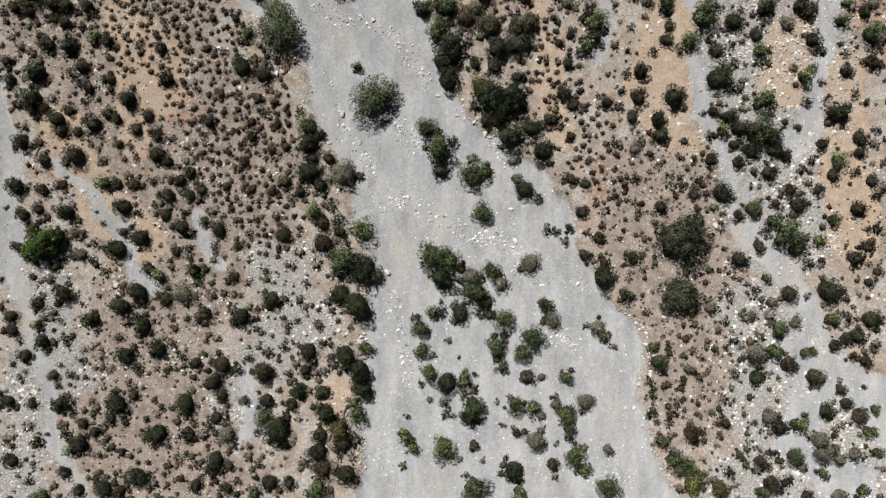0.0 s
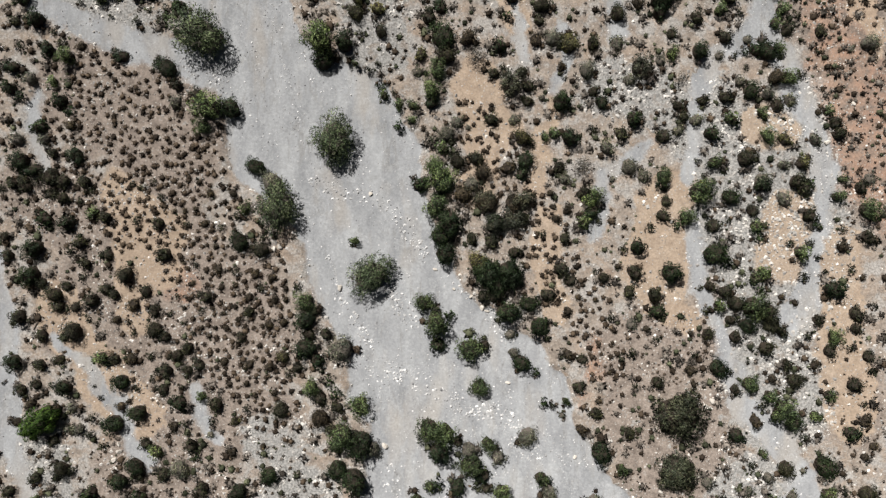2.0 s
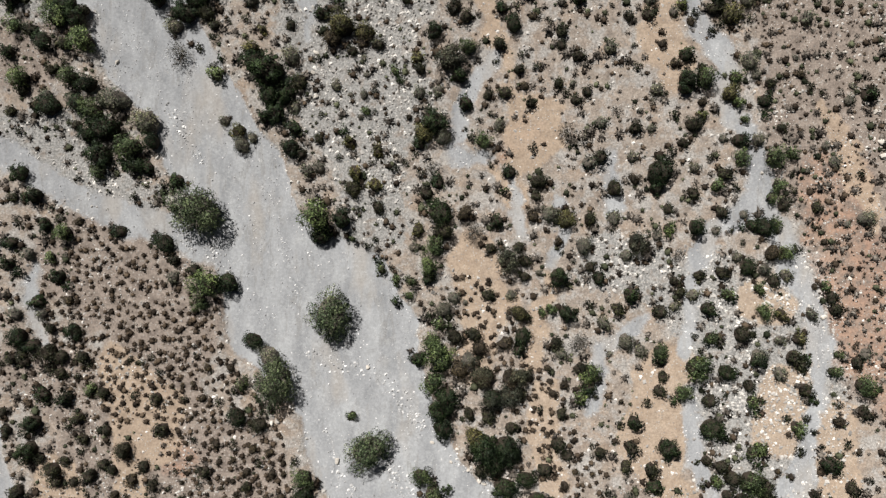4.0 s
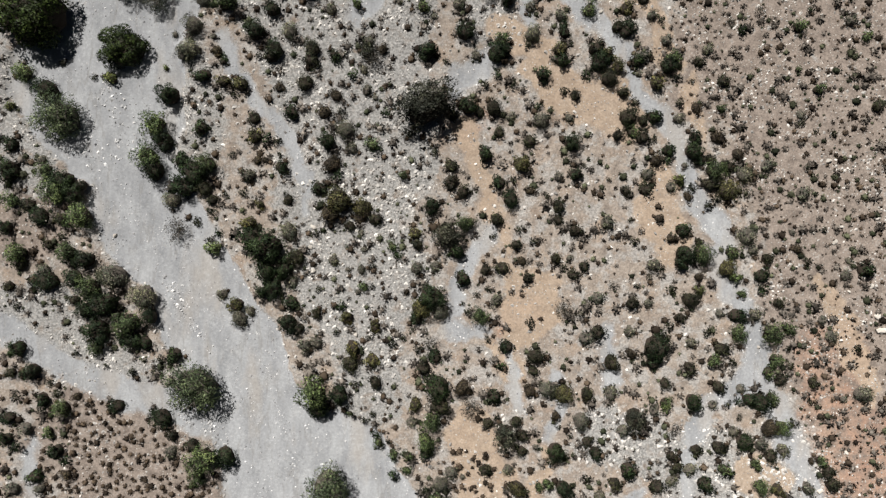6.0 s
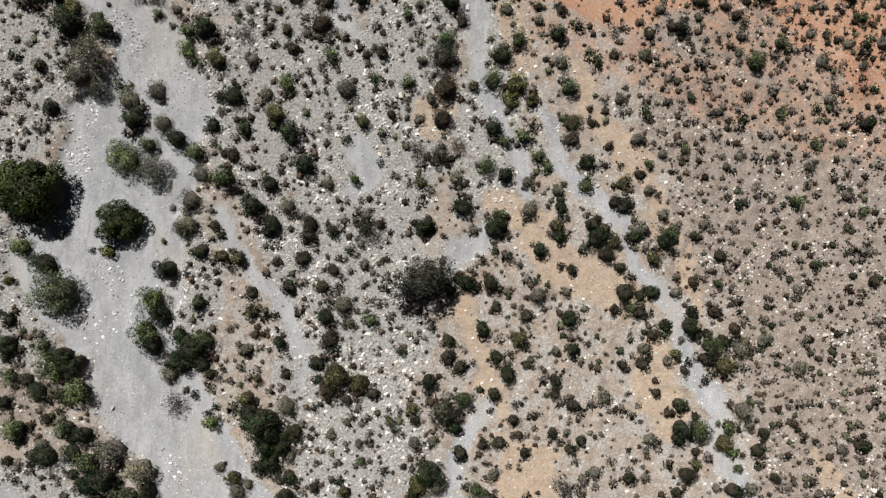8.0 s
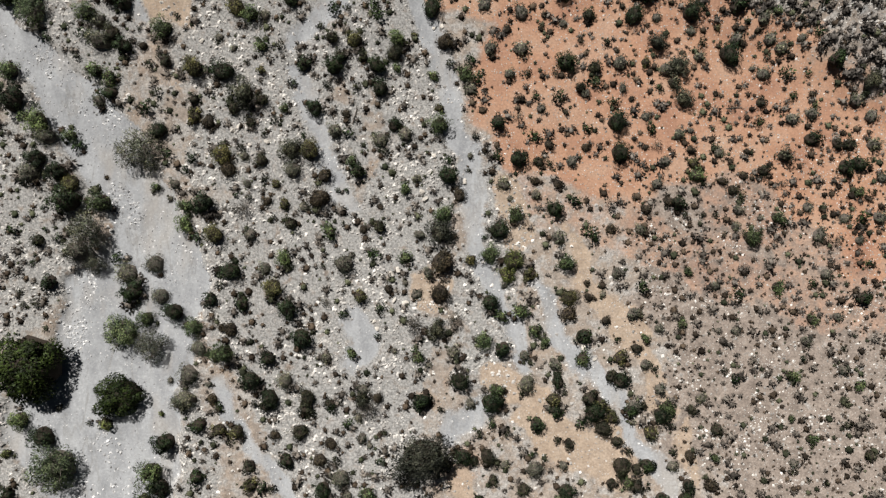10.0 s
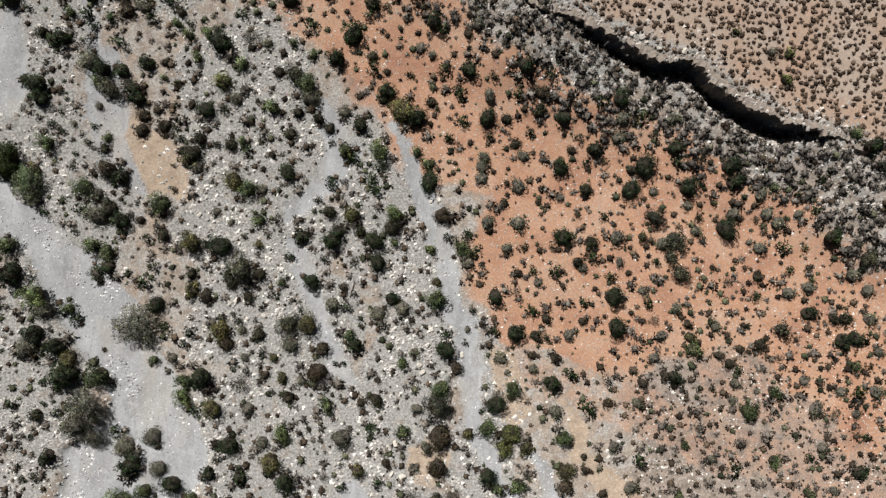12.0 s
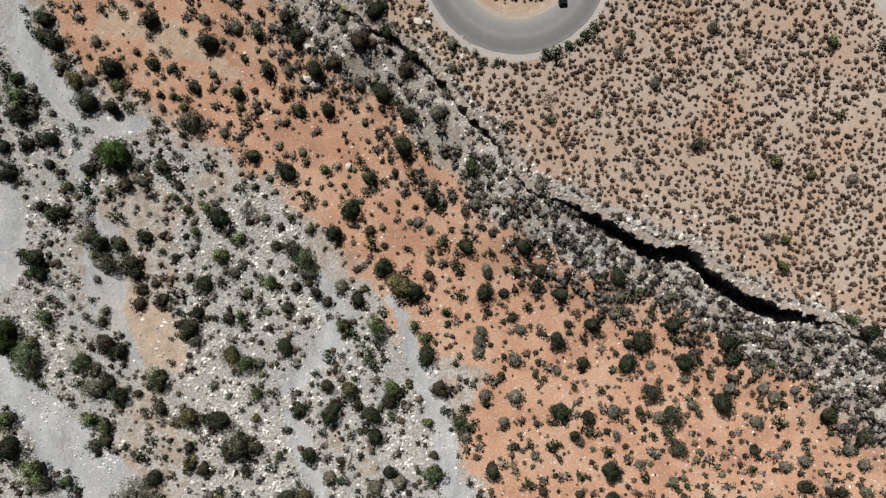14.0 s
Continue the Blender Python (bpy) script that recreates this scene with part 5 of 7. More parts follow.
plant("dark_green", [(-50.7, 205.4, 1.5), (14.9, 206, 1.4), (40.7, 206.6, 2.3), (-56.2, 206.6, 1.4), (-75.4, 208.4, 1.7), (81.7, 209.6, 1.9), (22.7, 210.2, 1.7),
    (-26.7, 210.2, 0.9), (-17, 210.8, 1.4), (-57.8, 211.4, 2.1), (47.5, 211.7, 1.4), (33.6, 212, 1.4), (-7.4, 212.6, 1.8), (40.1, 213.2, 2.4), (14.9, 213.2, 1.9),
    (70.4, 213.2, 1.4), (-24.4, 216.2, 2.1), (-60.4, 216.2, 1.7), (39.6, 217.4, 1.4), (-88.7, 218, 3.3), (27.6, 218.6, 1.7), (22.8, 218.7, 1.2), (77.7, 218.7, 1.2),
    (-68.1, 219.5, 1.9), (-10.4, 220.4, 2.1), (49.3, 220.5, 1.2), (35.4, 221.6, 1.7), (-29.1, 221.7, 1.2), (10.7, 222.9, 1.7), (76.3, 223.5, 1.7), (80.8, 223.5, 0.9),
    (-43.9, 224, 2.7)])
plant("dark_green", [(-20, 225.2, 2.3), (-11, 225.2, 2.1), (29.3, 225.8, 2.4), (-26.6, 225.8, 1.9), (85.3, 225.8, 1.9), (8.9, 226.5, 1.5), (64.1, 227.6, 2.6),
    (-65.1, 229.4, 2.1), (81.8, 231.3, 1.5), (-81.6, 231.3, 1.2), (-73.6, 231.9, 1.7), (-10.6, 235.9, 1.7), (43.7, 236, 2.3), (55.8, 236.6, 2.3), (-20, 237.3, 1.7),
    (65.4, 237.5, 2), (0.7, 237.8, 2.4), (-11.6, 237.9, 1.7), (82.4, 237.9, 1.4), (-65.1, 238.5, 1.9), (-29.6, 239.7, 2.1), (28.7, 240.9, 2.1), (64.2, 240.9, 2.1),
    (-9.4, 240.9, 1.7), (46.7, 241, 2.7), (53.1, 241.5, 1.5), (-15.6, 242.5, 1.7), (-75, 243.7, 0.8), (89.5, 243.9, 1.9), (36, 244.5, 1.9), (-38.1, 244.6, 1.4),
    (52.8, 244.7, 2)])
plant("dark_green", [(4.7, 247.2, 1.4), (-77.7, 248.5, 0.9), (-71, 249.7, 0.9), (-14, 249.9, 1.9), (-80.1, 250, 1.2), (7.7, 250.6, 1.7), (29.3, 251.1, 1.9),
    (45, 251.2, 1.7), (-1.9, 251.4, 2.4), (13.1, 251.4, 2.1), (-47, 253.1, 2.1), (36.6, 253.6, 1.7), (40.7, 254.7, 2.1), (-61.5, 255.3, 1.8), (-82.3, 255.5, 2.1),
    (19.7, 256, 1.4), (7.1, 256.6, 1.7), (-8.3, 257, 2.1), (6.8, 257.6, 1.2), (-62.6, 257.6, 1.9), (-83.2, 258.6, 2.6), (26.1, 259.6, 1.7), (9.2, 261.2, 2),
    (20.7, 261.4, 1.9), (-69.1, 261.6, 2.1), (-65, 261.6, 2), (4, 261.6, 1.7), (-11.3, 261.8, 1.7), (-59.6, 263, 1.9), (-19.1, 264, 2.1), (-43.7, 267.2, 2.6),
    (-42.1, 267.2, 1.7)])
plant("dark_green", [(-65.6, 267.5, 1.7), (-79.5, 267.8, 1.9), (-77.4, 268.4, 1.9), (-15.5, 269, 2.7), (3.5, 269.5, 1.5), (-71.1, 270.9, 1.4), (-24.3, 271.1, 1.7),
    (2, 271.2, 2), (-67.5, 272.9, 1.7), (-12.2, 273.2, 1.4), (-38.9, 273.5, 1.4), (-72.9, 273.9, 1.7), (-11.3, 275.7, 1.9), (-54.2, 276.1, 1.7), (-2.6, 276.6, 1.3),
    (-88.7, 276.9, 2.4), (-29.3, 277.1, 2.5), (-71.7, 277.5, 1.8), (-55.9, 278.1, 2), (-45.7, 278.7, 1.7), (-13.5, 279.5, 1.4), (-36.6, 280.5, 1.8), (0.8, 280.5, 1.7),
    (-4, 282, 2.4), (-90.3, 282.6, 1.9), (-84.9, 282.9, 1.9), (-74.9, 283.2, 1), (-80, 284.1, 2.1), (16.7, 285.3, 1.3), (-72.5, 286, 1), (-0.8, 286.2, 1.5),
    (-75.4, 286.6, 1.2)])
plant("dark_green", [(35.3, 287.6, 1), (-37.9, 287.8, 1.7), (-2.8, 288.1, 2.1), (-86, 288.9, 2.1), (-20.1, 290.2, 1.9), (-26.4, 290.2, 1.8), (-27.7, 290.2, 1.2),
    (-66.6, 290.8, 1.8), (-5.3, 290.8, 1.5), (-63.3, 291.2, 1.5), (-72.1, 291.9, 2.5), (-8.3, 292.9, 2.3), (-39.7, 293.8, 1.8), (-59.7, 293.8, 1.4),
    (-49.1, 295.2, 1.8), (51, 296, 1.1), (-87, 296.8, 1.8), (-22.5, 298, 2.1), (15.1, 298.1, 0.8), (-33, 298.6, 2), (-53, 298.7, 1.4), (-66.6, 299.1, 2.6),
    (-89.8, 299.2, 1.7), (26.3, 299.5, 1.7), (10.8, 299.8, 0.9), (-1.6, 300.2, 2), (-58, 300.2, 1.8), (8.7, 300.4, 0.7), (91.9, 301, 1.5), (29.1, 301.1, 1.2),
    (-38.6, 301.8, 0.7), (31.2, 301.9, 0.8)])
plant("dark_green", [(42, 303.3, 1.1), (33.6, 303.8, 1.5), (-25.7, 304, 2.1), (-6.8, 304.6, 2.1), (-78.8, 304.6, 2), (-45.8, 304.7, 2.4), (-81.6, 306.2, 2),
    (-51.3, 307.2, 1.1), (-9.5, 308.2, 2.1), (-26.4, 308.9, 1.4), (-85.2, 309.4, 0.8), (-58.3, 309.4, 2.1), (-81.2, 309.8, 2.1), (-20.4, 310.1, 1.7),
    (-79.7, 310.2, 1.2), (-49.4, 311.4, 1.4), (-64.5, 311.4, 1.3), (-39.2, 311.4, 1.2), (-85.8, 312, 1.1), (-79.8, 313.3, 1)])
plant("green", [(-85, -52.3, 2.1), (16.2, -52.1, 1.9), (-39.9, -51.8, 1.4), (67.5, -51.4, 1.6), (89, -51.2, 1.6), (35.2, -51, 2.8), (6.6, -50.9, 3.3),
    (-26.6, -50.4, 2.4), (80.7, -47.6, 1.4), (29.9, -47, 1.9), (-8.6, -46.3, 0.9), (51.7, -46.1, 2.1), (64.1, -45.9, 0.9), (48.9, -44.5, 2.6), (28.1, -44.1, 2.4),
    (74.5, -43.9, 2.1), (62.8, -43.5, 1.2), (92, -42.9, 1.4), (-78.6, -42.2, 1.6), (-6.4, -42.2, 1.6), (0.1, -42, 2.8), (46.6, -40.8, 1.9), (-8.2, -39.6, 1.9),
    (90.2, -38.6, 1.6), (26.9, -38.6, 1.9), (75.2, -37.1, 1.9), (-38, -35.6, 2.1), (76.7, -35.2, 0.9), (-18.3, -35, 2.1), (26.3, -35, 2.4), (91.5, -33.9, 1.2),
    (19.2, -33.8, 1.9)])
plant("green", [(6.4, -33.5, 2.8), (15.6, -33.2, 2.1), (-19, -32.7, 1.2), (-42.3, -32.1, 1.3), (-31.5, -30.3, 1.4), (4.3, -27.9, 1.9), (26.4, -27.3, 1.6),
    (-2.9, -26.1, 2.1), (12.7, -25, 1.4), (45.4, -23.7, 2.1), (76.6, -22, 1.2), (16.8, -21.9, 2.1), (-4.6, -21.6, 1.9), (69.8, -21.3, 1.9), (-16.6, -21.1, 1.9),
    (44.3, -20.8, 1.4), (11.4, -20.7, 2.4), (19.1, -18.9, 2.8), (34.1, -18.4, 1.6), (-5, -16.6, 2.1), (71, -16.6, 2.1), (-85.8, -16, 1.4), (82.4, -14.8, 1.9),
    (13.2, -14.8, 2.4), (-2.3, -13.6, 1.6), (21.6, -11.8, 2), (38.3, -9.4, 1.6), (6.6, -8.8, 3.1), (68.2, -6.1, 1.2), (-60.1, -5.8, 1.9), (10.2, -4.4, 2.1),
    (-20.6, -2.3, 3.5)])
plant("green", [(0.9, -2, 3.1), (-2.3, -1.3, 3.3), (71.1, 1.9, 1.6), (79.4, 1.9, 1.6), (72.6, 3.4, 2.8), (-17.1, 3.9, 2.8), (26.8, 4.7, 1.1), (69.8, 6.1, 1.9),
    (-50.6, 6.1, 1.4), (82.4, 6.3, 1.6), (8.4, 7.8, 2.5), (-27.3, 7.9, 2.1), (65.6, 8.7, 2.1), (-72, 14.1, 1.9), (6.4, 15.8, 3.2), (83.5, 18.6, 2.1), (-0.8, 21.2, 3.3),
    (66, 25, 3.1), (59.2, 25.2, 1.6), (-3.5, 25.7, 2.4), (-28.4, 26, 2.6), (66.9, 31.1, 1.9), (68.5, 32.3, 1.6), (76.4, 36.5, 1.9), (-18.2, 39, 1.2), (67.2, 42.1, 1.9),
    (30.5, 43, 1.9), (52.2, 43.9, 2.1), (-73.2, 44.8, 1.6), (90.5, 45.5, 2.6), (-41.4, 46, 1.8), (-1.1, 46.4, 2.8)])
plant("green", [(32.2, 48.3, 2.6), (84.2, 48.4, 1.6), (54.7, 49.4, 3.1), (85.2, 52, 1.2), (0.2, 52.2, 3.5), (47.3, 52.6, 2.1), (-1.2, 54.6, 2.4), (58.1, 55.7, 1.9),
    (0.6, 58.5, 1.9), (22.2, 61, 1.2), (69.4, 61.2, 2.1), (24, 61.7, 1.4), (-50.3, 63.2, 2.1), (-6, 64.6, 1.2), (61.7, 64.7, 1.9), (68, 66.1, 1.5), (82.2, 66.5, 1.4),
    (-48.8, 67, 3.5), (-5.8, 67.7, 1.5), (-8.8, 67.9, 1.4), (-12, 70.1, 1.4), (-1.8, 70.8, 2.4), (-82.2, 72.7, 1.4), (73.9, 73.7, 2.1), (-0.6, 75.2, 2.4),
    (-18, 76.6, 0.9), (-79, 77.9, 2.1), (49.1, 78.8, 1.7), (71.9, 79.9, 1.7), (-25.5, 81.3, 3.9), (71.3, 85.4, 1.7), (59.3, 87.8, 1.7)])
plant("green", [(72.5, 88.1, 1.7), (-71.8, 90.7, 2.1), (64.6, 93.7, 2.1), (71.7, 93.9, 2.6), (75.3, 94.7, 1.7), (-64.9, 95.7, 3.3), (9.6, 97.4, 2.1),
    (65.5, 102.1, 1.1), (-72.8, 103.6, 2.8), (-15, 103.7, 1.2), (63.8, 105.5, 1.4), (56.7, 110.5, 2.6), (-88.4, 110.6, 2.6), (-77.7, 110.8, 2.4), (63.5, 111.1, 1.9),
    (-47.3, 111.7, 1.9), (-9, 112.3, 1.4), (6.6, 117.1, 2.1), (-75.1, 118.5, 3.1), (-89.7, 122, 2.1), (-80.5, 123.3, 3.1), (-6.6, 127.3, 1.2), (59.5, 128.1, 2.6),
    (-82.6, 128.2, 2.1), (-48.1, 129.7, 2.4), (-61.4, 131.3, 3.1), (-13.2, 133.8, 1.9), (42, 136.6, 1.7), (-59.6, 138, 3.1), (61.2, 141.5, 1.2), (81.6, 145.6, 1.4),
    (-87.9, 149.3, 2.4)])
plant("green", [(77.5, 149.9, 0.9), (51, 152.4, 1.8), (14.3, 156, 1.9), (92.1, 156.9, 1.4), (77.5, 159, 1.7), (32.9, 162.7, 2), (-2.5, 163.3, 1.8), (-16.4, 163.8, 1.4),
    (-43.9, 164, 2.7), (24.8, 166.5, 1.2), (11.9, 166.7, 2.1), (46.3, 167, 1.2), (22.7, 168.7, 1.7), (-50, 169.3, 2.4), (54.1, 170.1, 1.4), (81.8, 171, 1.5),
    (-60.8, 171.1, 2.1), (15.5, 171.7, 1.7), (19.7, 172.9, 2), (74.5, 177.9, 1.7), (55.4, 181.3, 1.2), (29.3, 183.1, 2.1), (-30.8, 184, 2.1), (-5, 184.3, 1.8),
    (13.1, 185, 2.3), (69, 188.6, 2.3), (-21.2, 189.8, 2), (-52.4, 191.6, 2.3), (74.5, 192.7, 1.8), (3.1, 193.4, 2.4), (18.5, 193.6, 2.1), (-51.9, 195.2, 1.9)])
plant("green", [(-70.3, 196, 2.8), (92.1, 198.2, 1.4), (-5, 198.8, 1.5), (-58.7, 199.4, 1.2), (57, 201.8, 2), (-16.4, 204.8, 1.5), (-77.2, 210.4, 1.8),
    (2.3, 212.6, 2.6), (-83.4, 213.2, 3.1), (-30.9, 216.2, 1.2), (82.6, 216.9, 0.9), (-68.2, 221.6, 1.7), (1.1, 223.1, 1.4), (-68.2, 223.2, 1.7), (7.7, 223.4, 2.1),
    (-89.6, 224, 2.4), (-71.1, 224, 1.9), (-6.8, 224.7, 1.2), (-35.7, 229.5, 1.7), (-6.7, 230.9, 2.1), (-56.5, 233, 2.7), (73.5, 236.2, 1.2), (-38, 236.3, 2.1),
    (-72.7, 236.6, 2.6), (0.5, 241.5, 1.7), (-1.9, 244, 1.4), (-9.7, 244.2, 2.4), (-81, 246, 2.1), (86, 246.4, 1.5), (-39.4, 246.4, 1.2), (-68.3, 247.2, 1.3),
    (-32.6, 253.5, 1.9)])
plant("green", [(-25.1, 258.2, 2.4), (-70.5, 259.4, 1.4), (-56.1, 260, 1), (-39.1, 262.8, 1.7), (-48.8, 264.2, 1.4), (-24, 264.8, 1.2), (-28.3, 267.3, 1),
    (-50.6, 269.1, 1.4), (-46.4, 269.3, 1.4), (-53.1, 271.5, 1.2), (-76, 273.9, 1.4), (-36.2, 273.9, 1), (9.8, 277.5, 1.7), (-21, 277.5, 1.4), (25.7, 286.4, 1.3),
    (-39.2, 290.8, 1.2), (-51.3, 290.8, 1.2), (-86.6, 292.8, 3.1), (-65.4, 295.6, 1.5), (-71.9, 302, 0.8), (-15.6, 308.7, 1.3)])
plant("brown_dry", [(77.1, -52.4, 1.6), (69.7, -49.8, 2.4), (-59.1, -47.8, 0.7), (-25.5, -46.3, 2.4), (-45.3, -45.9, 1.2), (6.1, -43, 0.7), (6.7, -41.7, 1.2),
    (15.7, -39.3, 1.2), (52.5, -38.9, 2.1), (88.2, -35.4, 2.1), (-59.7, -33.4, 0.9), (54, -32.8, 0.7), (51, -31.6, 0.7), (-65.5, -30.9, 1.4), (89.3, -29.2, 0.7),
    (50.9, -27.4, 0.9), (18, -27.3, 1.9), (6.7, -26.8, 0.7), (-82.6, -26.7, 1.4), (-37.9, -26, 2.6), (73.3, -24.3, 2.1), (57.5, -21.4, 0.9), (90.3, -7, 1.2),
    (-44.1, -5.9, 1.2), (-37.6, -4.7, 0.9), (92.1, -4.7, 1.2), (80.2, -2.3, 0.9), (30, -1.1, 1.4), (-56.6, -0.5, 1.4), (-90, 0.4, 1.4), (90.2, 0.7, 1.6),
    (66.9, 0.7, 1.6)])
plant("brown_dry", [(-25.5, 1.3, 2.4), (-81.6, 3.1, 1.6), (-68, 3.7, 1.2), (-87, 4.3, 1.4), (33.6, 4.9, 0.9), (-66.3, 4.9, 0.7), (-39.3, 6.1, 0.9), (-35.2, 6.7, 0.9),
    (-44.7, 8.5, 0.9), (53.9, 8.5, 0.9), (-41.1, 8.7, 0.9), (70.6, 9.7, 1.2), (36, 10.9, 0.7), (53.2, 11.5, 1.4), (-36.3, 12.1, 1.2), (79.5, 12.7, 1.4),
    (-40.5, 12.7, 1.2), (-45.9, 13.3, 1.2), (-65.5, 13.8, 1.6), (27, 15, 1.4), (-49, 18.7, 0.7), (53.3, 19.3, 0.9), (-45.3, 20.4, 0.9), (43.8, 20.4, 0.9),
    (-47.8, 20.5, 0.7), (-50.7, 20.5, 0.7), (-36.3, 21, 1.2), (-33.3, 21.6, 1.2), (-68.6, 22.2, 1.2), (-42.9, 22.2, 0.9), (-46, 23.5, 0.7), (27, 24, 1.2)])
plant("brown_dry", [(-48.4, 24.7, 0.7), (-54.4, 24.7, 0.6), (-43.5, 25, 0.8), (-64.9, 25.4, 1.6), (75.5, 25.8, 0.9), (-35.1, 26.4, 1.2), (-32.8, 26.4, 0.9),
    (33, 26.4, 0.8), (-40.5, 27, 1.2), (29.4, 27, 0.9), (72.5, 27, 0.9), (-32.8, 28.8, 0.9), (-46.5, 29.1, 0.9), (-43.5, 29.4, 0.9), (-52.5, 30, 0.7),
    (-35.7, 31.2, 1.1), (89.8, 31.2, 0.9), (-39.3, 31.8, 1.2), (-47.1, 33, 1.2), (37.8, 33.6, 0.9), (-54.4, 34.2, 0.6), (85.4, 37.7, 1.6), (-47.7, 37.8, 0.9),
    (-52.6, 38.4, 0.6), (39, 42, 0.7), (-50.1, 42.6, 1.1), (24.6, 43.7, 1.2), (-56.5, 45.2, 0.7), (-54.3, 45.3, 0.8), (27, 45.5, 1.2), (-51.9, 45.8, 0.8),
    (24, 46.2, 0.9)])
plant("brown_dry", [(10.2, 47.1, 2.6), (15.6, 47.1, 2.4), (4.9, 48.9, 2.4), (-44.1, 49.1, 1.2), (-48.9, 49.1, 1.1), (23.4, 49.2, 0.9), (-51.3, 51.3, 0.9),
    (9, 53.4, 2.1), (14.4, 54.5, 1.9), (78.1, 56.8, 0.9), (-78.6, 63.5, 1.4), (-91.3, 64.6, 0.9), (80.5, 66.4, 0.9), (71.2, 73.7, 2.1), (82.3, 76, 0.9),
    (25.8, 76, 1.2), (-76.2, 80.2, 1.2), (20.4, 81.5, 1.7), (6, 82.1, 2.1), (42, 89.3, 1.4), (-6, 102.5, 0.9), (56.4, 105.7, 1.2), (18.6, 109.1, 1.2),
    (77.4, 111.5, 1.2), (50.4, 113.9, 1.2), (48, 118.1, 1.2), (-15.6, 118.6, 1.9), (-22.1, 119.2, 2.4), (54, 122.9, 1.2), (20.4, 124.1, 1.2), (-21.8, 129.6, 2.4),
    (47.3, 130.6, 1.7)])
plant("brown_dry", [(-37.8, 130.7, 1.2), (-36.1, 130.7, 0.9), (64.7, 131.8, 1.7), (60.5, 135.4, 1.9), (-23.4, 140.8, 1.9), (55.8, 141.8, 1.4), (-21, 144.4, 1.7),
    (-33, 146.2, 1.4), (-45.1, 151.7, 0.9), (-46.2, 153.5, 1.2), (-46.6, 154.1, 1.2), (-11, 154.2, 1.4), (-42.3, 168.9, 1.9), (-44.2, 169.2, 1.1), (37.9, 170.8, 1.2),
    (29.9, 172.3, 1.9), (34.2, 175.8, 1.2), (2.3, 176.6, 2.4), (-8.6, 177.6, 1.2), (33.7, 178.8, 0.9), (2.9, 183.2, 3.1), (-14, 190.3, 1.2), (39, 190.3, 1.4),
    (46.3, 194.5, 1.4), (-10.4, 195.1, 0.9), (-34.5, 196.3, 1.2), (51.1, 196.3, 1.4), (44, 196.9, 0.7), (-23.5, 197, 2.6), (6.5, 197.6, 1.7), (27.6, 200, 1.4),
    (22.8, 200.6, 1.2)])
plant("brown_dry", [(62.6, 200.6, 1.2), (69.3, 201.2, 0.7), (-69.6, 201.5, 0.7), (67.4, 201.8, 1.2), (-22.4, 201.8, 1.9), (-42.8, 203, 2.1), (64.5, 204.8, 0.9),
    (68.1, 207, 0.9), (56, 207.2, 1.2), (11.9, 207.2, 0.9), (33.6, 207.8, 1.2), (46.3, 207.8, 0.9), (25.8, 208.4, 1.4), (43.9, 209.6, 0.8), (88.6, 210.8, 0.9),
    (-47.1, 213.2, 1.9), (-17.6, 215, 1.2), (29.4, 215.4, 0.9), (19.8, 218.1, 1.2), (43.3, 218.1, 0.9), (61.4, 219.3, 0.9), (82, 219.3, 0.9), (13.7, 227.1, 0.9),
    (40.3, 228.4, 0.7), (-61.1, 229.5, 1.2), (3.5, 230.6, 2.1), (32.5, 230.7, 0.9), (69.9, 232.6, 0.9), (16.7, 233.1, 1.2), (24, 233.2, 0.9), (-18.9, 234.4, 0.9),
    (24.6, 236.2, 0.9)])
plant("brown_dry", [(17.4, 237.4, 0.9), (-50.3, 237.6, 0.9), (41.5, 238, 0.9), (51.8, 238.6, 0.9), (-67.9, 240.2, 2.6), (60.2, 241.6, 0.9), (-32.8, 243.4, 0.9),
    (31.2, 244.4, 1.2), (9.5, 246.1, 0.9), (29.5, 247.7, 0.7), (-60.9, 248.7, 1.9), (-56.1, 249.6, 1.9), (-37.6, 250.4, 0.9), (-60.4, 251.8, 1.7), (-57.5, 253, 1.2),
    (21, 253.1, 0.9), (-50.2, 254.3, 1.2), (1.1, 254.8, 1.5), (24.6, 256, 1.7), (-8.3, 261.2, 1), (-56.1, 263.3, 1), (8.9, 268.3, 1.2), (-8.3, 269.1, 0.8),
    (-5.3, 270.3, 0.7), (-4.1, 272.1, 0.7), (-16.8, 274.2, 0.8), (-64, 274.2, 2), (-0.5, 274.5, 1), (-4.7, 274.5, 0.7), (-77.9, 276.9, 1.2), (-5.9, 276.9, 1),
    (-53.7, 293.3, 1)])
plant("brown_dry", [(-18.6, 293.9, 1), (-29.5, 293.9, 0.8), (-36.2, 294.5, 1), (8.3, 296.6, 0.7), (-3.4, 296.8, 2.1), (-17.9, 299.2, 1.7), (-12.5, 302.8, 2.4),
    (-41, 303.6, 0.7), (-68.3, 310.9, 0.6), (-61, 313.3, 1)])
plant("willowy", [(-14.9, 31.6, 4.9), (-34.5, 45.9, 5.3), (-22.7, 60.6, 5.4), (-50.6, 82.7, 5.9), (-79.5, 139.6, 5.4), (-65.6, 168.4, 4), (-84.2, 237.2, 3.8)])
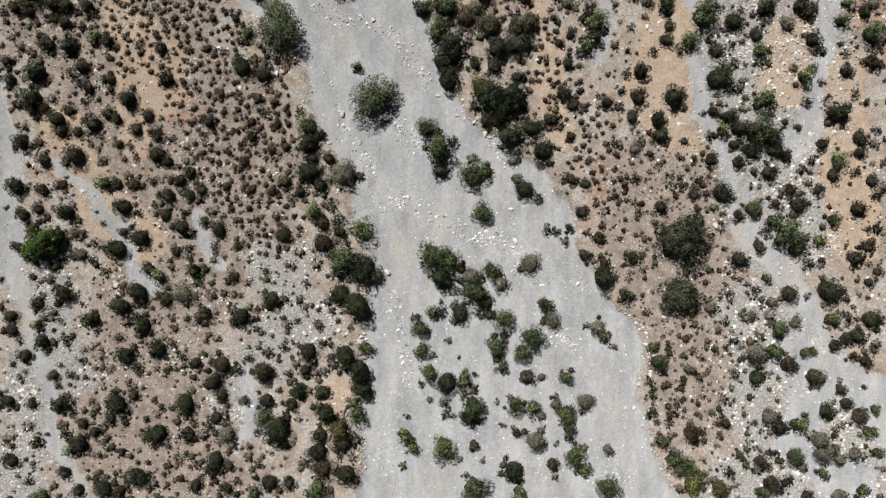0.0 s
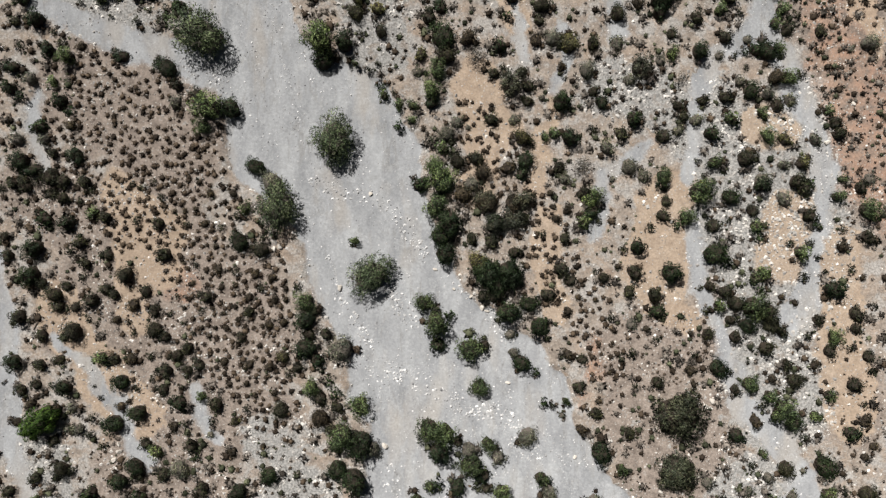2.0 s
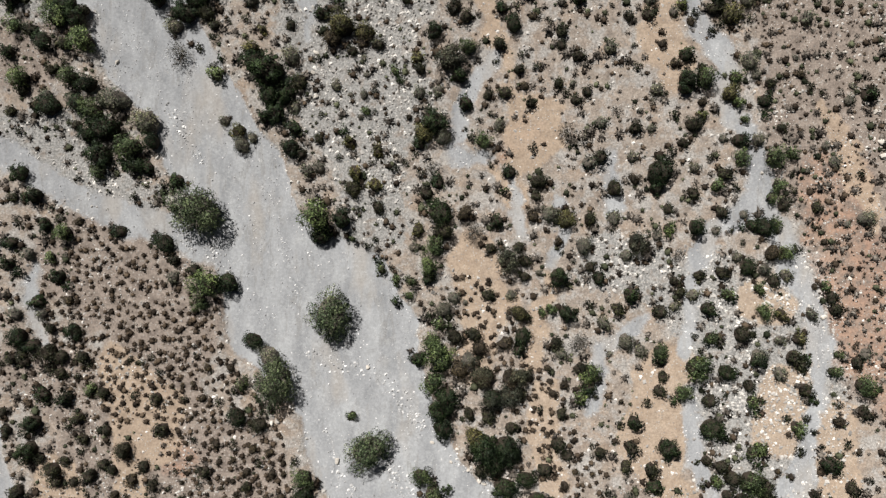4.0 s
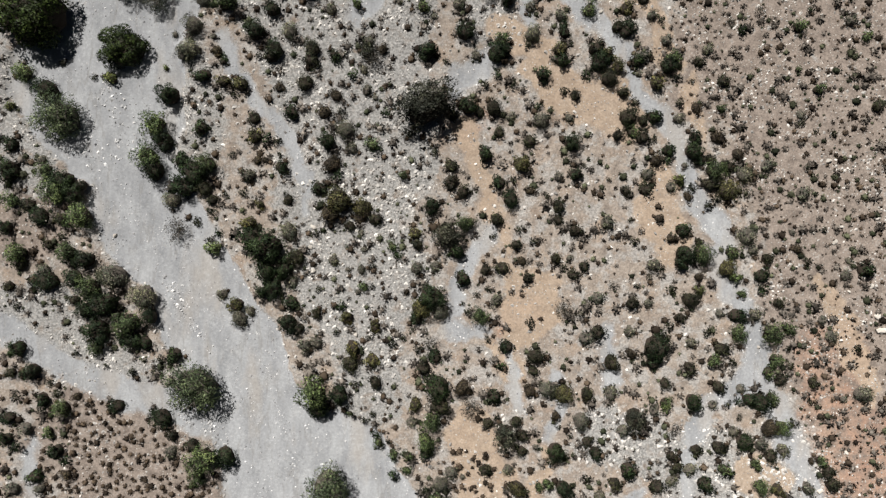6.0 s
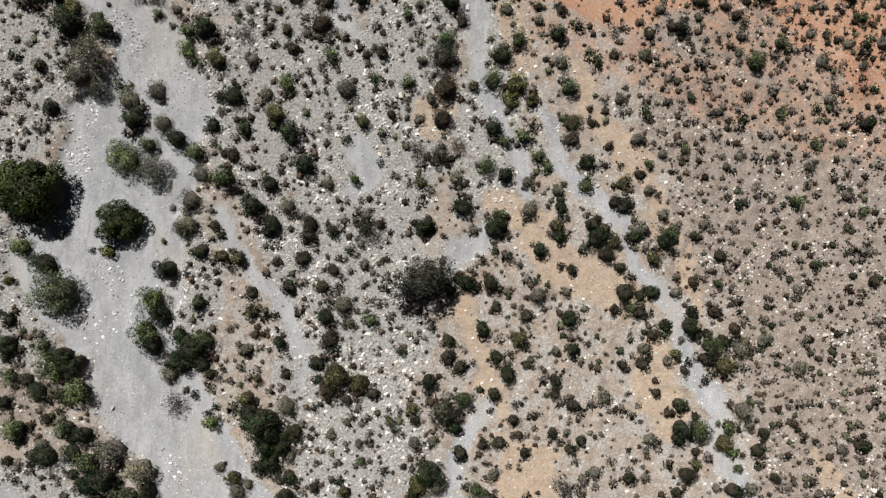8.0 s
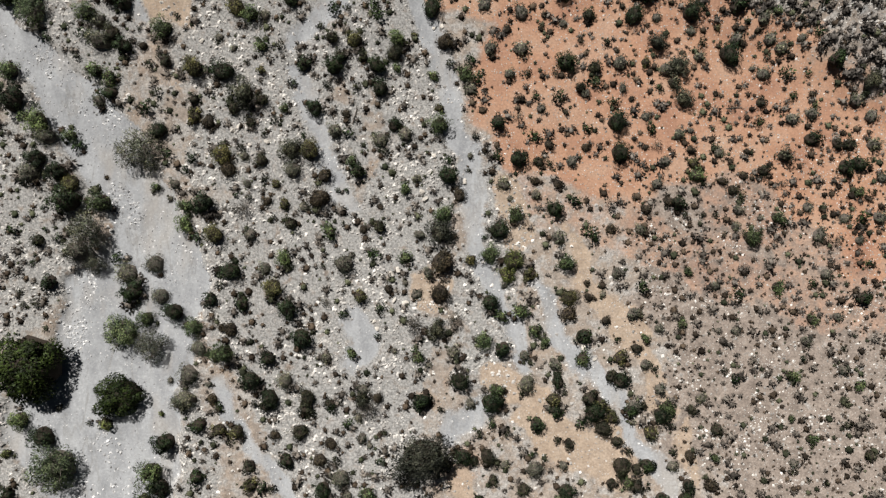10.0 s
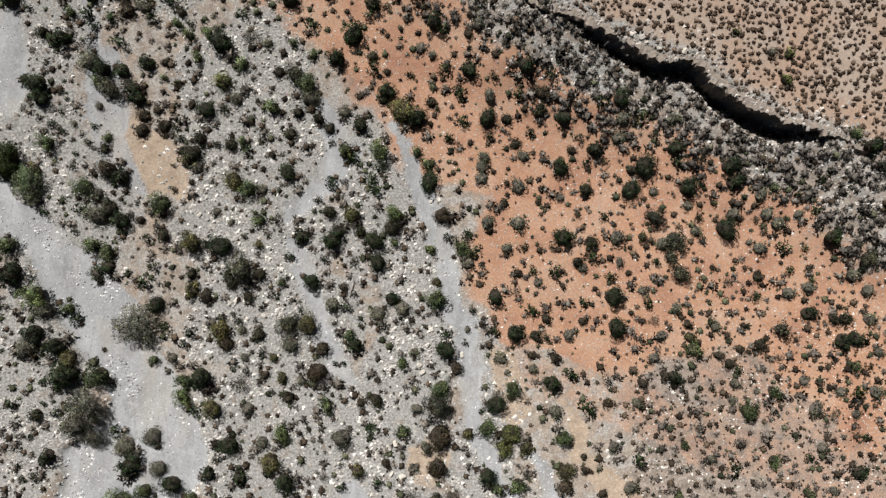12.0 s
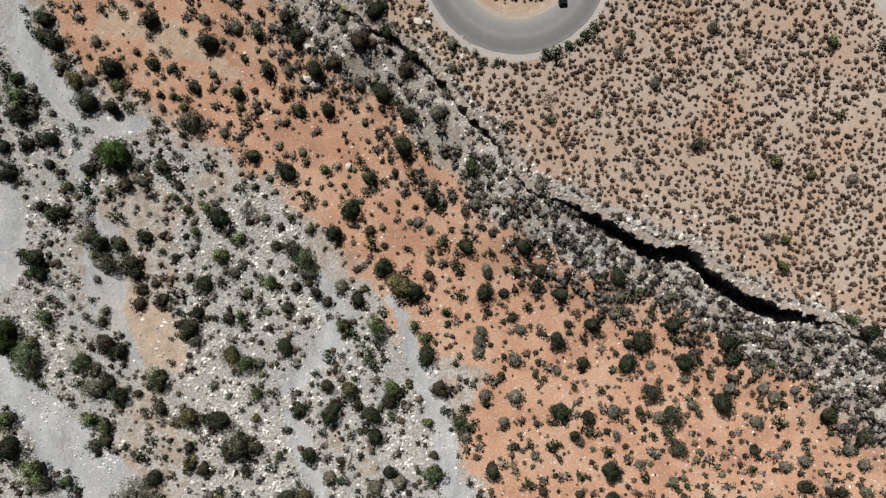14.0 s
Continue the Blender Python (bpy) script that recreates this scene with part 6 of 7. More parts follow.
plant("yellow_olive", [(58.5, -50.5, 2.1), (-91.4, -41.7, 0.9), (-21.9, -38, 2.4), (78.7, -27, 2.1), (-43.5, 0.7, 1.2), (-33.3, 14.4, 1.6), (7.9, 34.6, 2.4),
    (76.7, 55.5, 1.7), (72.9, 60.5, 1.7), (17.4, 60.8, 2.1), (-4.2, 78.5, 1.7), (27.5, 80.9, 2.4), (-13.2, 88.1, 1.9), (-17.4, 90.5, 1.9), (-12.6, 95.3, 1.7),
    (-18.6, 97.1, 1.7), (-3, 98.9, 2.4), (-42.5, 99.7, 1.9), (62.2, 107.5, 2.1), (-4.2, 115, 1.7), (-39.5, 117.1, 1.9), (-15.5, 120.6, 2.4), (-37.2, 121.1, 1.2),
    (-20.2, 121.9, 3.3), (62.2, 124, 2.4), (18.5, 129.7, 2.1), (-38.3, 135.6, 1.9), (-41.3, 146.8, 1.9), (47.3, 147, 1.9), (-44.9, 147.4, 1.7), (39, 150.4, 1.7),
    (36.6, 153, 1.9)])
plant("yellow_olive", [(26.7, 154, 1.8), (40.8, 162.9, 1.9), (-14.6, 175.9, 1.7), (29.9, 175.9, 2.1), (-33.2, 177.8, 2.4), (21.5, 180.7, 1.9), (8.9, 183.7, 1.4),
    (-45.8, 189.2, 2.3), (-30.9, 195.7, 1.4), (-32.7, 200, 1.2), (-76.2, 200, 2.1), (56.5, 204.4, 1.5), (-44, 206, 2.4), (-25.4, 207.2, 2.4), (-50.1, 214.4, 1.9),
    (2.3, 216.2, 1.2), (-35.8, 224.3, 1.1), (-50, 224.6, 2.4), (46.3, 225.9, 1.2), (-15.8, 230.6, 2.1), (-3.2, 232, 0.9), (61.4, 233.2, 0.9), (-41, 237.8, 2.4),
    (-83.8, 240.3, 1.7), (-50.7, 242.1, 1.9), (-4.9, 252.7, 3.1), (-53.1, 258.8, 1.2), (-74.6, 296.5, 2.1)])
plant("grey_green", [(84.1, -52.3, 1.9), (76.2, -46.1, 1.4), (8.5, -45.4, 0.7), (3.7, -44.8, 0.7), (84.2, -44.6, 1.6), (87.2, -43.4, 1.6), (81, -43.3, 2.4),
    (35.3, -42.9, 1.4), (66.6, -41.8, 0.6), (24.1, -41.8, 0.7), (64.8, -41.2, 0.6), (19.7, -40.9, 2.4), (79.9, -40.4, 2.1), (-45.7, -39.2, 2.1), (58.7, -39.1, 0.9),
    (67.2, -38.8, 0.6), (12.7, -37.6, 0.7), (21, -35.7, 1.2), (69.2, -35.4, 2.1), (48.6, -34, 0.9), (-73.4, -33.6, 1.2), (24, -33.3, 1.4), (11.5, -32.8, 0.7),
    (30.5, -32.6, 2.1), (-2.9, -32.2, 0.9), (-16, -31.5, 1.2), (21, -27.4, 1.1), (55.8, -26.2, 0.7), (52.1, -25.5, 1.4), (-2.3, -22.6, 0.9), (66.1, -21.9, 2.6),
    (36.6, -20.8, 0.8)])
plant("grey_green", [(1.3, -19.6, 0.9), (32.9, -16.8, 1.9), (74.7, -15.4, 1.6), (23.3, -14.9, 2.1), (65.2, -14.2, 1.4), (56.8, -12.4, 1.6), (69.4, -11.2, 1.4),
    (77.3, -10, 0.8), (-55.2, -9.4, 2.4), (12.4, -7.3, 1.9), (6.1, -5.8, 2.1), (-14.5, -5.6, 2.1), (18.6, -2.9, 2.4), (-48.9, -2.3, 0.9), (-79.4, -1.1, 0.9),
    (-76.8, -1.1, 1.6), (26.1, 1.6, 0.9), (-78.1, 3.5, 1.4), (15.6, 15, 1.4), (-21.2, 15.8, 3.3), (15, 19, 1.4), (40.7, 21.4, 1.6), (72.8, 47.8, 1.9), (6.6, 50.8, 2.1),
    (-35.8, 51.2, 3.1), (68.2, 51.6, 2.1), (36.6, 52, 0.9), (26.4, 52.1, 1.7), (91.1, 52.1, 1.7), (43.1, 52.7, 1.7), (40.1, 54.6, 2.1), (72.6, 55.1, 1.4)])
plant("grey_green", [(35.3, 58.7, 1.9), (-84, 60.5, 1.4), (-89.9, 60.5, 1.7), (79.7, 60.5, 1.7), (1.2, 61.5, 2.1), (50.4, 62.3, 1.4), (6, 63, 0.8), (3.6, 64.1, 1.7),
    (15.6, 64.7, 1.4), (54.5, 64.7, 1.7), (-56.3, 68.3, 1.7), (74.3, 68.9, 1.7), (21.6, 69.4, 0.9), (69.5, 70.1, 1.7), (63.6, 72.8, 1.4), (40.2, 73.1, 1.7),
    (-86.9, 73.4, 1.7), (-4.8, 74.9, 1.4), (31.1, 75.2, 2.1), (46.8, 77.3, 1.4), (59.4, 78.4, 1.2), (87.1, 79.6, 0.9), (37.7, 80.9, 1.9), (90.9, 80.9, 2.1),
    (65.4, 81.8, 1.2), (23.9, 81.9, 2.1), (78.7, 91, 0.9), (-27.6, 91.1, 1.7), (54.6, 91.7, 1.4), (-25.2, 91.7, 1.7), (84.5, 92.9, 1.7), (32.3, 92.9, 1.9)])
plant("grey_green", [(41.4, 94.1, 1.4), (82.8, 96.4, 1.2), (-41.9, 96.7, 2.1), (68.3, 97.7, 1.7), (60.7, 97.9, 1.1), (-39.6, 98.3, 1.4), (1.2, 98.3, 2.1),
    (45.6, 100.1, 1.2), (13.2, 100.7, 1.7), (34.8, 101.3, 1.7), (-62, 101.5, 3.1), (-45.6, 101.9, 1.4), (-16.2, 102.5, 0.9), (-30.5, 104.8, 1.9), (-68, 105.8, 3.1),
    (87.6, 106.1, 1.4), (-83.3, 107.2, 1.7), (-15.6, 107.3, 1.2), (-18.4, 107.3, 0.8), (-3.8, 107.6, 1.7), (-0, 107.9, 1.4), (46.7, 108.4, 1.7), (-21.6, 109.1, 1.4),
    (88.3, 109.1, 0.9), (28.8, 109.7, 0.9), (67.8, 111.5, 1.4), (-15, 111.5, 0.9), (-18.6, 112.1, 0.7), (66.4, 114.4, 2.4), (-15.6, 115.1, 0.9), (76.3, 115.1, 0.9),
    (-31.1, 115.4, 2.4)])
plant("grey_green", [(36.9, 117.4, 1.9), (-56.2, 122.1, 2.1), (78.4, 123.4, 1.9), (50.4, 125, 1.4), (26.4, 127.1, 1.2), (-39.6, 127.4, 1.7), (65.8, 127.6, 2.1),
    (45.5, 127.6, 1.7), (70.7, 129.4, 1.7), (53.5, 129.5, 0.9), (-83.5, 130.7, 1.2), (-17.4, 133, 1.4), (-18.9, 136.9, 2.4), (22.7, 138.9, 2.1), (52.2, 139.6, 1.4),
    (16.2, 139.7, 1.2), (28.8, 139.7, 1.2), (78, 140.3, 1.2), (-12.6, 143.9, 0.9), (-14.4, 145.6, 1.4), (43.5, 149, 0.9), (-15, 149.9, 1.2), (-79.9, 151.7, 0.9),
    (43.8, 152.4, 1.7), (8.9, 153, 1.4), (-53.2, 153.3, 2.1), (-51.8, 154.1, 2.4), (58.3, 154.2, 1.4), (49.3, 156, 1.4), (-14, 156, 1.5), (-47.2, 157.1, 0.9),
    (20.9, 157.3, 2.1)])
plant("grey_green", [(-55.7, 157.7, 0.9), (-30.8, 157.9, 2.1), (-51.2, 159.2, 2.5), (88.5, 160.2, 1.4), (-0.1, 161.3, 0.9), (46.3, 161.4, 1.4), (27, 161.4, 1.7),
    (-21.8, 162.6, 1.4), (20.4, 163.2, 1.4), (5.3, 164.1, 1.8), (-7.4, 164.3, 0.9), (-49.2, 164.9, 2.1), (80.6, 166.5, 1.4), (62, 168.6, 0.9), (65.6, 168.6, 1.2),
    (49.3, 169.2, 1.2), (87.3, 171.6, 1.2), (43.8, 172.3, 1.7), (-57.8, 175.9, 2.1), (37.3, 176.4, 0.9), (-2.6, 176.5, 1.4), (16.2, 178.2, 0.9), (61.4, 178.2, 1.2),
    (-5, 178.8, 0.9), (84.8, 180.7, 1.4), (-64.9, 180.8, 2.6), (-0.1, 181, 1.5), (40.2, 181, 1.5), (-35.1, 181.9, 1.7), (-59, 182.8, 2.3), (-18.1, 182.9, 2.4),
    (-75.1, 185.6, 2.8)])
plant("grey_green", [(92.2, 187.9, 1.2), (27.6, 188.5, 1.8), (-1.9, 189.1, 1.4), (-38.1, 189.1, 1.7), (83.5, 189.1, 1.9), (45.1, 190.3, 1.4), (65.6, 190.9, 1.2),
    (71.1, 192.7, 0.9), (89.1, 192.7, 1.4), (96.2, 192.7, 1.7), (66.2, 194.5, 1.4), (-26.7, 195.1, 1.4), (81.2, 195.1, 1.4), (-55.7, 196.9, 0.9), (17.4, 196.9, 0.9),
    (22.8, 197.5, 1.2), (-38.8, 200, 1.2), (-54.4, 200, 1.4), (48.7, 200, 1.4), (16.1, 200, 1.7), (-2.6, 201.2, 1.2), (96.9, 201.2, 1.4), (-84.7, 202.4, 2.6),
    (-29, 203, 2.1), (30.6, 204.8, 1.4), (50.5, 204.8, 1.3), (-39.4, 206, 1.2), (8.9, 206, 0.9), (61.9, 206.6, 1.4), (95, 208.4, 1.7), (-10.4, 209.4, 2.1),
    (-81.8, 210.2, 2.4)])
plant("grey_green", [(-4.9, 210.6, 1.9), (53.5, 210.6, 1.5), (-20, 211.4, 1.9), (56, 211.4, 0.9), (77.5, 213.8, 1.7), (94.4, 214.4, 1.7), (46.3, 214.4, 1.2),
    (81.8, 215, 1.7), (24, 216.2, 1.2), (90.8, 217.8, 1.8), (-71.2, 218, 1.8), (33.6, 219.3, 1.2), (8.9, 220.4, 1.9), (41.5, 220.5, 1.2), (71.5, 223.5, 1.7),
    (17.3, 223.5, 1.4), (50.8, 224.4, 1.9), (69.3, 224.7, 0.9), (40.8, 225.8, 1.9), (57.7, 227.1, 1.4), (19.7, 228.8, 2), (13.1, 228.9, 1.8), (75.1, 228.9, 1.8),
    (-41.8, 228.9, 0.9), (-70.3, 230.6, 2.6), (65.5, 230.7, 1.7), (72.7, 230.7, 1.7), (78.9, 230.7, 1.2), (-44.8, 231.3, 1.2), (56, 232.5, 1.2), (28.8, 234.3, 1.2),
    (-70.5, 234.9, 1.9)])
plant("grey_green", [(70.9, 234.9, 1.7), (48.7, 235.6, 1.2), (-35.1, 236.1, 1.4), (19.7, 236.7, 2), (11.9, 238.3, 1.7), (-48.9, 240.9, 1.7), (11.9, 240.9, 1.7),
    (12.5, 243, 1.5), (20.9, 243.1, 1.5), (40.8, 246.9, 1.7), (-75.4, 250.1, 0.9), (41.4, 250.6, 1.7), (51.7, 250.6, 1.7), (-17.4, 252.7, 1.7), (-70.2, 254, 1.1),
    (-40.5, 255.4, 1.7), (13.7, 255.4, 1.4), (-76.9, 255.5, 0.7), (-24.8, 255.8, 2.4), (13.5, 256.4, 1.2), (69.6, 262.8, 1.1), (-72.1, 263.6, 2.4), (1.4, 264.8, 1.2),
    (-1, 266.3, 1.4), (-33.7, 267.3, 1.2), (11, 270, 1.7), (-44.6, 270.3, 1), (24, 273.5, 2), (86.4, 274.6, 1.3), (-60.2, 275.1, 1.8), (-61.4, 278.7, 1.8),
    (-25.9, 281.2, 1.2)])
plant("grey_green", [(-42.7, 285.4, 1.4), (3.2, 288.1, 2.1), (-83.8, 289.6, 1.7), (-79.8, 289.7, 1), (-56.1, 290.9, 1.1), (5, 292, 1.7), (-81, 292.1, 0.7),
    (46.5, 293.7, 1.4), (-13.1, 295, 1.7), (-83.9, 295.1, 1.2), (-71.7, 296.8, 1.7), (6.2, 296.9, 1.2), (-28.2, 298.1, 1.4), (-45.2, 298.1, 1.2), (39.2, 299.9, 1.3),
    (-78, 300.1, 1.7), (6.1, 301.6, 1.5), (58.3, 304.9, 1.5), (-70.5, 305.1, 1.5), (-16.2, 306.6, 1.2), (-39.6, 307.7, 1.9), (-46.4, 309.6, 1.4)])
plant("leafy_tree", [(-84, 0.9, 4), (-65.6, 280.7, 3.6)])
plant("low_dome", [(50.2, -9.9, 4.9), (50.5, 2.1, 6.2)])
plant("bright", [(53, -49.2, 2.8), (78.4, -21.6, 1.1), (55.7, 50.4, 1.9), (56.4, 102.7, 1.2), (52.2, 126.4, 1.4), (-90.7, 142.1, 1.2), (-69.5, 148.4, 1.7),
    (-57.7, 150.5, 0.8), (16.7, 180.7, 2.1), (17.9, 183.8, 2.6), (-17, 244.1, 1.9), (72.3, 257.2, 1.3), (-43.2, 259, 2.1), (72.9, 262.3, 1.2), (62.3, 266.8, 0.9),
    (78.1, 275.2, 1), (70.7, 278, 1.3), (84.3, 287.6, 0.9), (82.4, 301.9, 1.5)])
plant("dark_green", [(25.3, 299.4, 1), (27.6, 300, 1.2), (29.8, 301.2, 1), (32.6, 303.3, 1.3), (34.6, 305.3, 1.2), (12.5, 298, 0.9), (15, 297.6, 0.8)])
plant("bare_twigs", [(29.9, 54.6, 2.4), (50.9, 73.1, 1.7), (7.8, 77.9, 2.4), (-1.2, 91.7, 1.9), (30.9, 98, 1.9), (27.5, 98.9, 2.4), (37.8, 103.7, 1.4),
    (45.6, 106.1, 1.4), (-54.9, 115.8, 2.8), (-13.1, 152, 2.6), (69.2, 162.6, 1.4), (-3.1, 169.9, 2.4), (5.5, 170.9, 2.1), (-21.8, 174.7, 1.4), (68, 181.9, 1.2),
    (87.3, 187.9, 1.4), (-39.8, 194.6, 2.1), (39, 195.2, 1.7), (75.3, 200, 1.2), (48.7, 208.2, 1.3), (19.2, 214.4, 1.2), (64.4, 216.2, 1.2), (-65, 257, 2.4),
    (-72.3, 267.2, 1.8), (-37.2, 268.4, 2.1), (43.1, 277.4, 1.3), (25.4, 290.7, 1.5), (64.5, 299.9, 1.3)])
plant("dark_green", [(9.4, 33, 3), (14.6, 32.6, 2.9), (12, 29.5, 2.6)])
plant("grey_dark", [(9.6, 47.6, 2.6), (15, 43.4, 2.9), (11, 42.2, 2.4), (17.6, 47.4, 2.4), (14.9, 72.1, 3.1), (42.3, 75.7, 2.8), (2.4, 114.3, 3.3), (-1.5, 141.7, 6.1), (-13.9, 153.7, 1.9), (1.7, 168.8, 2.4), (2.3, 189.6, 3.3),
    (76.1, 206, 2), (-29.4, 207.2, 2.7), (54.4, 218, 2.3), (-39.5, 219.1, 3.3), (92.8, 221.6, 2.1), (52.2, 221.6, 1.7), (53.2, 225.1, 2.5), (49, 230, 2.3),
    (92.3, 240.2, 1.9), (-67.6, 257.6, 2.6), (-28, 260.6, 2.4), (55.2, 281.6, 2), (-49.6, 287.2, 2.9), (-34.7, 305.8, 1.9)])
plant("dense_tree", [(-66.3, 154.4, 5.3), (-84.8, 161.4, 8.6), (-90.1, 242.1, 4.7)])
plant("grey_tree", [(-59.2, 165.6, 3.6), (-71.4, 183, 2.6), (-72.2, 189.9, 4), (-61.2, 207.2, 5)])

grow()

# ---- loose stones and small undergrowth, uncountable ----
def scatter(step, seed, box=(-100, 104, -58, 320)):
    rng = np.random.RandomState(seed)
    xs, ys = np.arange(box[0], box[1], step), np.arange(box[2], box[3], step)
    px, py = [v.ravel() for v in np.meshgrid(xs, ys)]
    return rng, px + rng.uniform(-0.48, 0.48, px.shape) * step, py + rng.uniform(-0.48, 0.48, px.shape) * step


def crowding(px, py):
    """True where a place lies under a plant that is placed singly."""
    near = {}
    for x, y, r in PLACED:
        for i in range(int((x - r) // 4), int((x + r) // 4) + 1):
            for j in range(int((y - r) // 4), int((y + r) // 4) + 1):
                near.setdefault((i, j), []).append((x, y, r))
    return np.array([any((x - a) ** 2 + (y - b) ** 2 < (r * 0.85) ** 2 for a, b, r in near.get((int(x // 4), int(y // 4)), ())) for x, y in zip(px, py)])


def stuff(name, label, v, f, tint, per, mat, normals=None):
    if normals is None:
        me = bpy.data.meshes.new(name)
        me.from_pydata(v.tolist(), [], f.tolist())
        me.attributes.new("tint", "FLOAT", "POINT").data.foreach_set("value", np.repeat(tint, per).astype(np.float32))
    else:
        me = leafy_mesh(name, v, f, normals, tint)
    me.materials.append(mat)
    return tagged(new(name, me), label, name.split("_")[-1], kind="stuff")


def undergrowth(name, label, rng, px, py, radius, mat, sprays=16, twiggy=0.0):
    """Low round bushes: a rough dome with leaf sprays over it."""
    keep = ~crowding(px, py)
    px, py, radius = px[keep], py[keep], radius[keep]
    n = len(px)
    pz = np.array([spot(x, y) for x, y in zip(px, py)])
    place = np.stack([px, py, pz - 0.03], 1)[:, None, :]
    bv, bf = dome(5, 2)
    core = 0.72 - 0.3 * twiggy
    body = bv[None] * (core * rng.uniform(0.8, 1.15, (n, len(bv), 1))) * np.array([1, 1, 0.9]) * radius[:, None, None] + place
    out = rng.normal(size=(n, sprays, 3))
    out[:, :, 2] = np.abs(out[:, :, 2]) * 0.9 + 0.05
    out /= np.linalg.norm(out, axis=2, keepdims=True)
    c = out * (radius[:, None] * rng.uniform(0.60, 1.0, (n, sprays)))[:, :, None] * np.array([1, 1, 0.9]) + place
    v, f, turned = leaves(rng, c.reshape(-1, 3), out.reshape(-1, 3), out.reshape(-1, 3), np.repeat(radius * (0.32 + 0.24 * twiggy), sprays), 0.42 - 0.24 * twiggy)
    dv, df = body.reshape(-1, 3), (np.arange(n)[:, None, None] * len(bv) + bf[None]).reshape(-1, 3)
    tint = rng.uniform(0, 1, n)
    return stuff(name, label, np.concatenate([dv, v]), np.concatenate([df, f + len(dv)]), np.concatenate([np.repeat(tint, len(bv)), np.repeat(tint, sprays * 3)]), 1, mat,
        np.concatenate([np.tile(bv, (n, 1)), turned]))


def stones(name, label, rng, px, py, radius, mat, least=-9.0):
    """Loose stones, each a bluntly pointed block half sunk in the ground."""
    n, sides = len(px), 5
    pz = np.maximum(np.array([spot(x, y) for x, y in zip(px, py)]), least)
    a = (np.arange(sides)[None] + rng.uniform(-0.35, 0.35, (n, sides))) * (2 * math.pi / sides) + rng.uniform(0, 6.3, (n, 1))
    d = radius[:, None] * rng.uniform(0.7, 1.25, (n, sides)) * (1 + 0.35 * np.cos(a * 1.0 + rng.uniform(0, 6.3, (n, 1))))
    foot = np.stack([px[:, None] + d * np.cos(a), py[:, None] + d * np.sin(a), np.repeat(pz[:, None] - 0.06, sides, 1)], 2)
    shift = radius[:, None] * rng.uniform(-0.35, 0.35, (n, 2))
    tops = np.stack([px + shift[:, 0], py + shift[:, 1], pz + radius * rng.uniform(0.5, 0.95, n)], 1)[:, None]
    v = np.concatenate([foot, tops], 1).reshape(-1, 3)
    q = np.array([(k, (k + 1) % sides, sides) for k in range(sides)])
    f = (np.arange(n)[:, None, None] * (sides + 1) + q[None]).reshape(-1, 3)
    return stuff(name, label, v, f, rng.uniform(0, 1, n), sides + 1, mat)


BROWN_STUFF = stuff_material("brown_undergrowth", (0.032, 0.024, 0.018), (0.120, 0.090, 0.064))
GREY_STUFF = stuff_material("grey_undergrowth", (0.085, 0.074, 0.064), (0.240, 0.214, 0.188))
GREEN_STUFF = stuff_material("green_undergrowth", (0.030, 0.037, 0.021), (0.118, 0.126, 0.078))
STONE_STUFF = stuff_material("loose_stone", (0.27, 0.26, 0.25), (0.74, 0.72, 0.69), False)
RIVER_STONE = stuff_material("river_stone", (0.26, 0.265, 0.275), (0.78, 0.78, 0.78), False)

DENSE = [
    [(7, 64.4, 5.4), (14.2, 50, 6), (26.2, 31.9, 5.4), (35.9, 13.9, 4.8)],
    [(-81.8, 62, 8.4), (-69.8, 45.1, 8.4)],
    [(-66.5, 45.7, 7.2), (-54.5, 45.7, 10.8), (-41.3, 33.7, 9.6), (-43.7, 21.7, 10.8), (-36.5, 4.9, 7.2)],
    [(-72.4, 73.5, 6), (-61.5, 66.3, 9.6), (-53.1, 56.6, 9.6), (-66.3, 55.4, 9.6)],
]
rng, px, py = scatter(1.68, 21)
main, bed, pale, tan, brown, red, rim = zones(px, py)
dense = strokes(px, py, DENSE) > 0
luck = rng.uniform(0, 1, px.shape)
pick = (rim < -1) & dense & (bed < 0.3) & (luck < 0.9)
undergrowth("hillside_bushes", "small dark brown bushes crowding a stony rise", rng, px[pick], py[pick], rng.uniform(0.5, 1.0, pick.sum()), BROWN_STUFF, 28)
rest = (rim < -1) & ~dense & (bed < 0.25) & (main < -1)
chance = 0.46 + 0.18 * brown + 0.06 * red + 0.05 * pale - 0.45 * tan
pick = rest & (luck < chance)
half = rng.uniform(0, 1, px.shape)
fringe = []
for x, y, r in PLACED:
    for k in range(rng.poisson(1.1) if r < 4.6 else 0):
        a, d = rng.uniform(0, 2 * math.pi), r * rng.uniform(0.9, 1.25)
        fringe.append((x + d * math.cos(a), y + d * math.sin(a), max(0.4, min(r * rng.uniform(0.3, 0.65), 1.7)), rng.uniform(0, 1)))
fringe = np.array(fringe)
fringe = fringe[zones(fringe[:, 0], fringe[:, 1])[5] < 0.3]
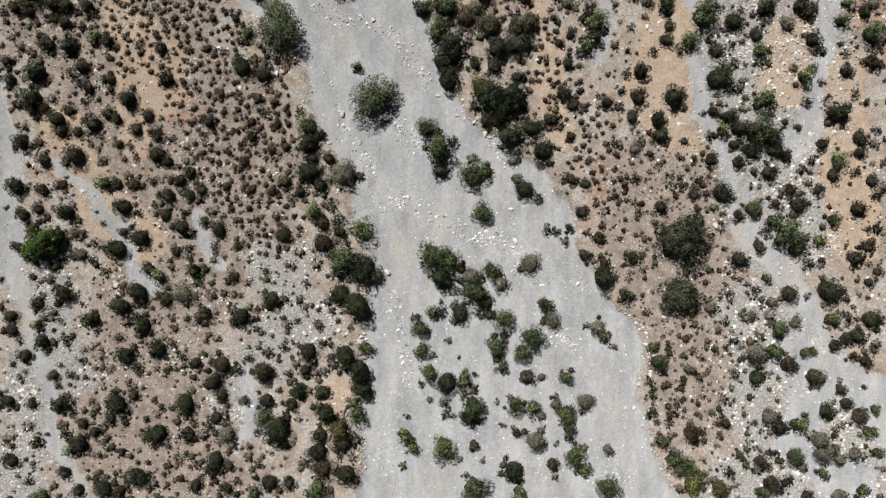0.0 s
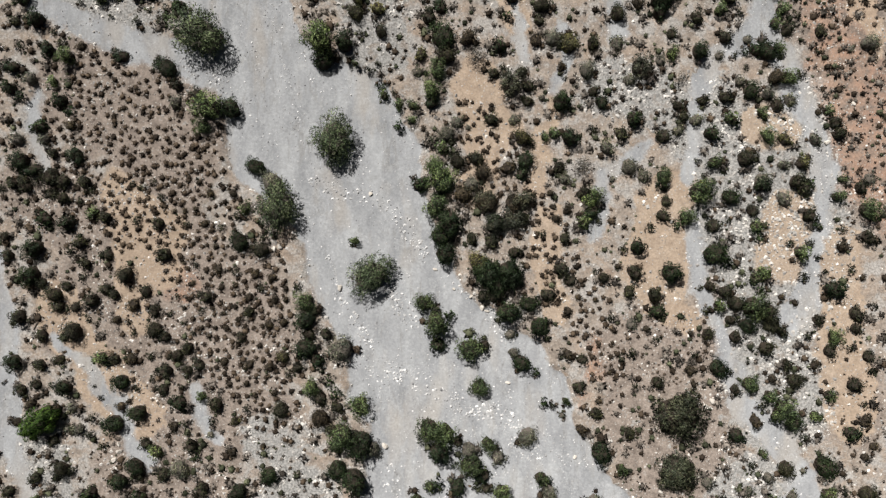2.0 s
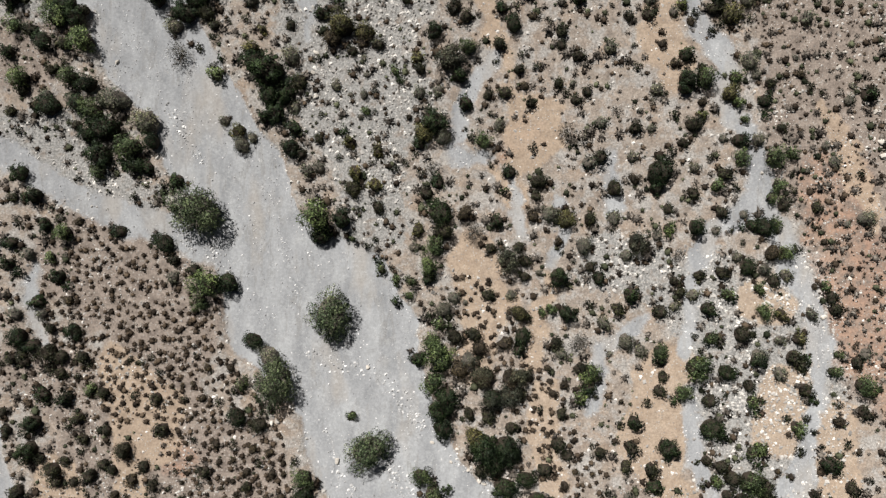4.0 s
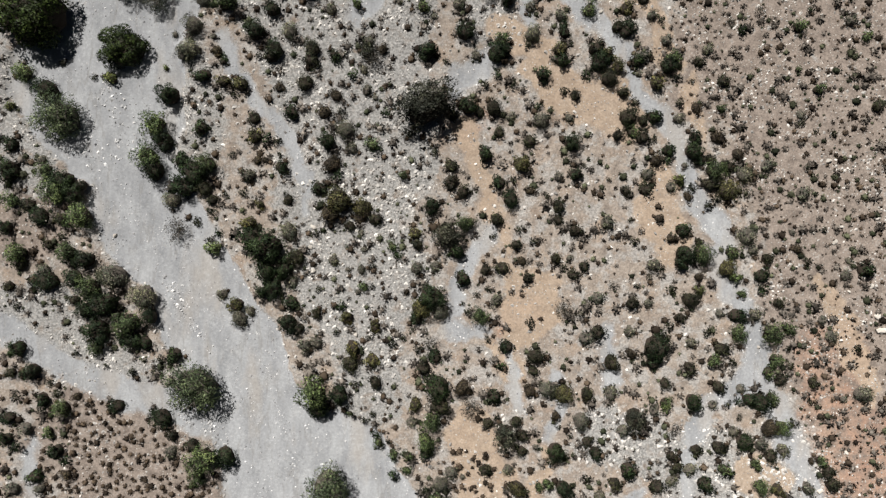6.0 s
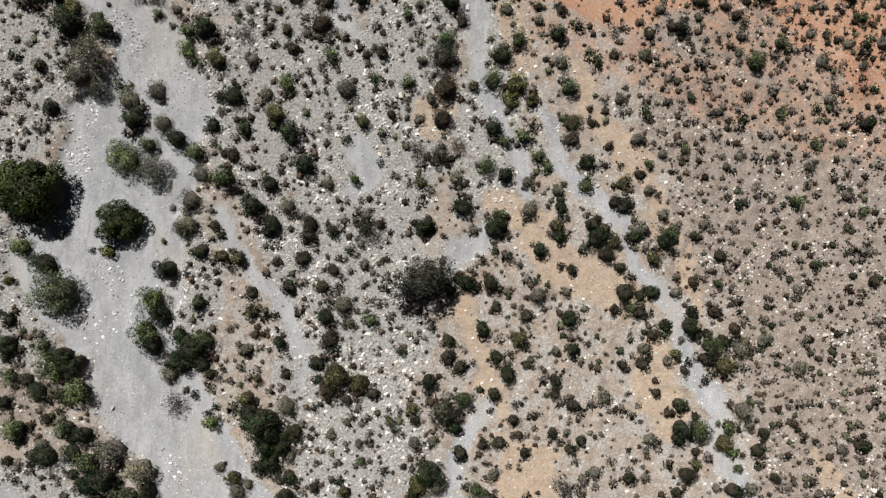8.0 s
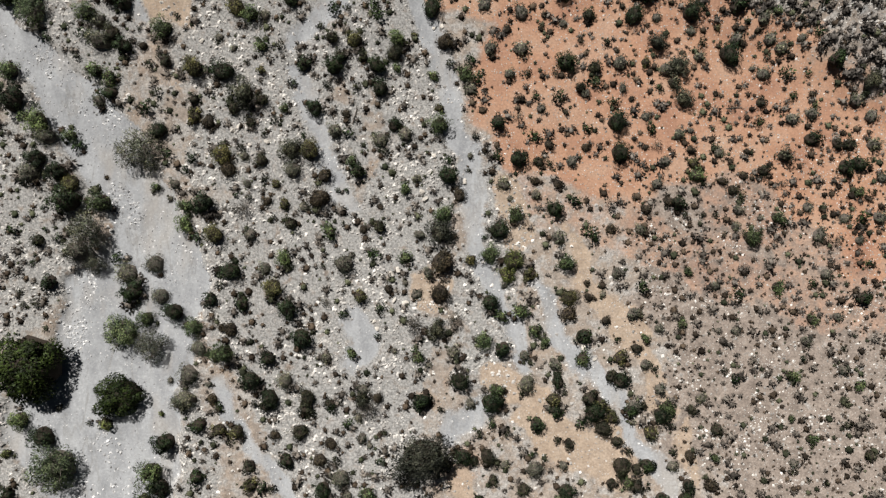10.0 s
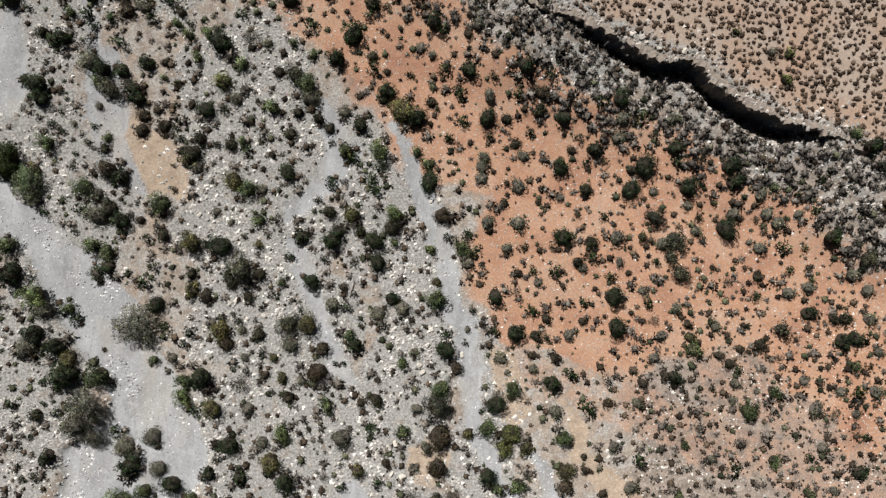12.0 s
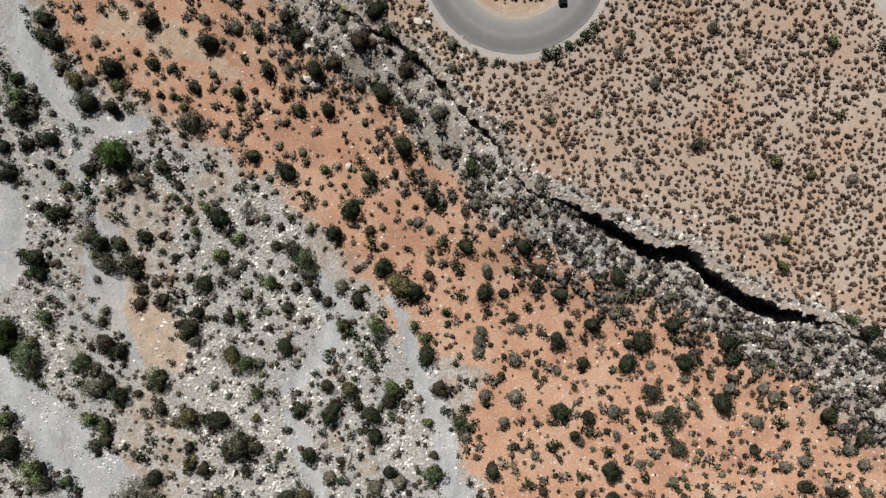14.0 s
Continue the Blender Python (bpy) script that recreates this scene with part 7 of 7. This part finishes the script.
for name, label, mat, low, top in (("brown_bushes", "small dry brown bushes between larger shrubs", BROWN_STUFF, 0, 0.4),
    ("grey_bushes", "small grey dry bushes on rubble", GREY_STUFF, 0.4, 0.75), ("green_bushes", "small dark green bushes on open soil", GREEN_STUFF, 0.75, 1.01)):
    some = pick & (half >= low) & (half < top)
    edge = fringe[(fringe[:, 3] >= low) & (fringe[:, 3] < top)]
    undergrowth(name, label, rng, np.concatenate([px[some], edge[:, 0]]), np.concatenate([py[some], edge[:, 1]]), np.concatenate([0.36 + 0.95 * rng.uniform(0, 1, some.sum()) ** 1.8, edge[:, 2]]) * (1.2 if mat == GREY_STUFF else 1.0), mat, 32 if mat == GREY_STUFF else 24, 0.6 if mat == GREY_STUFF else 0.1)
SLOPE_STUFF = stuff_material("slope_scrub", (0.078, 0.070, 0.063), (0.275, 0.250, 0.230))
rng, px, py = scatter(1.2, 26)
main, bed, pale, tan, brown, red, rim = zones(px, py)
pick = (rim < -6) & (bed < 0.1) & (main < -2) & (rng.uniform(0, 1, px.shape) < 0.48 * brown * (1 - pale) * smooth(wave(px, py, 7, 34), -0.7, 0.3))
undergrowth("heath_bushes", "tiny dry grey-brown heath bushes on brown soil", rng, px[pick], py[pick], rng.uniform(0.22, 0.48, pick.sum()), BROWN_STUFF, 12, 0.3)
rng, px, py = scatter(8.0, 27, (-240, 250, -160, 420))
main, bed, pale, tan, brown, red, rim = zones(px, py)
pick = ((px < -101) | (px > 105) | (py < -59) | (py > 321)) & (bed < 0.2) & (np.abs(rim) > 6) & (rng.uniform(0, 1, px.shape) < 0.85)
undergrowth("outlying_bushes", "dark dry bushes scattered over the land around", rng, px[pick], py[pick], rng.uniform(0.7, 2.0, pick.sum()), GREEN_STUFF, 6, 0.2)
rng, px, py = scatter(1.55, 22, (-60, 104, 200, 320))
rim = rim_side(px, py)
pick = (rim < -0.9) & (rim > -17 + 5 * wave(px, py, 8, 31)) & (rng.uniform(0, 1, px.shape) < 0.34 + 0.48 * smooth(px, 2, 34))
undergrowth("slope_thicket", "dense dry grey-brown scrub on the slope below the cliff", rng, px[pick], py[pick], 0.6 + 1.0 * rng.uniform(0, 1, pick.sum()) ** 1.5, SLOPE_STUFF, 44, 0.35)

rng, px, py = scatter(1.07, 24, (-40, 104, 210, 320))
rim = rim_side(px, py)
road = np.maximum(np.hypot(px - BEND[0], py - BEND[1]) - BEND[2] - 5.0, -(np.hypot(px - BEND[0], py - BEND[1]) - BEND[2] + 6.0)) > 0
road &= stroke(px, py, SPUR) < -1
PLATEAU_STUFF = stuff_material("plateau_scrub", (0.048, 0.032, 0.023), (0.150, 0.108, 0.080))
pick = (rim > -0.3) & road & (rng.uniform(0, 1, px.shape) < 0.88 + 0.35 * wave(px, py, 5, 33))
undergrowth("plateau_bushes", "low round brown bushes dotted over pinkish plateau soil", rng, px[pick], py[pick], 0.36 + 0.50 * rng.uniform(0, 1, pick.sum()) ** 1.3, PLATEAU_STUFF, 17)

rng, px, py = scatter(0.55, 23)
main, bed, pale, tan, brown, red, rim = zones(px, py)
clump = smooth(wave(px, py, 6, 41) + 0.7 * wave(px, py, 2.3, 42), -0.15, 0.6)
luck = rng.uniform(0, 1, px.shape)
chance = (0.06 + pale * (0.12 + 0.80 * clump) + 0.5 * brown * clump + 0.03 * tan + 0.08 * red * clump) * (1 - bed) * (rim < 0) + 0.22 * np.exp(-((main + 0.4) / 0.9) ** 2) * (1 - bed * 0.5)
chance = np.where(rim > 0.3, 0.0, chance) + 0.3 * ((rim < -0.2) & (rim > -3))
size = 0.11 + 0.48 * rng.uniform(0, 1, px.shape) ** np.where(clump > 0.5, 2.3, 3.0) * (1 - 0.45 * red) * (1 - 0.25 * brown * (1 - pale))
pick = luck < chance
stones("rubble_stones", "scattered cream angular stones of river rubble", rng, px[pick], py[pick], size[pick], STONE_STUFF)
rng, px, py = scatter(0.46, 28)
main, bed, pale, tan, brown, red, rim = zones(px, py)
on_bed = bed > 0.35
px, py, bed = px[on_bed], py[on_bed], bed[on_bed]
clump = smooth(wave(px, py, 6, 41) + 0.7 * wave(px, py, 2.3, 42), -0.1, 0.7)
flow = smooth(wave(px * 0.93 + py * 0.37, (py * 0.93 - px * 0.37) * 0.22, 2.6, 44) + 0.6 * wave(px, py, 9, 45), 0.1, 0.9)
bar, rill = smooth(strokes(px, py, BARS), -0.8, 0.8), smooth(strokes(px, py, RILLS), -0.3, 0.2)
pick = rng.uniform(0, 1, px.shape) < 0.05 + (0.30 + 0.22 * smooth(py, 100, 130)) * clump + 0.36 * flow + 0.75 * bar * (0.5 + 0.5 * clump) + 0.5 * rill + 0.5 * smooth(bed, 0.85, 0.4)
stones("river_stones", "grey and white stones strewn in bars over the riverbed", rng, px[pick], py[pick],
    (0.06 + 0.27 * rng.uniform(0, 1, pick.sum()) ** 2.4) * (0.9 + 0.55 * bar[pick]), RIVER_STONE)


rng, px, py = scatter(0.5, 25, (-40, 104, 225, 320))
rim = rim_side(px, py) + 0.3 * wave(px, py, 3.2, 7)
pick = (rim > -0.9) & (rng.uniform(0, 1, px.shape) < 1.1 * np.exp(-np.maximum(rim, 0) / 1.9) * (0.5 + 0.8 * smooth(wave(px, py, 3, 51), -0.4, 0.6)))
stones("rim_rocks", "broken pale rock along the cliff edge of the plateau", rng, px[pick], py[pick], 0.14 + 0.5 * rng.uniform(0, 1, pick.sum()) ** 2.2, stuff_material("rim_rock", (0.20, 0.185, 0.175), (0.58, 0.55, 0.52), False), PLATEAU - 0.06)
pick = (rim < -3) & (rim > -13) & (rng.uniform(0, 1, px.shape) < 0.13)
stones("scree_stones", "grey broken scree on the slope below the cliff", rng, px[pick], py[pick], 0.14 + 0.3 * rng.uniform(0, 1, pick.sum()) ** 2, stuff_material("scree", (0.22, 0.205, 0.19), (0.48, 0.45, 0.42), False))


# ---- boulders ----
def rock_mesh(seed):
    rng = random.Random(seed)
    bm = bmesh.new()
    bmesh.ops.create_icosphere(bm, subdivisions=2, radius=1.0)
    cuts = [(Vector((rng.gauss(0, 1), rng.gauss(0, 1), rng.gauss(0, 0.8))).normalized(), rng.uniform(0.5, 0.8)) for i in range(9)]
    for v in bm.verts:
        for n, d in cuts:
            over = v.co.dot(n) - d
            if over > 0:
                v.co -= n * over
        v.co += Vector((rng.gauss(0, 1), rng.gauss(0, 1), rng.gauss(0, 1))) * 0.03
        v.co.z = v.co.z * 0.75 + 0.25
    me = bpy.data.meshes.new("boulder")
    bm.to_mesh(me)
    bm.free()
    me.materials.append(PALE_ROCK)
    return me


ROCKS = [rock_mesh(i) for i in range(6)]


def boulders(rows, label):
    for x, y, r in rows:
        rng = random.Random(int(x * 31 + y * 17))
        ob = new("boulder", ROCKS[rng.randrange(6)])
        r *= 1.15
        ob.matrix_basis = pose(x, y, spot(x, y) - 0.1 * r, 0, 0, rng.uniform(0, 360)) @ Matrix.Diagonal((r * rng.uniform(0.8, 1.25), r * rng.uniform(0.8, 1.1), r * rng.uniform(0.8, 1.1), 1))
        tagged(ob, label, "boulder", group="boulders")


boulders([(-11.9, -5, 0.7), (-17.9, -19.7, 0.7), (-26.9, -19.1, 0.5), (-22.1, -17.3, 0.5), (-69.5, -7.7, 0.6), (-68.5, -4.4, 0.5), (-68.4, -5.9, 0.5), (14.5, 8.5, 0.5),
    (28.9, -7.4, 0.4), (-21.2, -7.4, 0.5), (34.3, -7.7, 0.5), (39.1, -34.1, 0.4), (40.9, -34.1, 0.4), (42.7, -37.8, 0.4), (43.1, -20.3, 0.6), (43.6, -21.1, 0.6),
    (43.9, -26.6, 0.5), (46.9, -14.5, 0.6), (50.5, -14.6, 0.5), (55.1, -11.3, 0.4), (56.5, 3.7, 0.7), (57.7, 4.9, 0.6), (6.7, 27.1, 0.5), (9.1, 24.7, 0.6),
    (10, 23.9, 0.5), (2.9, 28.6, 0.4), (4.3, 31.6, 0.5)], "pale boulder lying on river gravel")
boulders([(-1.1, 32.8, 0.5), (-14.9, 49, 0.5), (-21.5, 28.9, 0.6), (-35.3, 37.3, 0.6), (-37.7, 35.3, 0.5), (-34.1, 37.7, 0.6), (-29.3, -17.9, 0.6), (-25.1, -19.1, 0.5),
    (-31.1, -19.7, 0.5), (-23.3, -20.5, 0.4), (-20.3, -17.9, 0.5), (-28.1, -16.7, 0.4), (-58.1, -22.9, 0.5),
    (-57.1, -24.1, 0.5)], "cream angular boulder beside low shrubs")
boulders([(94.6, 97.3, 0.8), (95.3, 94.3, 1), (88, 68.1, 0.6), (82.3, 59.9, 0.6), (69.3, 90.6, 0.5), (86.8, 116.3, 0.5), (85.4, 113.1, 0.6), (-68.7, 114.5, 0.5),
    (-25.9, 116.3, 0.6), (-23.5, 117.2, 0.6), (-25.9, 106.9, 0.6), (-26.5, 112.1, 0.5), (-16.7, 93.4, 0.5), (84.2, 130.4, 0.6), (62.7, 150.1, 0.5), (91.6, 105.5, 0.5),
    (93.4, 103.7, 0.5), (88.6, 102.5, 0.4), (80.8, 115.1, 0.4), (94.6, 118.1, 0.4)], "pale weathered boulder on brown scree")
boulders([(-8, 180.6, 0.7), (-6.6, 181.5, 0.6), (-9.9, 184.2, 0.6), (-11.1, 173.3, 0.6), (-5, 174.5, 0.8), (-5.4, 172.8, 0.6), (-7.4, 175.1, 0.6), (-1.4, 198.4, 0.6),
    (-0.8, 196.8, 0.7), (1.1, 206, 0.5), (7.7, 200.5, 0.6), (5.3, 203.6, 0.5), (-34.7, 209, 0.6), (-38.3, 208.4, 0.5), (-48.6, 230.6, 0.5), (-35.7, 225.6, 0.5),
    (2.9, 233.9, 0.5), (1.1, 233.5, 0.5), (-40.8, 212.1, 0.6), (-42, 211.5, 0.5), (-38.9, 212.7, 0.5), (-11.1, 169, 0.5), (-11.7, 170.6, 0.4), (33.2, 164.8, 0.6),
    (35.6, 162.4, 0.5)], "cream sandstone boulder among loose rubble")
boulders([(-23.8, 302.3, 1), (-24.4, 296.4, 0.9), (-22.6, 295, 1.3), (-15.9, 278.3, 0.7), (-75.8, 281.5, 0.6), (-38.1, 302.3, 0.4), (-69.4, 297.3, 0.5),
    (-32.7, 289.8, 0.4)], "white angular boulder on orange soil")
boulders([(-0.7, 306.2, 0.9), (1.3, 305.9, 0.7), (8.1, 299.1, 0.6), (52, 262.9, 0.7), (43.5, 265.7, 0.7), (46.9, 263.4, 0.6), (56.6, 260.6, 0.6), (29.9, 274.2, 0.5),
    (25.4, 274.8, 0.5), (41.3, 266.3, 0.6)], "large white boulder at the edge of the plateau")


# ---- fallen dead branches ----
def dead_branch(x, y, turn, long, seed):
    rng = random.Random(seed)
    root = new("dead_branch")
    bm = bmesh.new()
    tip = Vector((long * 0.5, 0.1, 0.25))
    rod(bm, (-long * 0.5, 0, 0.1), (0, rng.uniform(-0.2, 0.2), 0.2), 0.13, 0.1, 6)
    rod(bm, (0, 0, 0.2), tip, 0.1, 0.04, 6)
    pieces = [("log", bm)]
    for i in range(6):
        twig = bmesh.new()
        p = Vector((rng.uniform(-0.2, 0.5) * long, 0, 0.2))
        rod(twig, p, p + Vector((rng.uniform(0.1, 0.4) * long, rng.uniform(-0.3, 0.3) * long, rng.uniform(0, 0.4))), 0.05, 0.015, 4)
        pieces.append(("twig", twig))
    for name, source in pieces:
        me = bpy.data.meshes.new(name)
        source.to_mesh(me)
        source.free()
        me.materials.append(GREY_BARK)
        new(name, me).parent = root
    root.matrix_basis = pose(x, y, spot(x, y), 0, 0, turn)
    tagged(root, "bleached dead branch fallen on rubble", "branch", group="dead branches")


for i, (x, y, turn) in enumerate([(-15.8, 214.5, 72.7), (65.3, 216.3, 4.8)] + [(-8.1, 109.1, 91.6), (-25.3, 149.5, 12.1)] + [(-81.4, 41.5, 132), (-85.7, 21.5, 60),
    (-34.1, 3.1, 0)]):
    dead_branch(x, y, turn, 3.4, i)


# ---- road on the plateau ----
def asphalt_material():
    m, t, bsdf = material("asphalt")
    where = t.nodes.new("ShaderNodeNewGeometry").outputs["Position"]
    off = t.nodes.new("ShaderNodeVectorMath")
    off.operation = "DISTANCE"
    flat = t.nodes.new("ShaderNodeVectorMath")
    flat.operation = "MULTIPLY"
    t.links.new(where, flat.inputs[0])
    flat.inputs[1].default_value = (1, 1, 0)
    t.links.new(flat.outputs[0], off.inputs[0])
    off.inputs[1].default_value = (BEND[0], BEND[1], 0)
    lane = math_node(t, "DIVIDE", math_node(t, "SUBTRACT", off.outputs["Value"], BEND[2] - 4), 8.0)
    wear = ramp(t, lane, (0.05, (0.35, 0.315, 0.285)), (0.20, (0.262, 0.262, 0.264)), (0.40, (0.212, 0.217, 0.224)), (0.50, (0.240, 0.243, 0.248)),
        (0.62, (0.178, 0.181, 0.185)), (0.80, (0.158, 0.161, 0.166)), (0.94, (0.205, 0.206, 0.207)))
    c = mix(t, wear, ramp(t, noise_at(t, where, 0.8, 6), (0.3, 0.93), (0.7, 1.07)), 1.0, "MULTIPLY")
    t.links.new(c, bsdf.inputs["Base Color"])
    bsdf.inputs["Roughness"].default_value = 0.85
    return m


def gravel_material():
    m, t, bsdf = material("roadside_gravel")
    where = t.nodes.new("ShaderNodeNewGeometry").outputs["Position"]
    off = t.nodes.new("ShaderNodeVectorMath")
    off.operation = "DISTANCE"
    t.links.new(where, off.inputs[0])
    off.inputs[1].default_value = (BEND[0], BEND[1], PLATEAU)
    sandy = ramp(t, math_node(t, "SUBTRACT", off.outputs["Value"], BEND[2] - 0.5), (0.0, (1.0, 0.86, 0.74)), (1.0, (1.0, 0.955, 0.92)))
    c = ramp(t, noise_at(t, where, 1.8, 6, 0.7), (0.3, (0.34, 0.34, 0.34)), (0.7, (0.44, 0.44, 0.44)))
    c = mix(t, c, sandy, 1.0, "MULTIPLY")
    t.links.new(c, bsdf.inputs["Base Color"])
    bsdf.inputs["Roughness"].default_value = 0.95
    return m


def ribbon(name, line, half_in, half_out, lift, mat, label):
    """A strip along a line, from half_in on its inner side to half_out on its outer side, with edges of its own depth."""
    bm = bmesh.new()
    rows = []
    for i, p in enumerate(line):
        a, b = Vector(line[max(i - 1, 0)]), Vector(line[min(i + 1, len(line) - 1)])
        d = (b - a).normalized()
        n = Vector((-d.y, d.x))
        wob = 0.05 * math.sin(i * 1.7) + 0.08 * math.sin(i * 0.63)
        rows.append([bm.verts.new((p[0] + n.x * o, p[1] + n.y * o, PLATEAU + z)) for o, z in ((-half_in - wob - 0.4, -0.35), (-half_in - wob, lift - 0.04), (0, lift),
            (half_out + wob, lift - 0.04), (half_out + wob + 0.4, -0.35))])
    for a, b in zip(rows, rows[1:]):
        for k in range(4):
            bm.faces.new((a[k], b[k], b[k + 1], a[k + 1]))
    bmesh.ops.recalc_face_normals(bm, faces=bm.faces)
    me = bpy.data.meshes.new(name)
    bm.to_mesh(me)
    bm.free()
    me.materials.append(mat)
    return tagged(new(name, me), label, "road", kind="structure")


turn_line = [(BEND[0] - BEND[2], BEND[1] + 80 - 8 * i) for i in range(10)]
turn_line += [(BEND[0] - BEND[2] * math.cos(math.pi * i / 40), BEND[1] - BEND[2] * math.sin(math.pi * i / 40)) for i in range(41)]
turn_line += [(BEND[0] + BEND[2], BEND[1] + 8 * i) for i in range(1, 11)]
ASPHALT, GRAVEL = asphalt_material(), gravel_material()
ribbon("road", turn_line, 3.55, 3.45, 0.14, ASPHALT, "worn grey asphalt road in a hairpin bend")
ribbon("shoulder", turn_line, 5.0, 4.4, 0.06, GRAVEL, "pale gravel shoulder of the hairpin road")
spur_line = [(ax + (bx - ax) * k / 8, ay + (by - ay) * k / 8) for (ax, ay, aw), (bx, by, bw) in zip(SPUR, SPUR[1:]) for k in range(8)]
ribbon("road_2", spur_line, 1.7, 1.7, 0.08, GRAVEL, "pale gravel track on the plateau")


# ---- parked car ----
def plain(name, colour, rough, metal=0.0):
    m, t, bsdf = material(name)
    where = t.nodes.new("ShaderNodeNewGeometry").outputs["Position"]
    c = ramp(t, noise_at(t, where, 3.0), (0.3, tuple(v * 0.85 for v in colour)), (0.7, tuple(v * 1.15 for v in colour)))
    t.links.new(c, bsdf.inputs["Base Color"])
    bsdf.inputs["Roughness"].default_value = rough
    bsdf.inputs["Metallic"].default_value = metal
    bsdf.inputs["Specular IOR Level"].default_value = 0.5
    return m


def part(name, bm, mat, parent, label=""):
    me = bpy.data.meshes.new(name)
    bm.to_mesh(me)
    bm.free()
    me.materials.append(mat)
    ob = new(name, me)
    ob.parent = parent
    return tagged(ob, label)


def loft(sections):
    """A closed hull through cross-sections (y, half width low, half width high, z low, z high)."""
    bm = bmesh.new()
    rings = []
    for y, wl, wh, zl, zh in sections:
        c = 0.12 * min(wh, zh - zl)
        rings.append([bm.verts.new(p) for p in ((-wl, y, zl), (wl, y, zl), (wl, y, zl + (zh - zl) * 0.55), (wh, y, zh - c), (wh - c, y, zh), (-wh + c, y, zh),
            (-wh, y, zh - c), (-wl, y, zl + (zh - zl) * 0.55))])
    for a, b in zip(rings, rings[1:]):
        for k in range(8):
            bm.faces.new((a[k], a[(k + 1) % 8], b[(k + 1) % 8], b[k]))
    bm.faces.new(rings[0])
    bm.faces.new(list(reversed(rings[-1])))
    bmesh.ops.recalc_face_normals(bm, faces=bm.faces)
    return bm


def panel(corners, thick):
    bm = bmesh.new()
    f = bm.faces.new([bm.verts.new(p) for p in corners])
    f.normal_update()
    top = bmesh.ops.extrude_face_region(bm, geom=[f])["geom"]
    bmesh.ops.translate(bm, vec=f.normal * thick, verts=[v for v in top if isinstance(v, bmesh.types.BMVert)])
    bmesh.ops.recalc_face_normals(bm, faces=bm.faces)
    return bm


def wheel_ring(radius, width, inner):
    bm = bmesh.new()
    rows = []
    for x, r in ((-width / 2, inner), (-width / 2, radius * 0.94), (-width * 0.35, radius), (width * 0.35, radius), (width / 2, radius * 0.94), (width / 2, inner)):
        rows.append([bm.verts.new((x, r * math.cos(2 * math.pi * i / 20), r * math.sin(2 * math.pi * i / 20))) for i in range(20)])
    for a, b in zip(rows, rows[1:]):
        for i in range(20):
            bm.faces.new((a[i], a[(i + 1) % 20], b[(i + 1) % 20], b[i]))
    if inner < 0.05:
        bm.faces.new(rows[-1])
        bm.faces.new(list(reversed(rows[0])))
    bmesh.ops.recalc_face_normals(bm, faces=bm.faces)
    return bm


def car(x, y, turn):
    paint, glass, rubber, alloy, lamp = plain("dark_car_paint", (0.016, 0.017, 0.02), 0.3), plain("car_glass", (0.05, 0.06, 0.07), 0.05), plain("tyre_rubber", (0.02, 0.02, 0.02), 0.8), plain("wheel_alloy", (0.5, 0.5, 0.5), 0.3, 1.0), plain("lamp_glass", (0.6, 0.6, 0.58), 0.1)
    red_lamp = plain("rear_lamp_glass", (0.3, 0.01, 0.01), 0.15)
    root = new("car")
    part("body", loft([(-2.12, 0.72, 0.66, 0.35, 0.82), (-1.95, 0.86, 0.78, 0.25, 0.95), (-1.2, 0.89, 0.82, 0.2, 1.0), (0.6, 0.89, 0.82, 0.2, 0.98),
        (1.5, 0.88, 0.78, 0.22, 0.9), (2.0, 0.82, 0.7, 0.28, 0.78), (2.14, 0.66, 0.6, 0.36, 0.66)]), paint, root)
    part("roof", loft([(-1.55, 0.74, 0.56, 0.93, 1.40), (-1.1, 0.76, 0.6, 0.93, 1.48), (0.0, 0.76, 0.6, 0.93, 1.49), (0.3, 0.76, 0.58, 0.93, 1.44)]), paint, root)
    part("windscreen", panel([(-0.72, 1.05, 0.98), (0.72, 1.05, 0.98), (0.56, 0.32, 1.42), (-0.56, 0.32, 1.42)], 0.02), glass, root)
    part("rear_window", panel([(0.62, -1.98, 0.98), (-0.62, -1.98, 0.98), (-0.52, -1.58, 1.38), (0.52, -1.58, 1.38)], 0.02), glass, root)
    for sx in (-1, 1):
        part("side_window", panel([(sx * 0.765, -1.3, 1.0), (sx * 0.765, 0.25, 1.0), (sx * 0.63, 0.1, 1.36), (sx * 0.63, -1.1, 1.36)][::sx], 0.02), glass, root)
        part("headlight", loft([(1.96, 0.14, 0.1, 0.58, 0.72), (2.09, 0.1, 0.07, 0.6, 0.7)]), lamp, root).location.x = sx * 0.58
        part("tail_light", loft([(-2.15, 0.12, 0.1, 0.66, 0.82), (-2.0, 0.14, 0.11, 0.64, 0.84)]), red_lamp, root).location.x = sx * 0.6
        part("mirror", loft([(0.55, 0.1, 0.08, 0.95, 1.08), (0.7, 0.1, 0.07, 0.96, 1.07)]), paint, root).location.x = sx * 0.96
        for wy in (-1.3, 1.32):
            tyre = part("wheel", wheel_ring(0.31, 0.2, 0.19), rubber, root)
            tyre.location = (sx * 0.8, wy, 0.31)
            part("rim", wheel_ring(0.2, 0.17, 0.01), alloy, tyre)
    root.matrix_basis = pose(x, y, PLATEAU + 0.14, 0, 0, turn) @ Matrix.Scale(0.92, 4)
    tagged(root, "dark parked car on the inside of the bend", "car")


car(28.1, 311.3, 4)
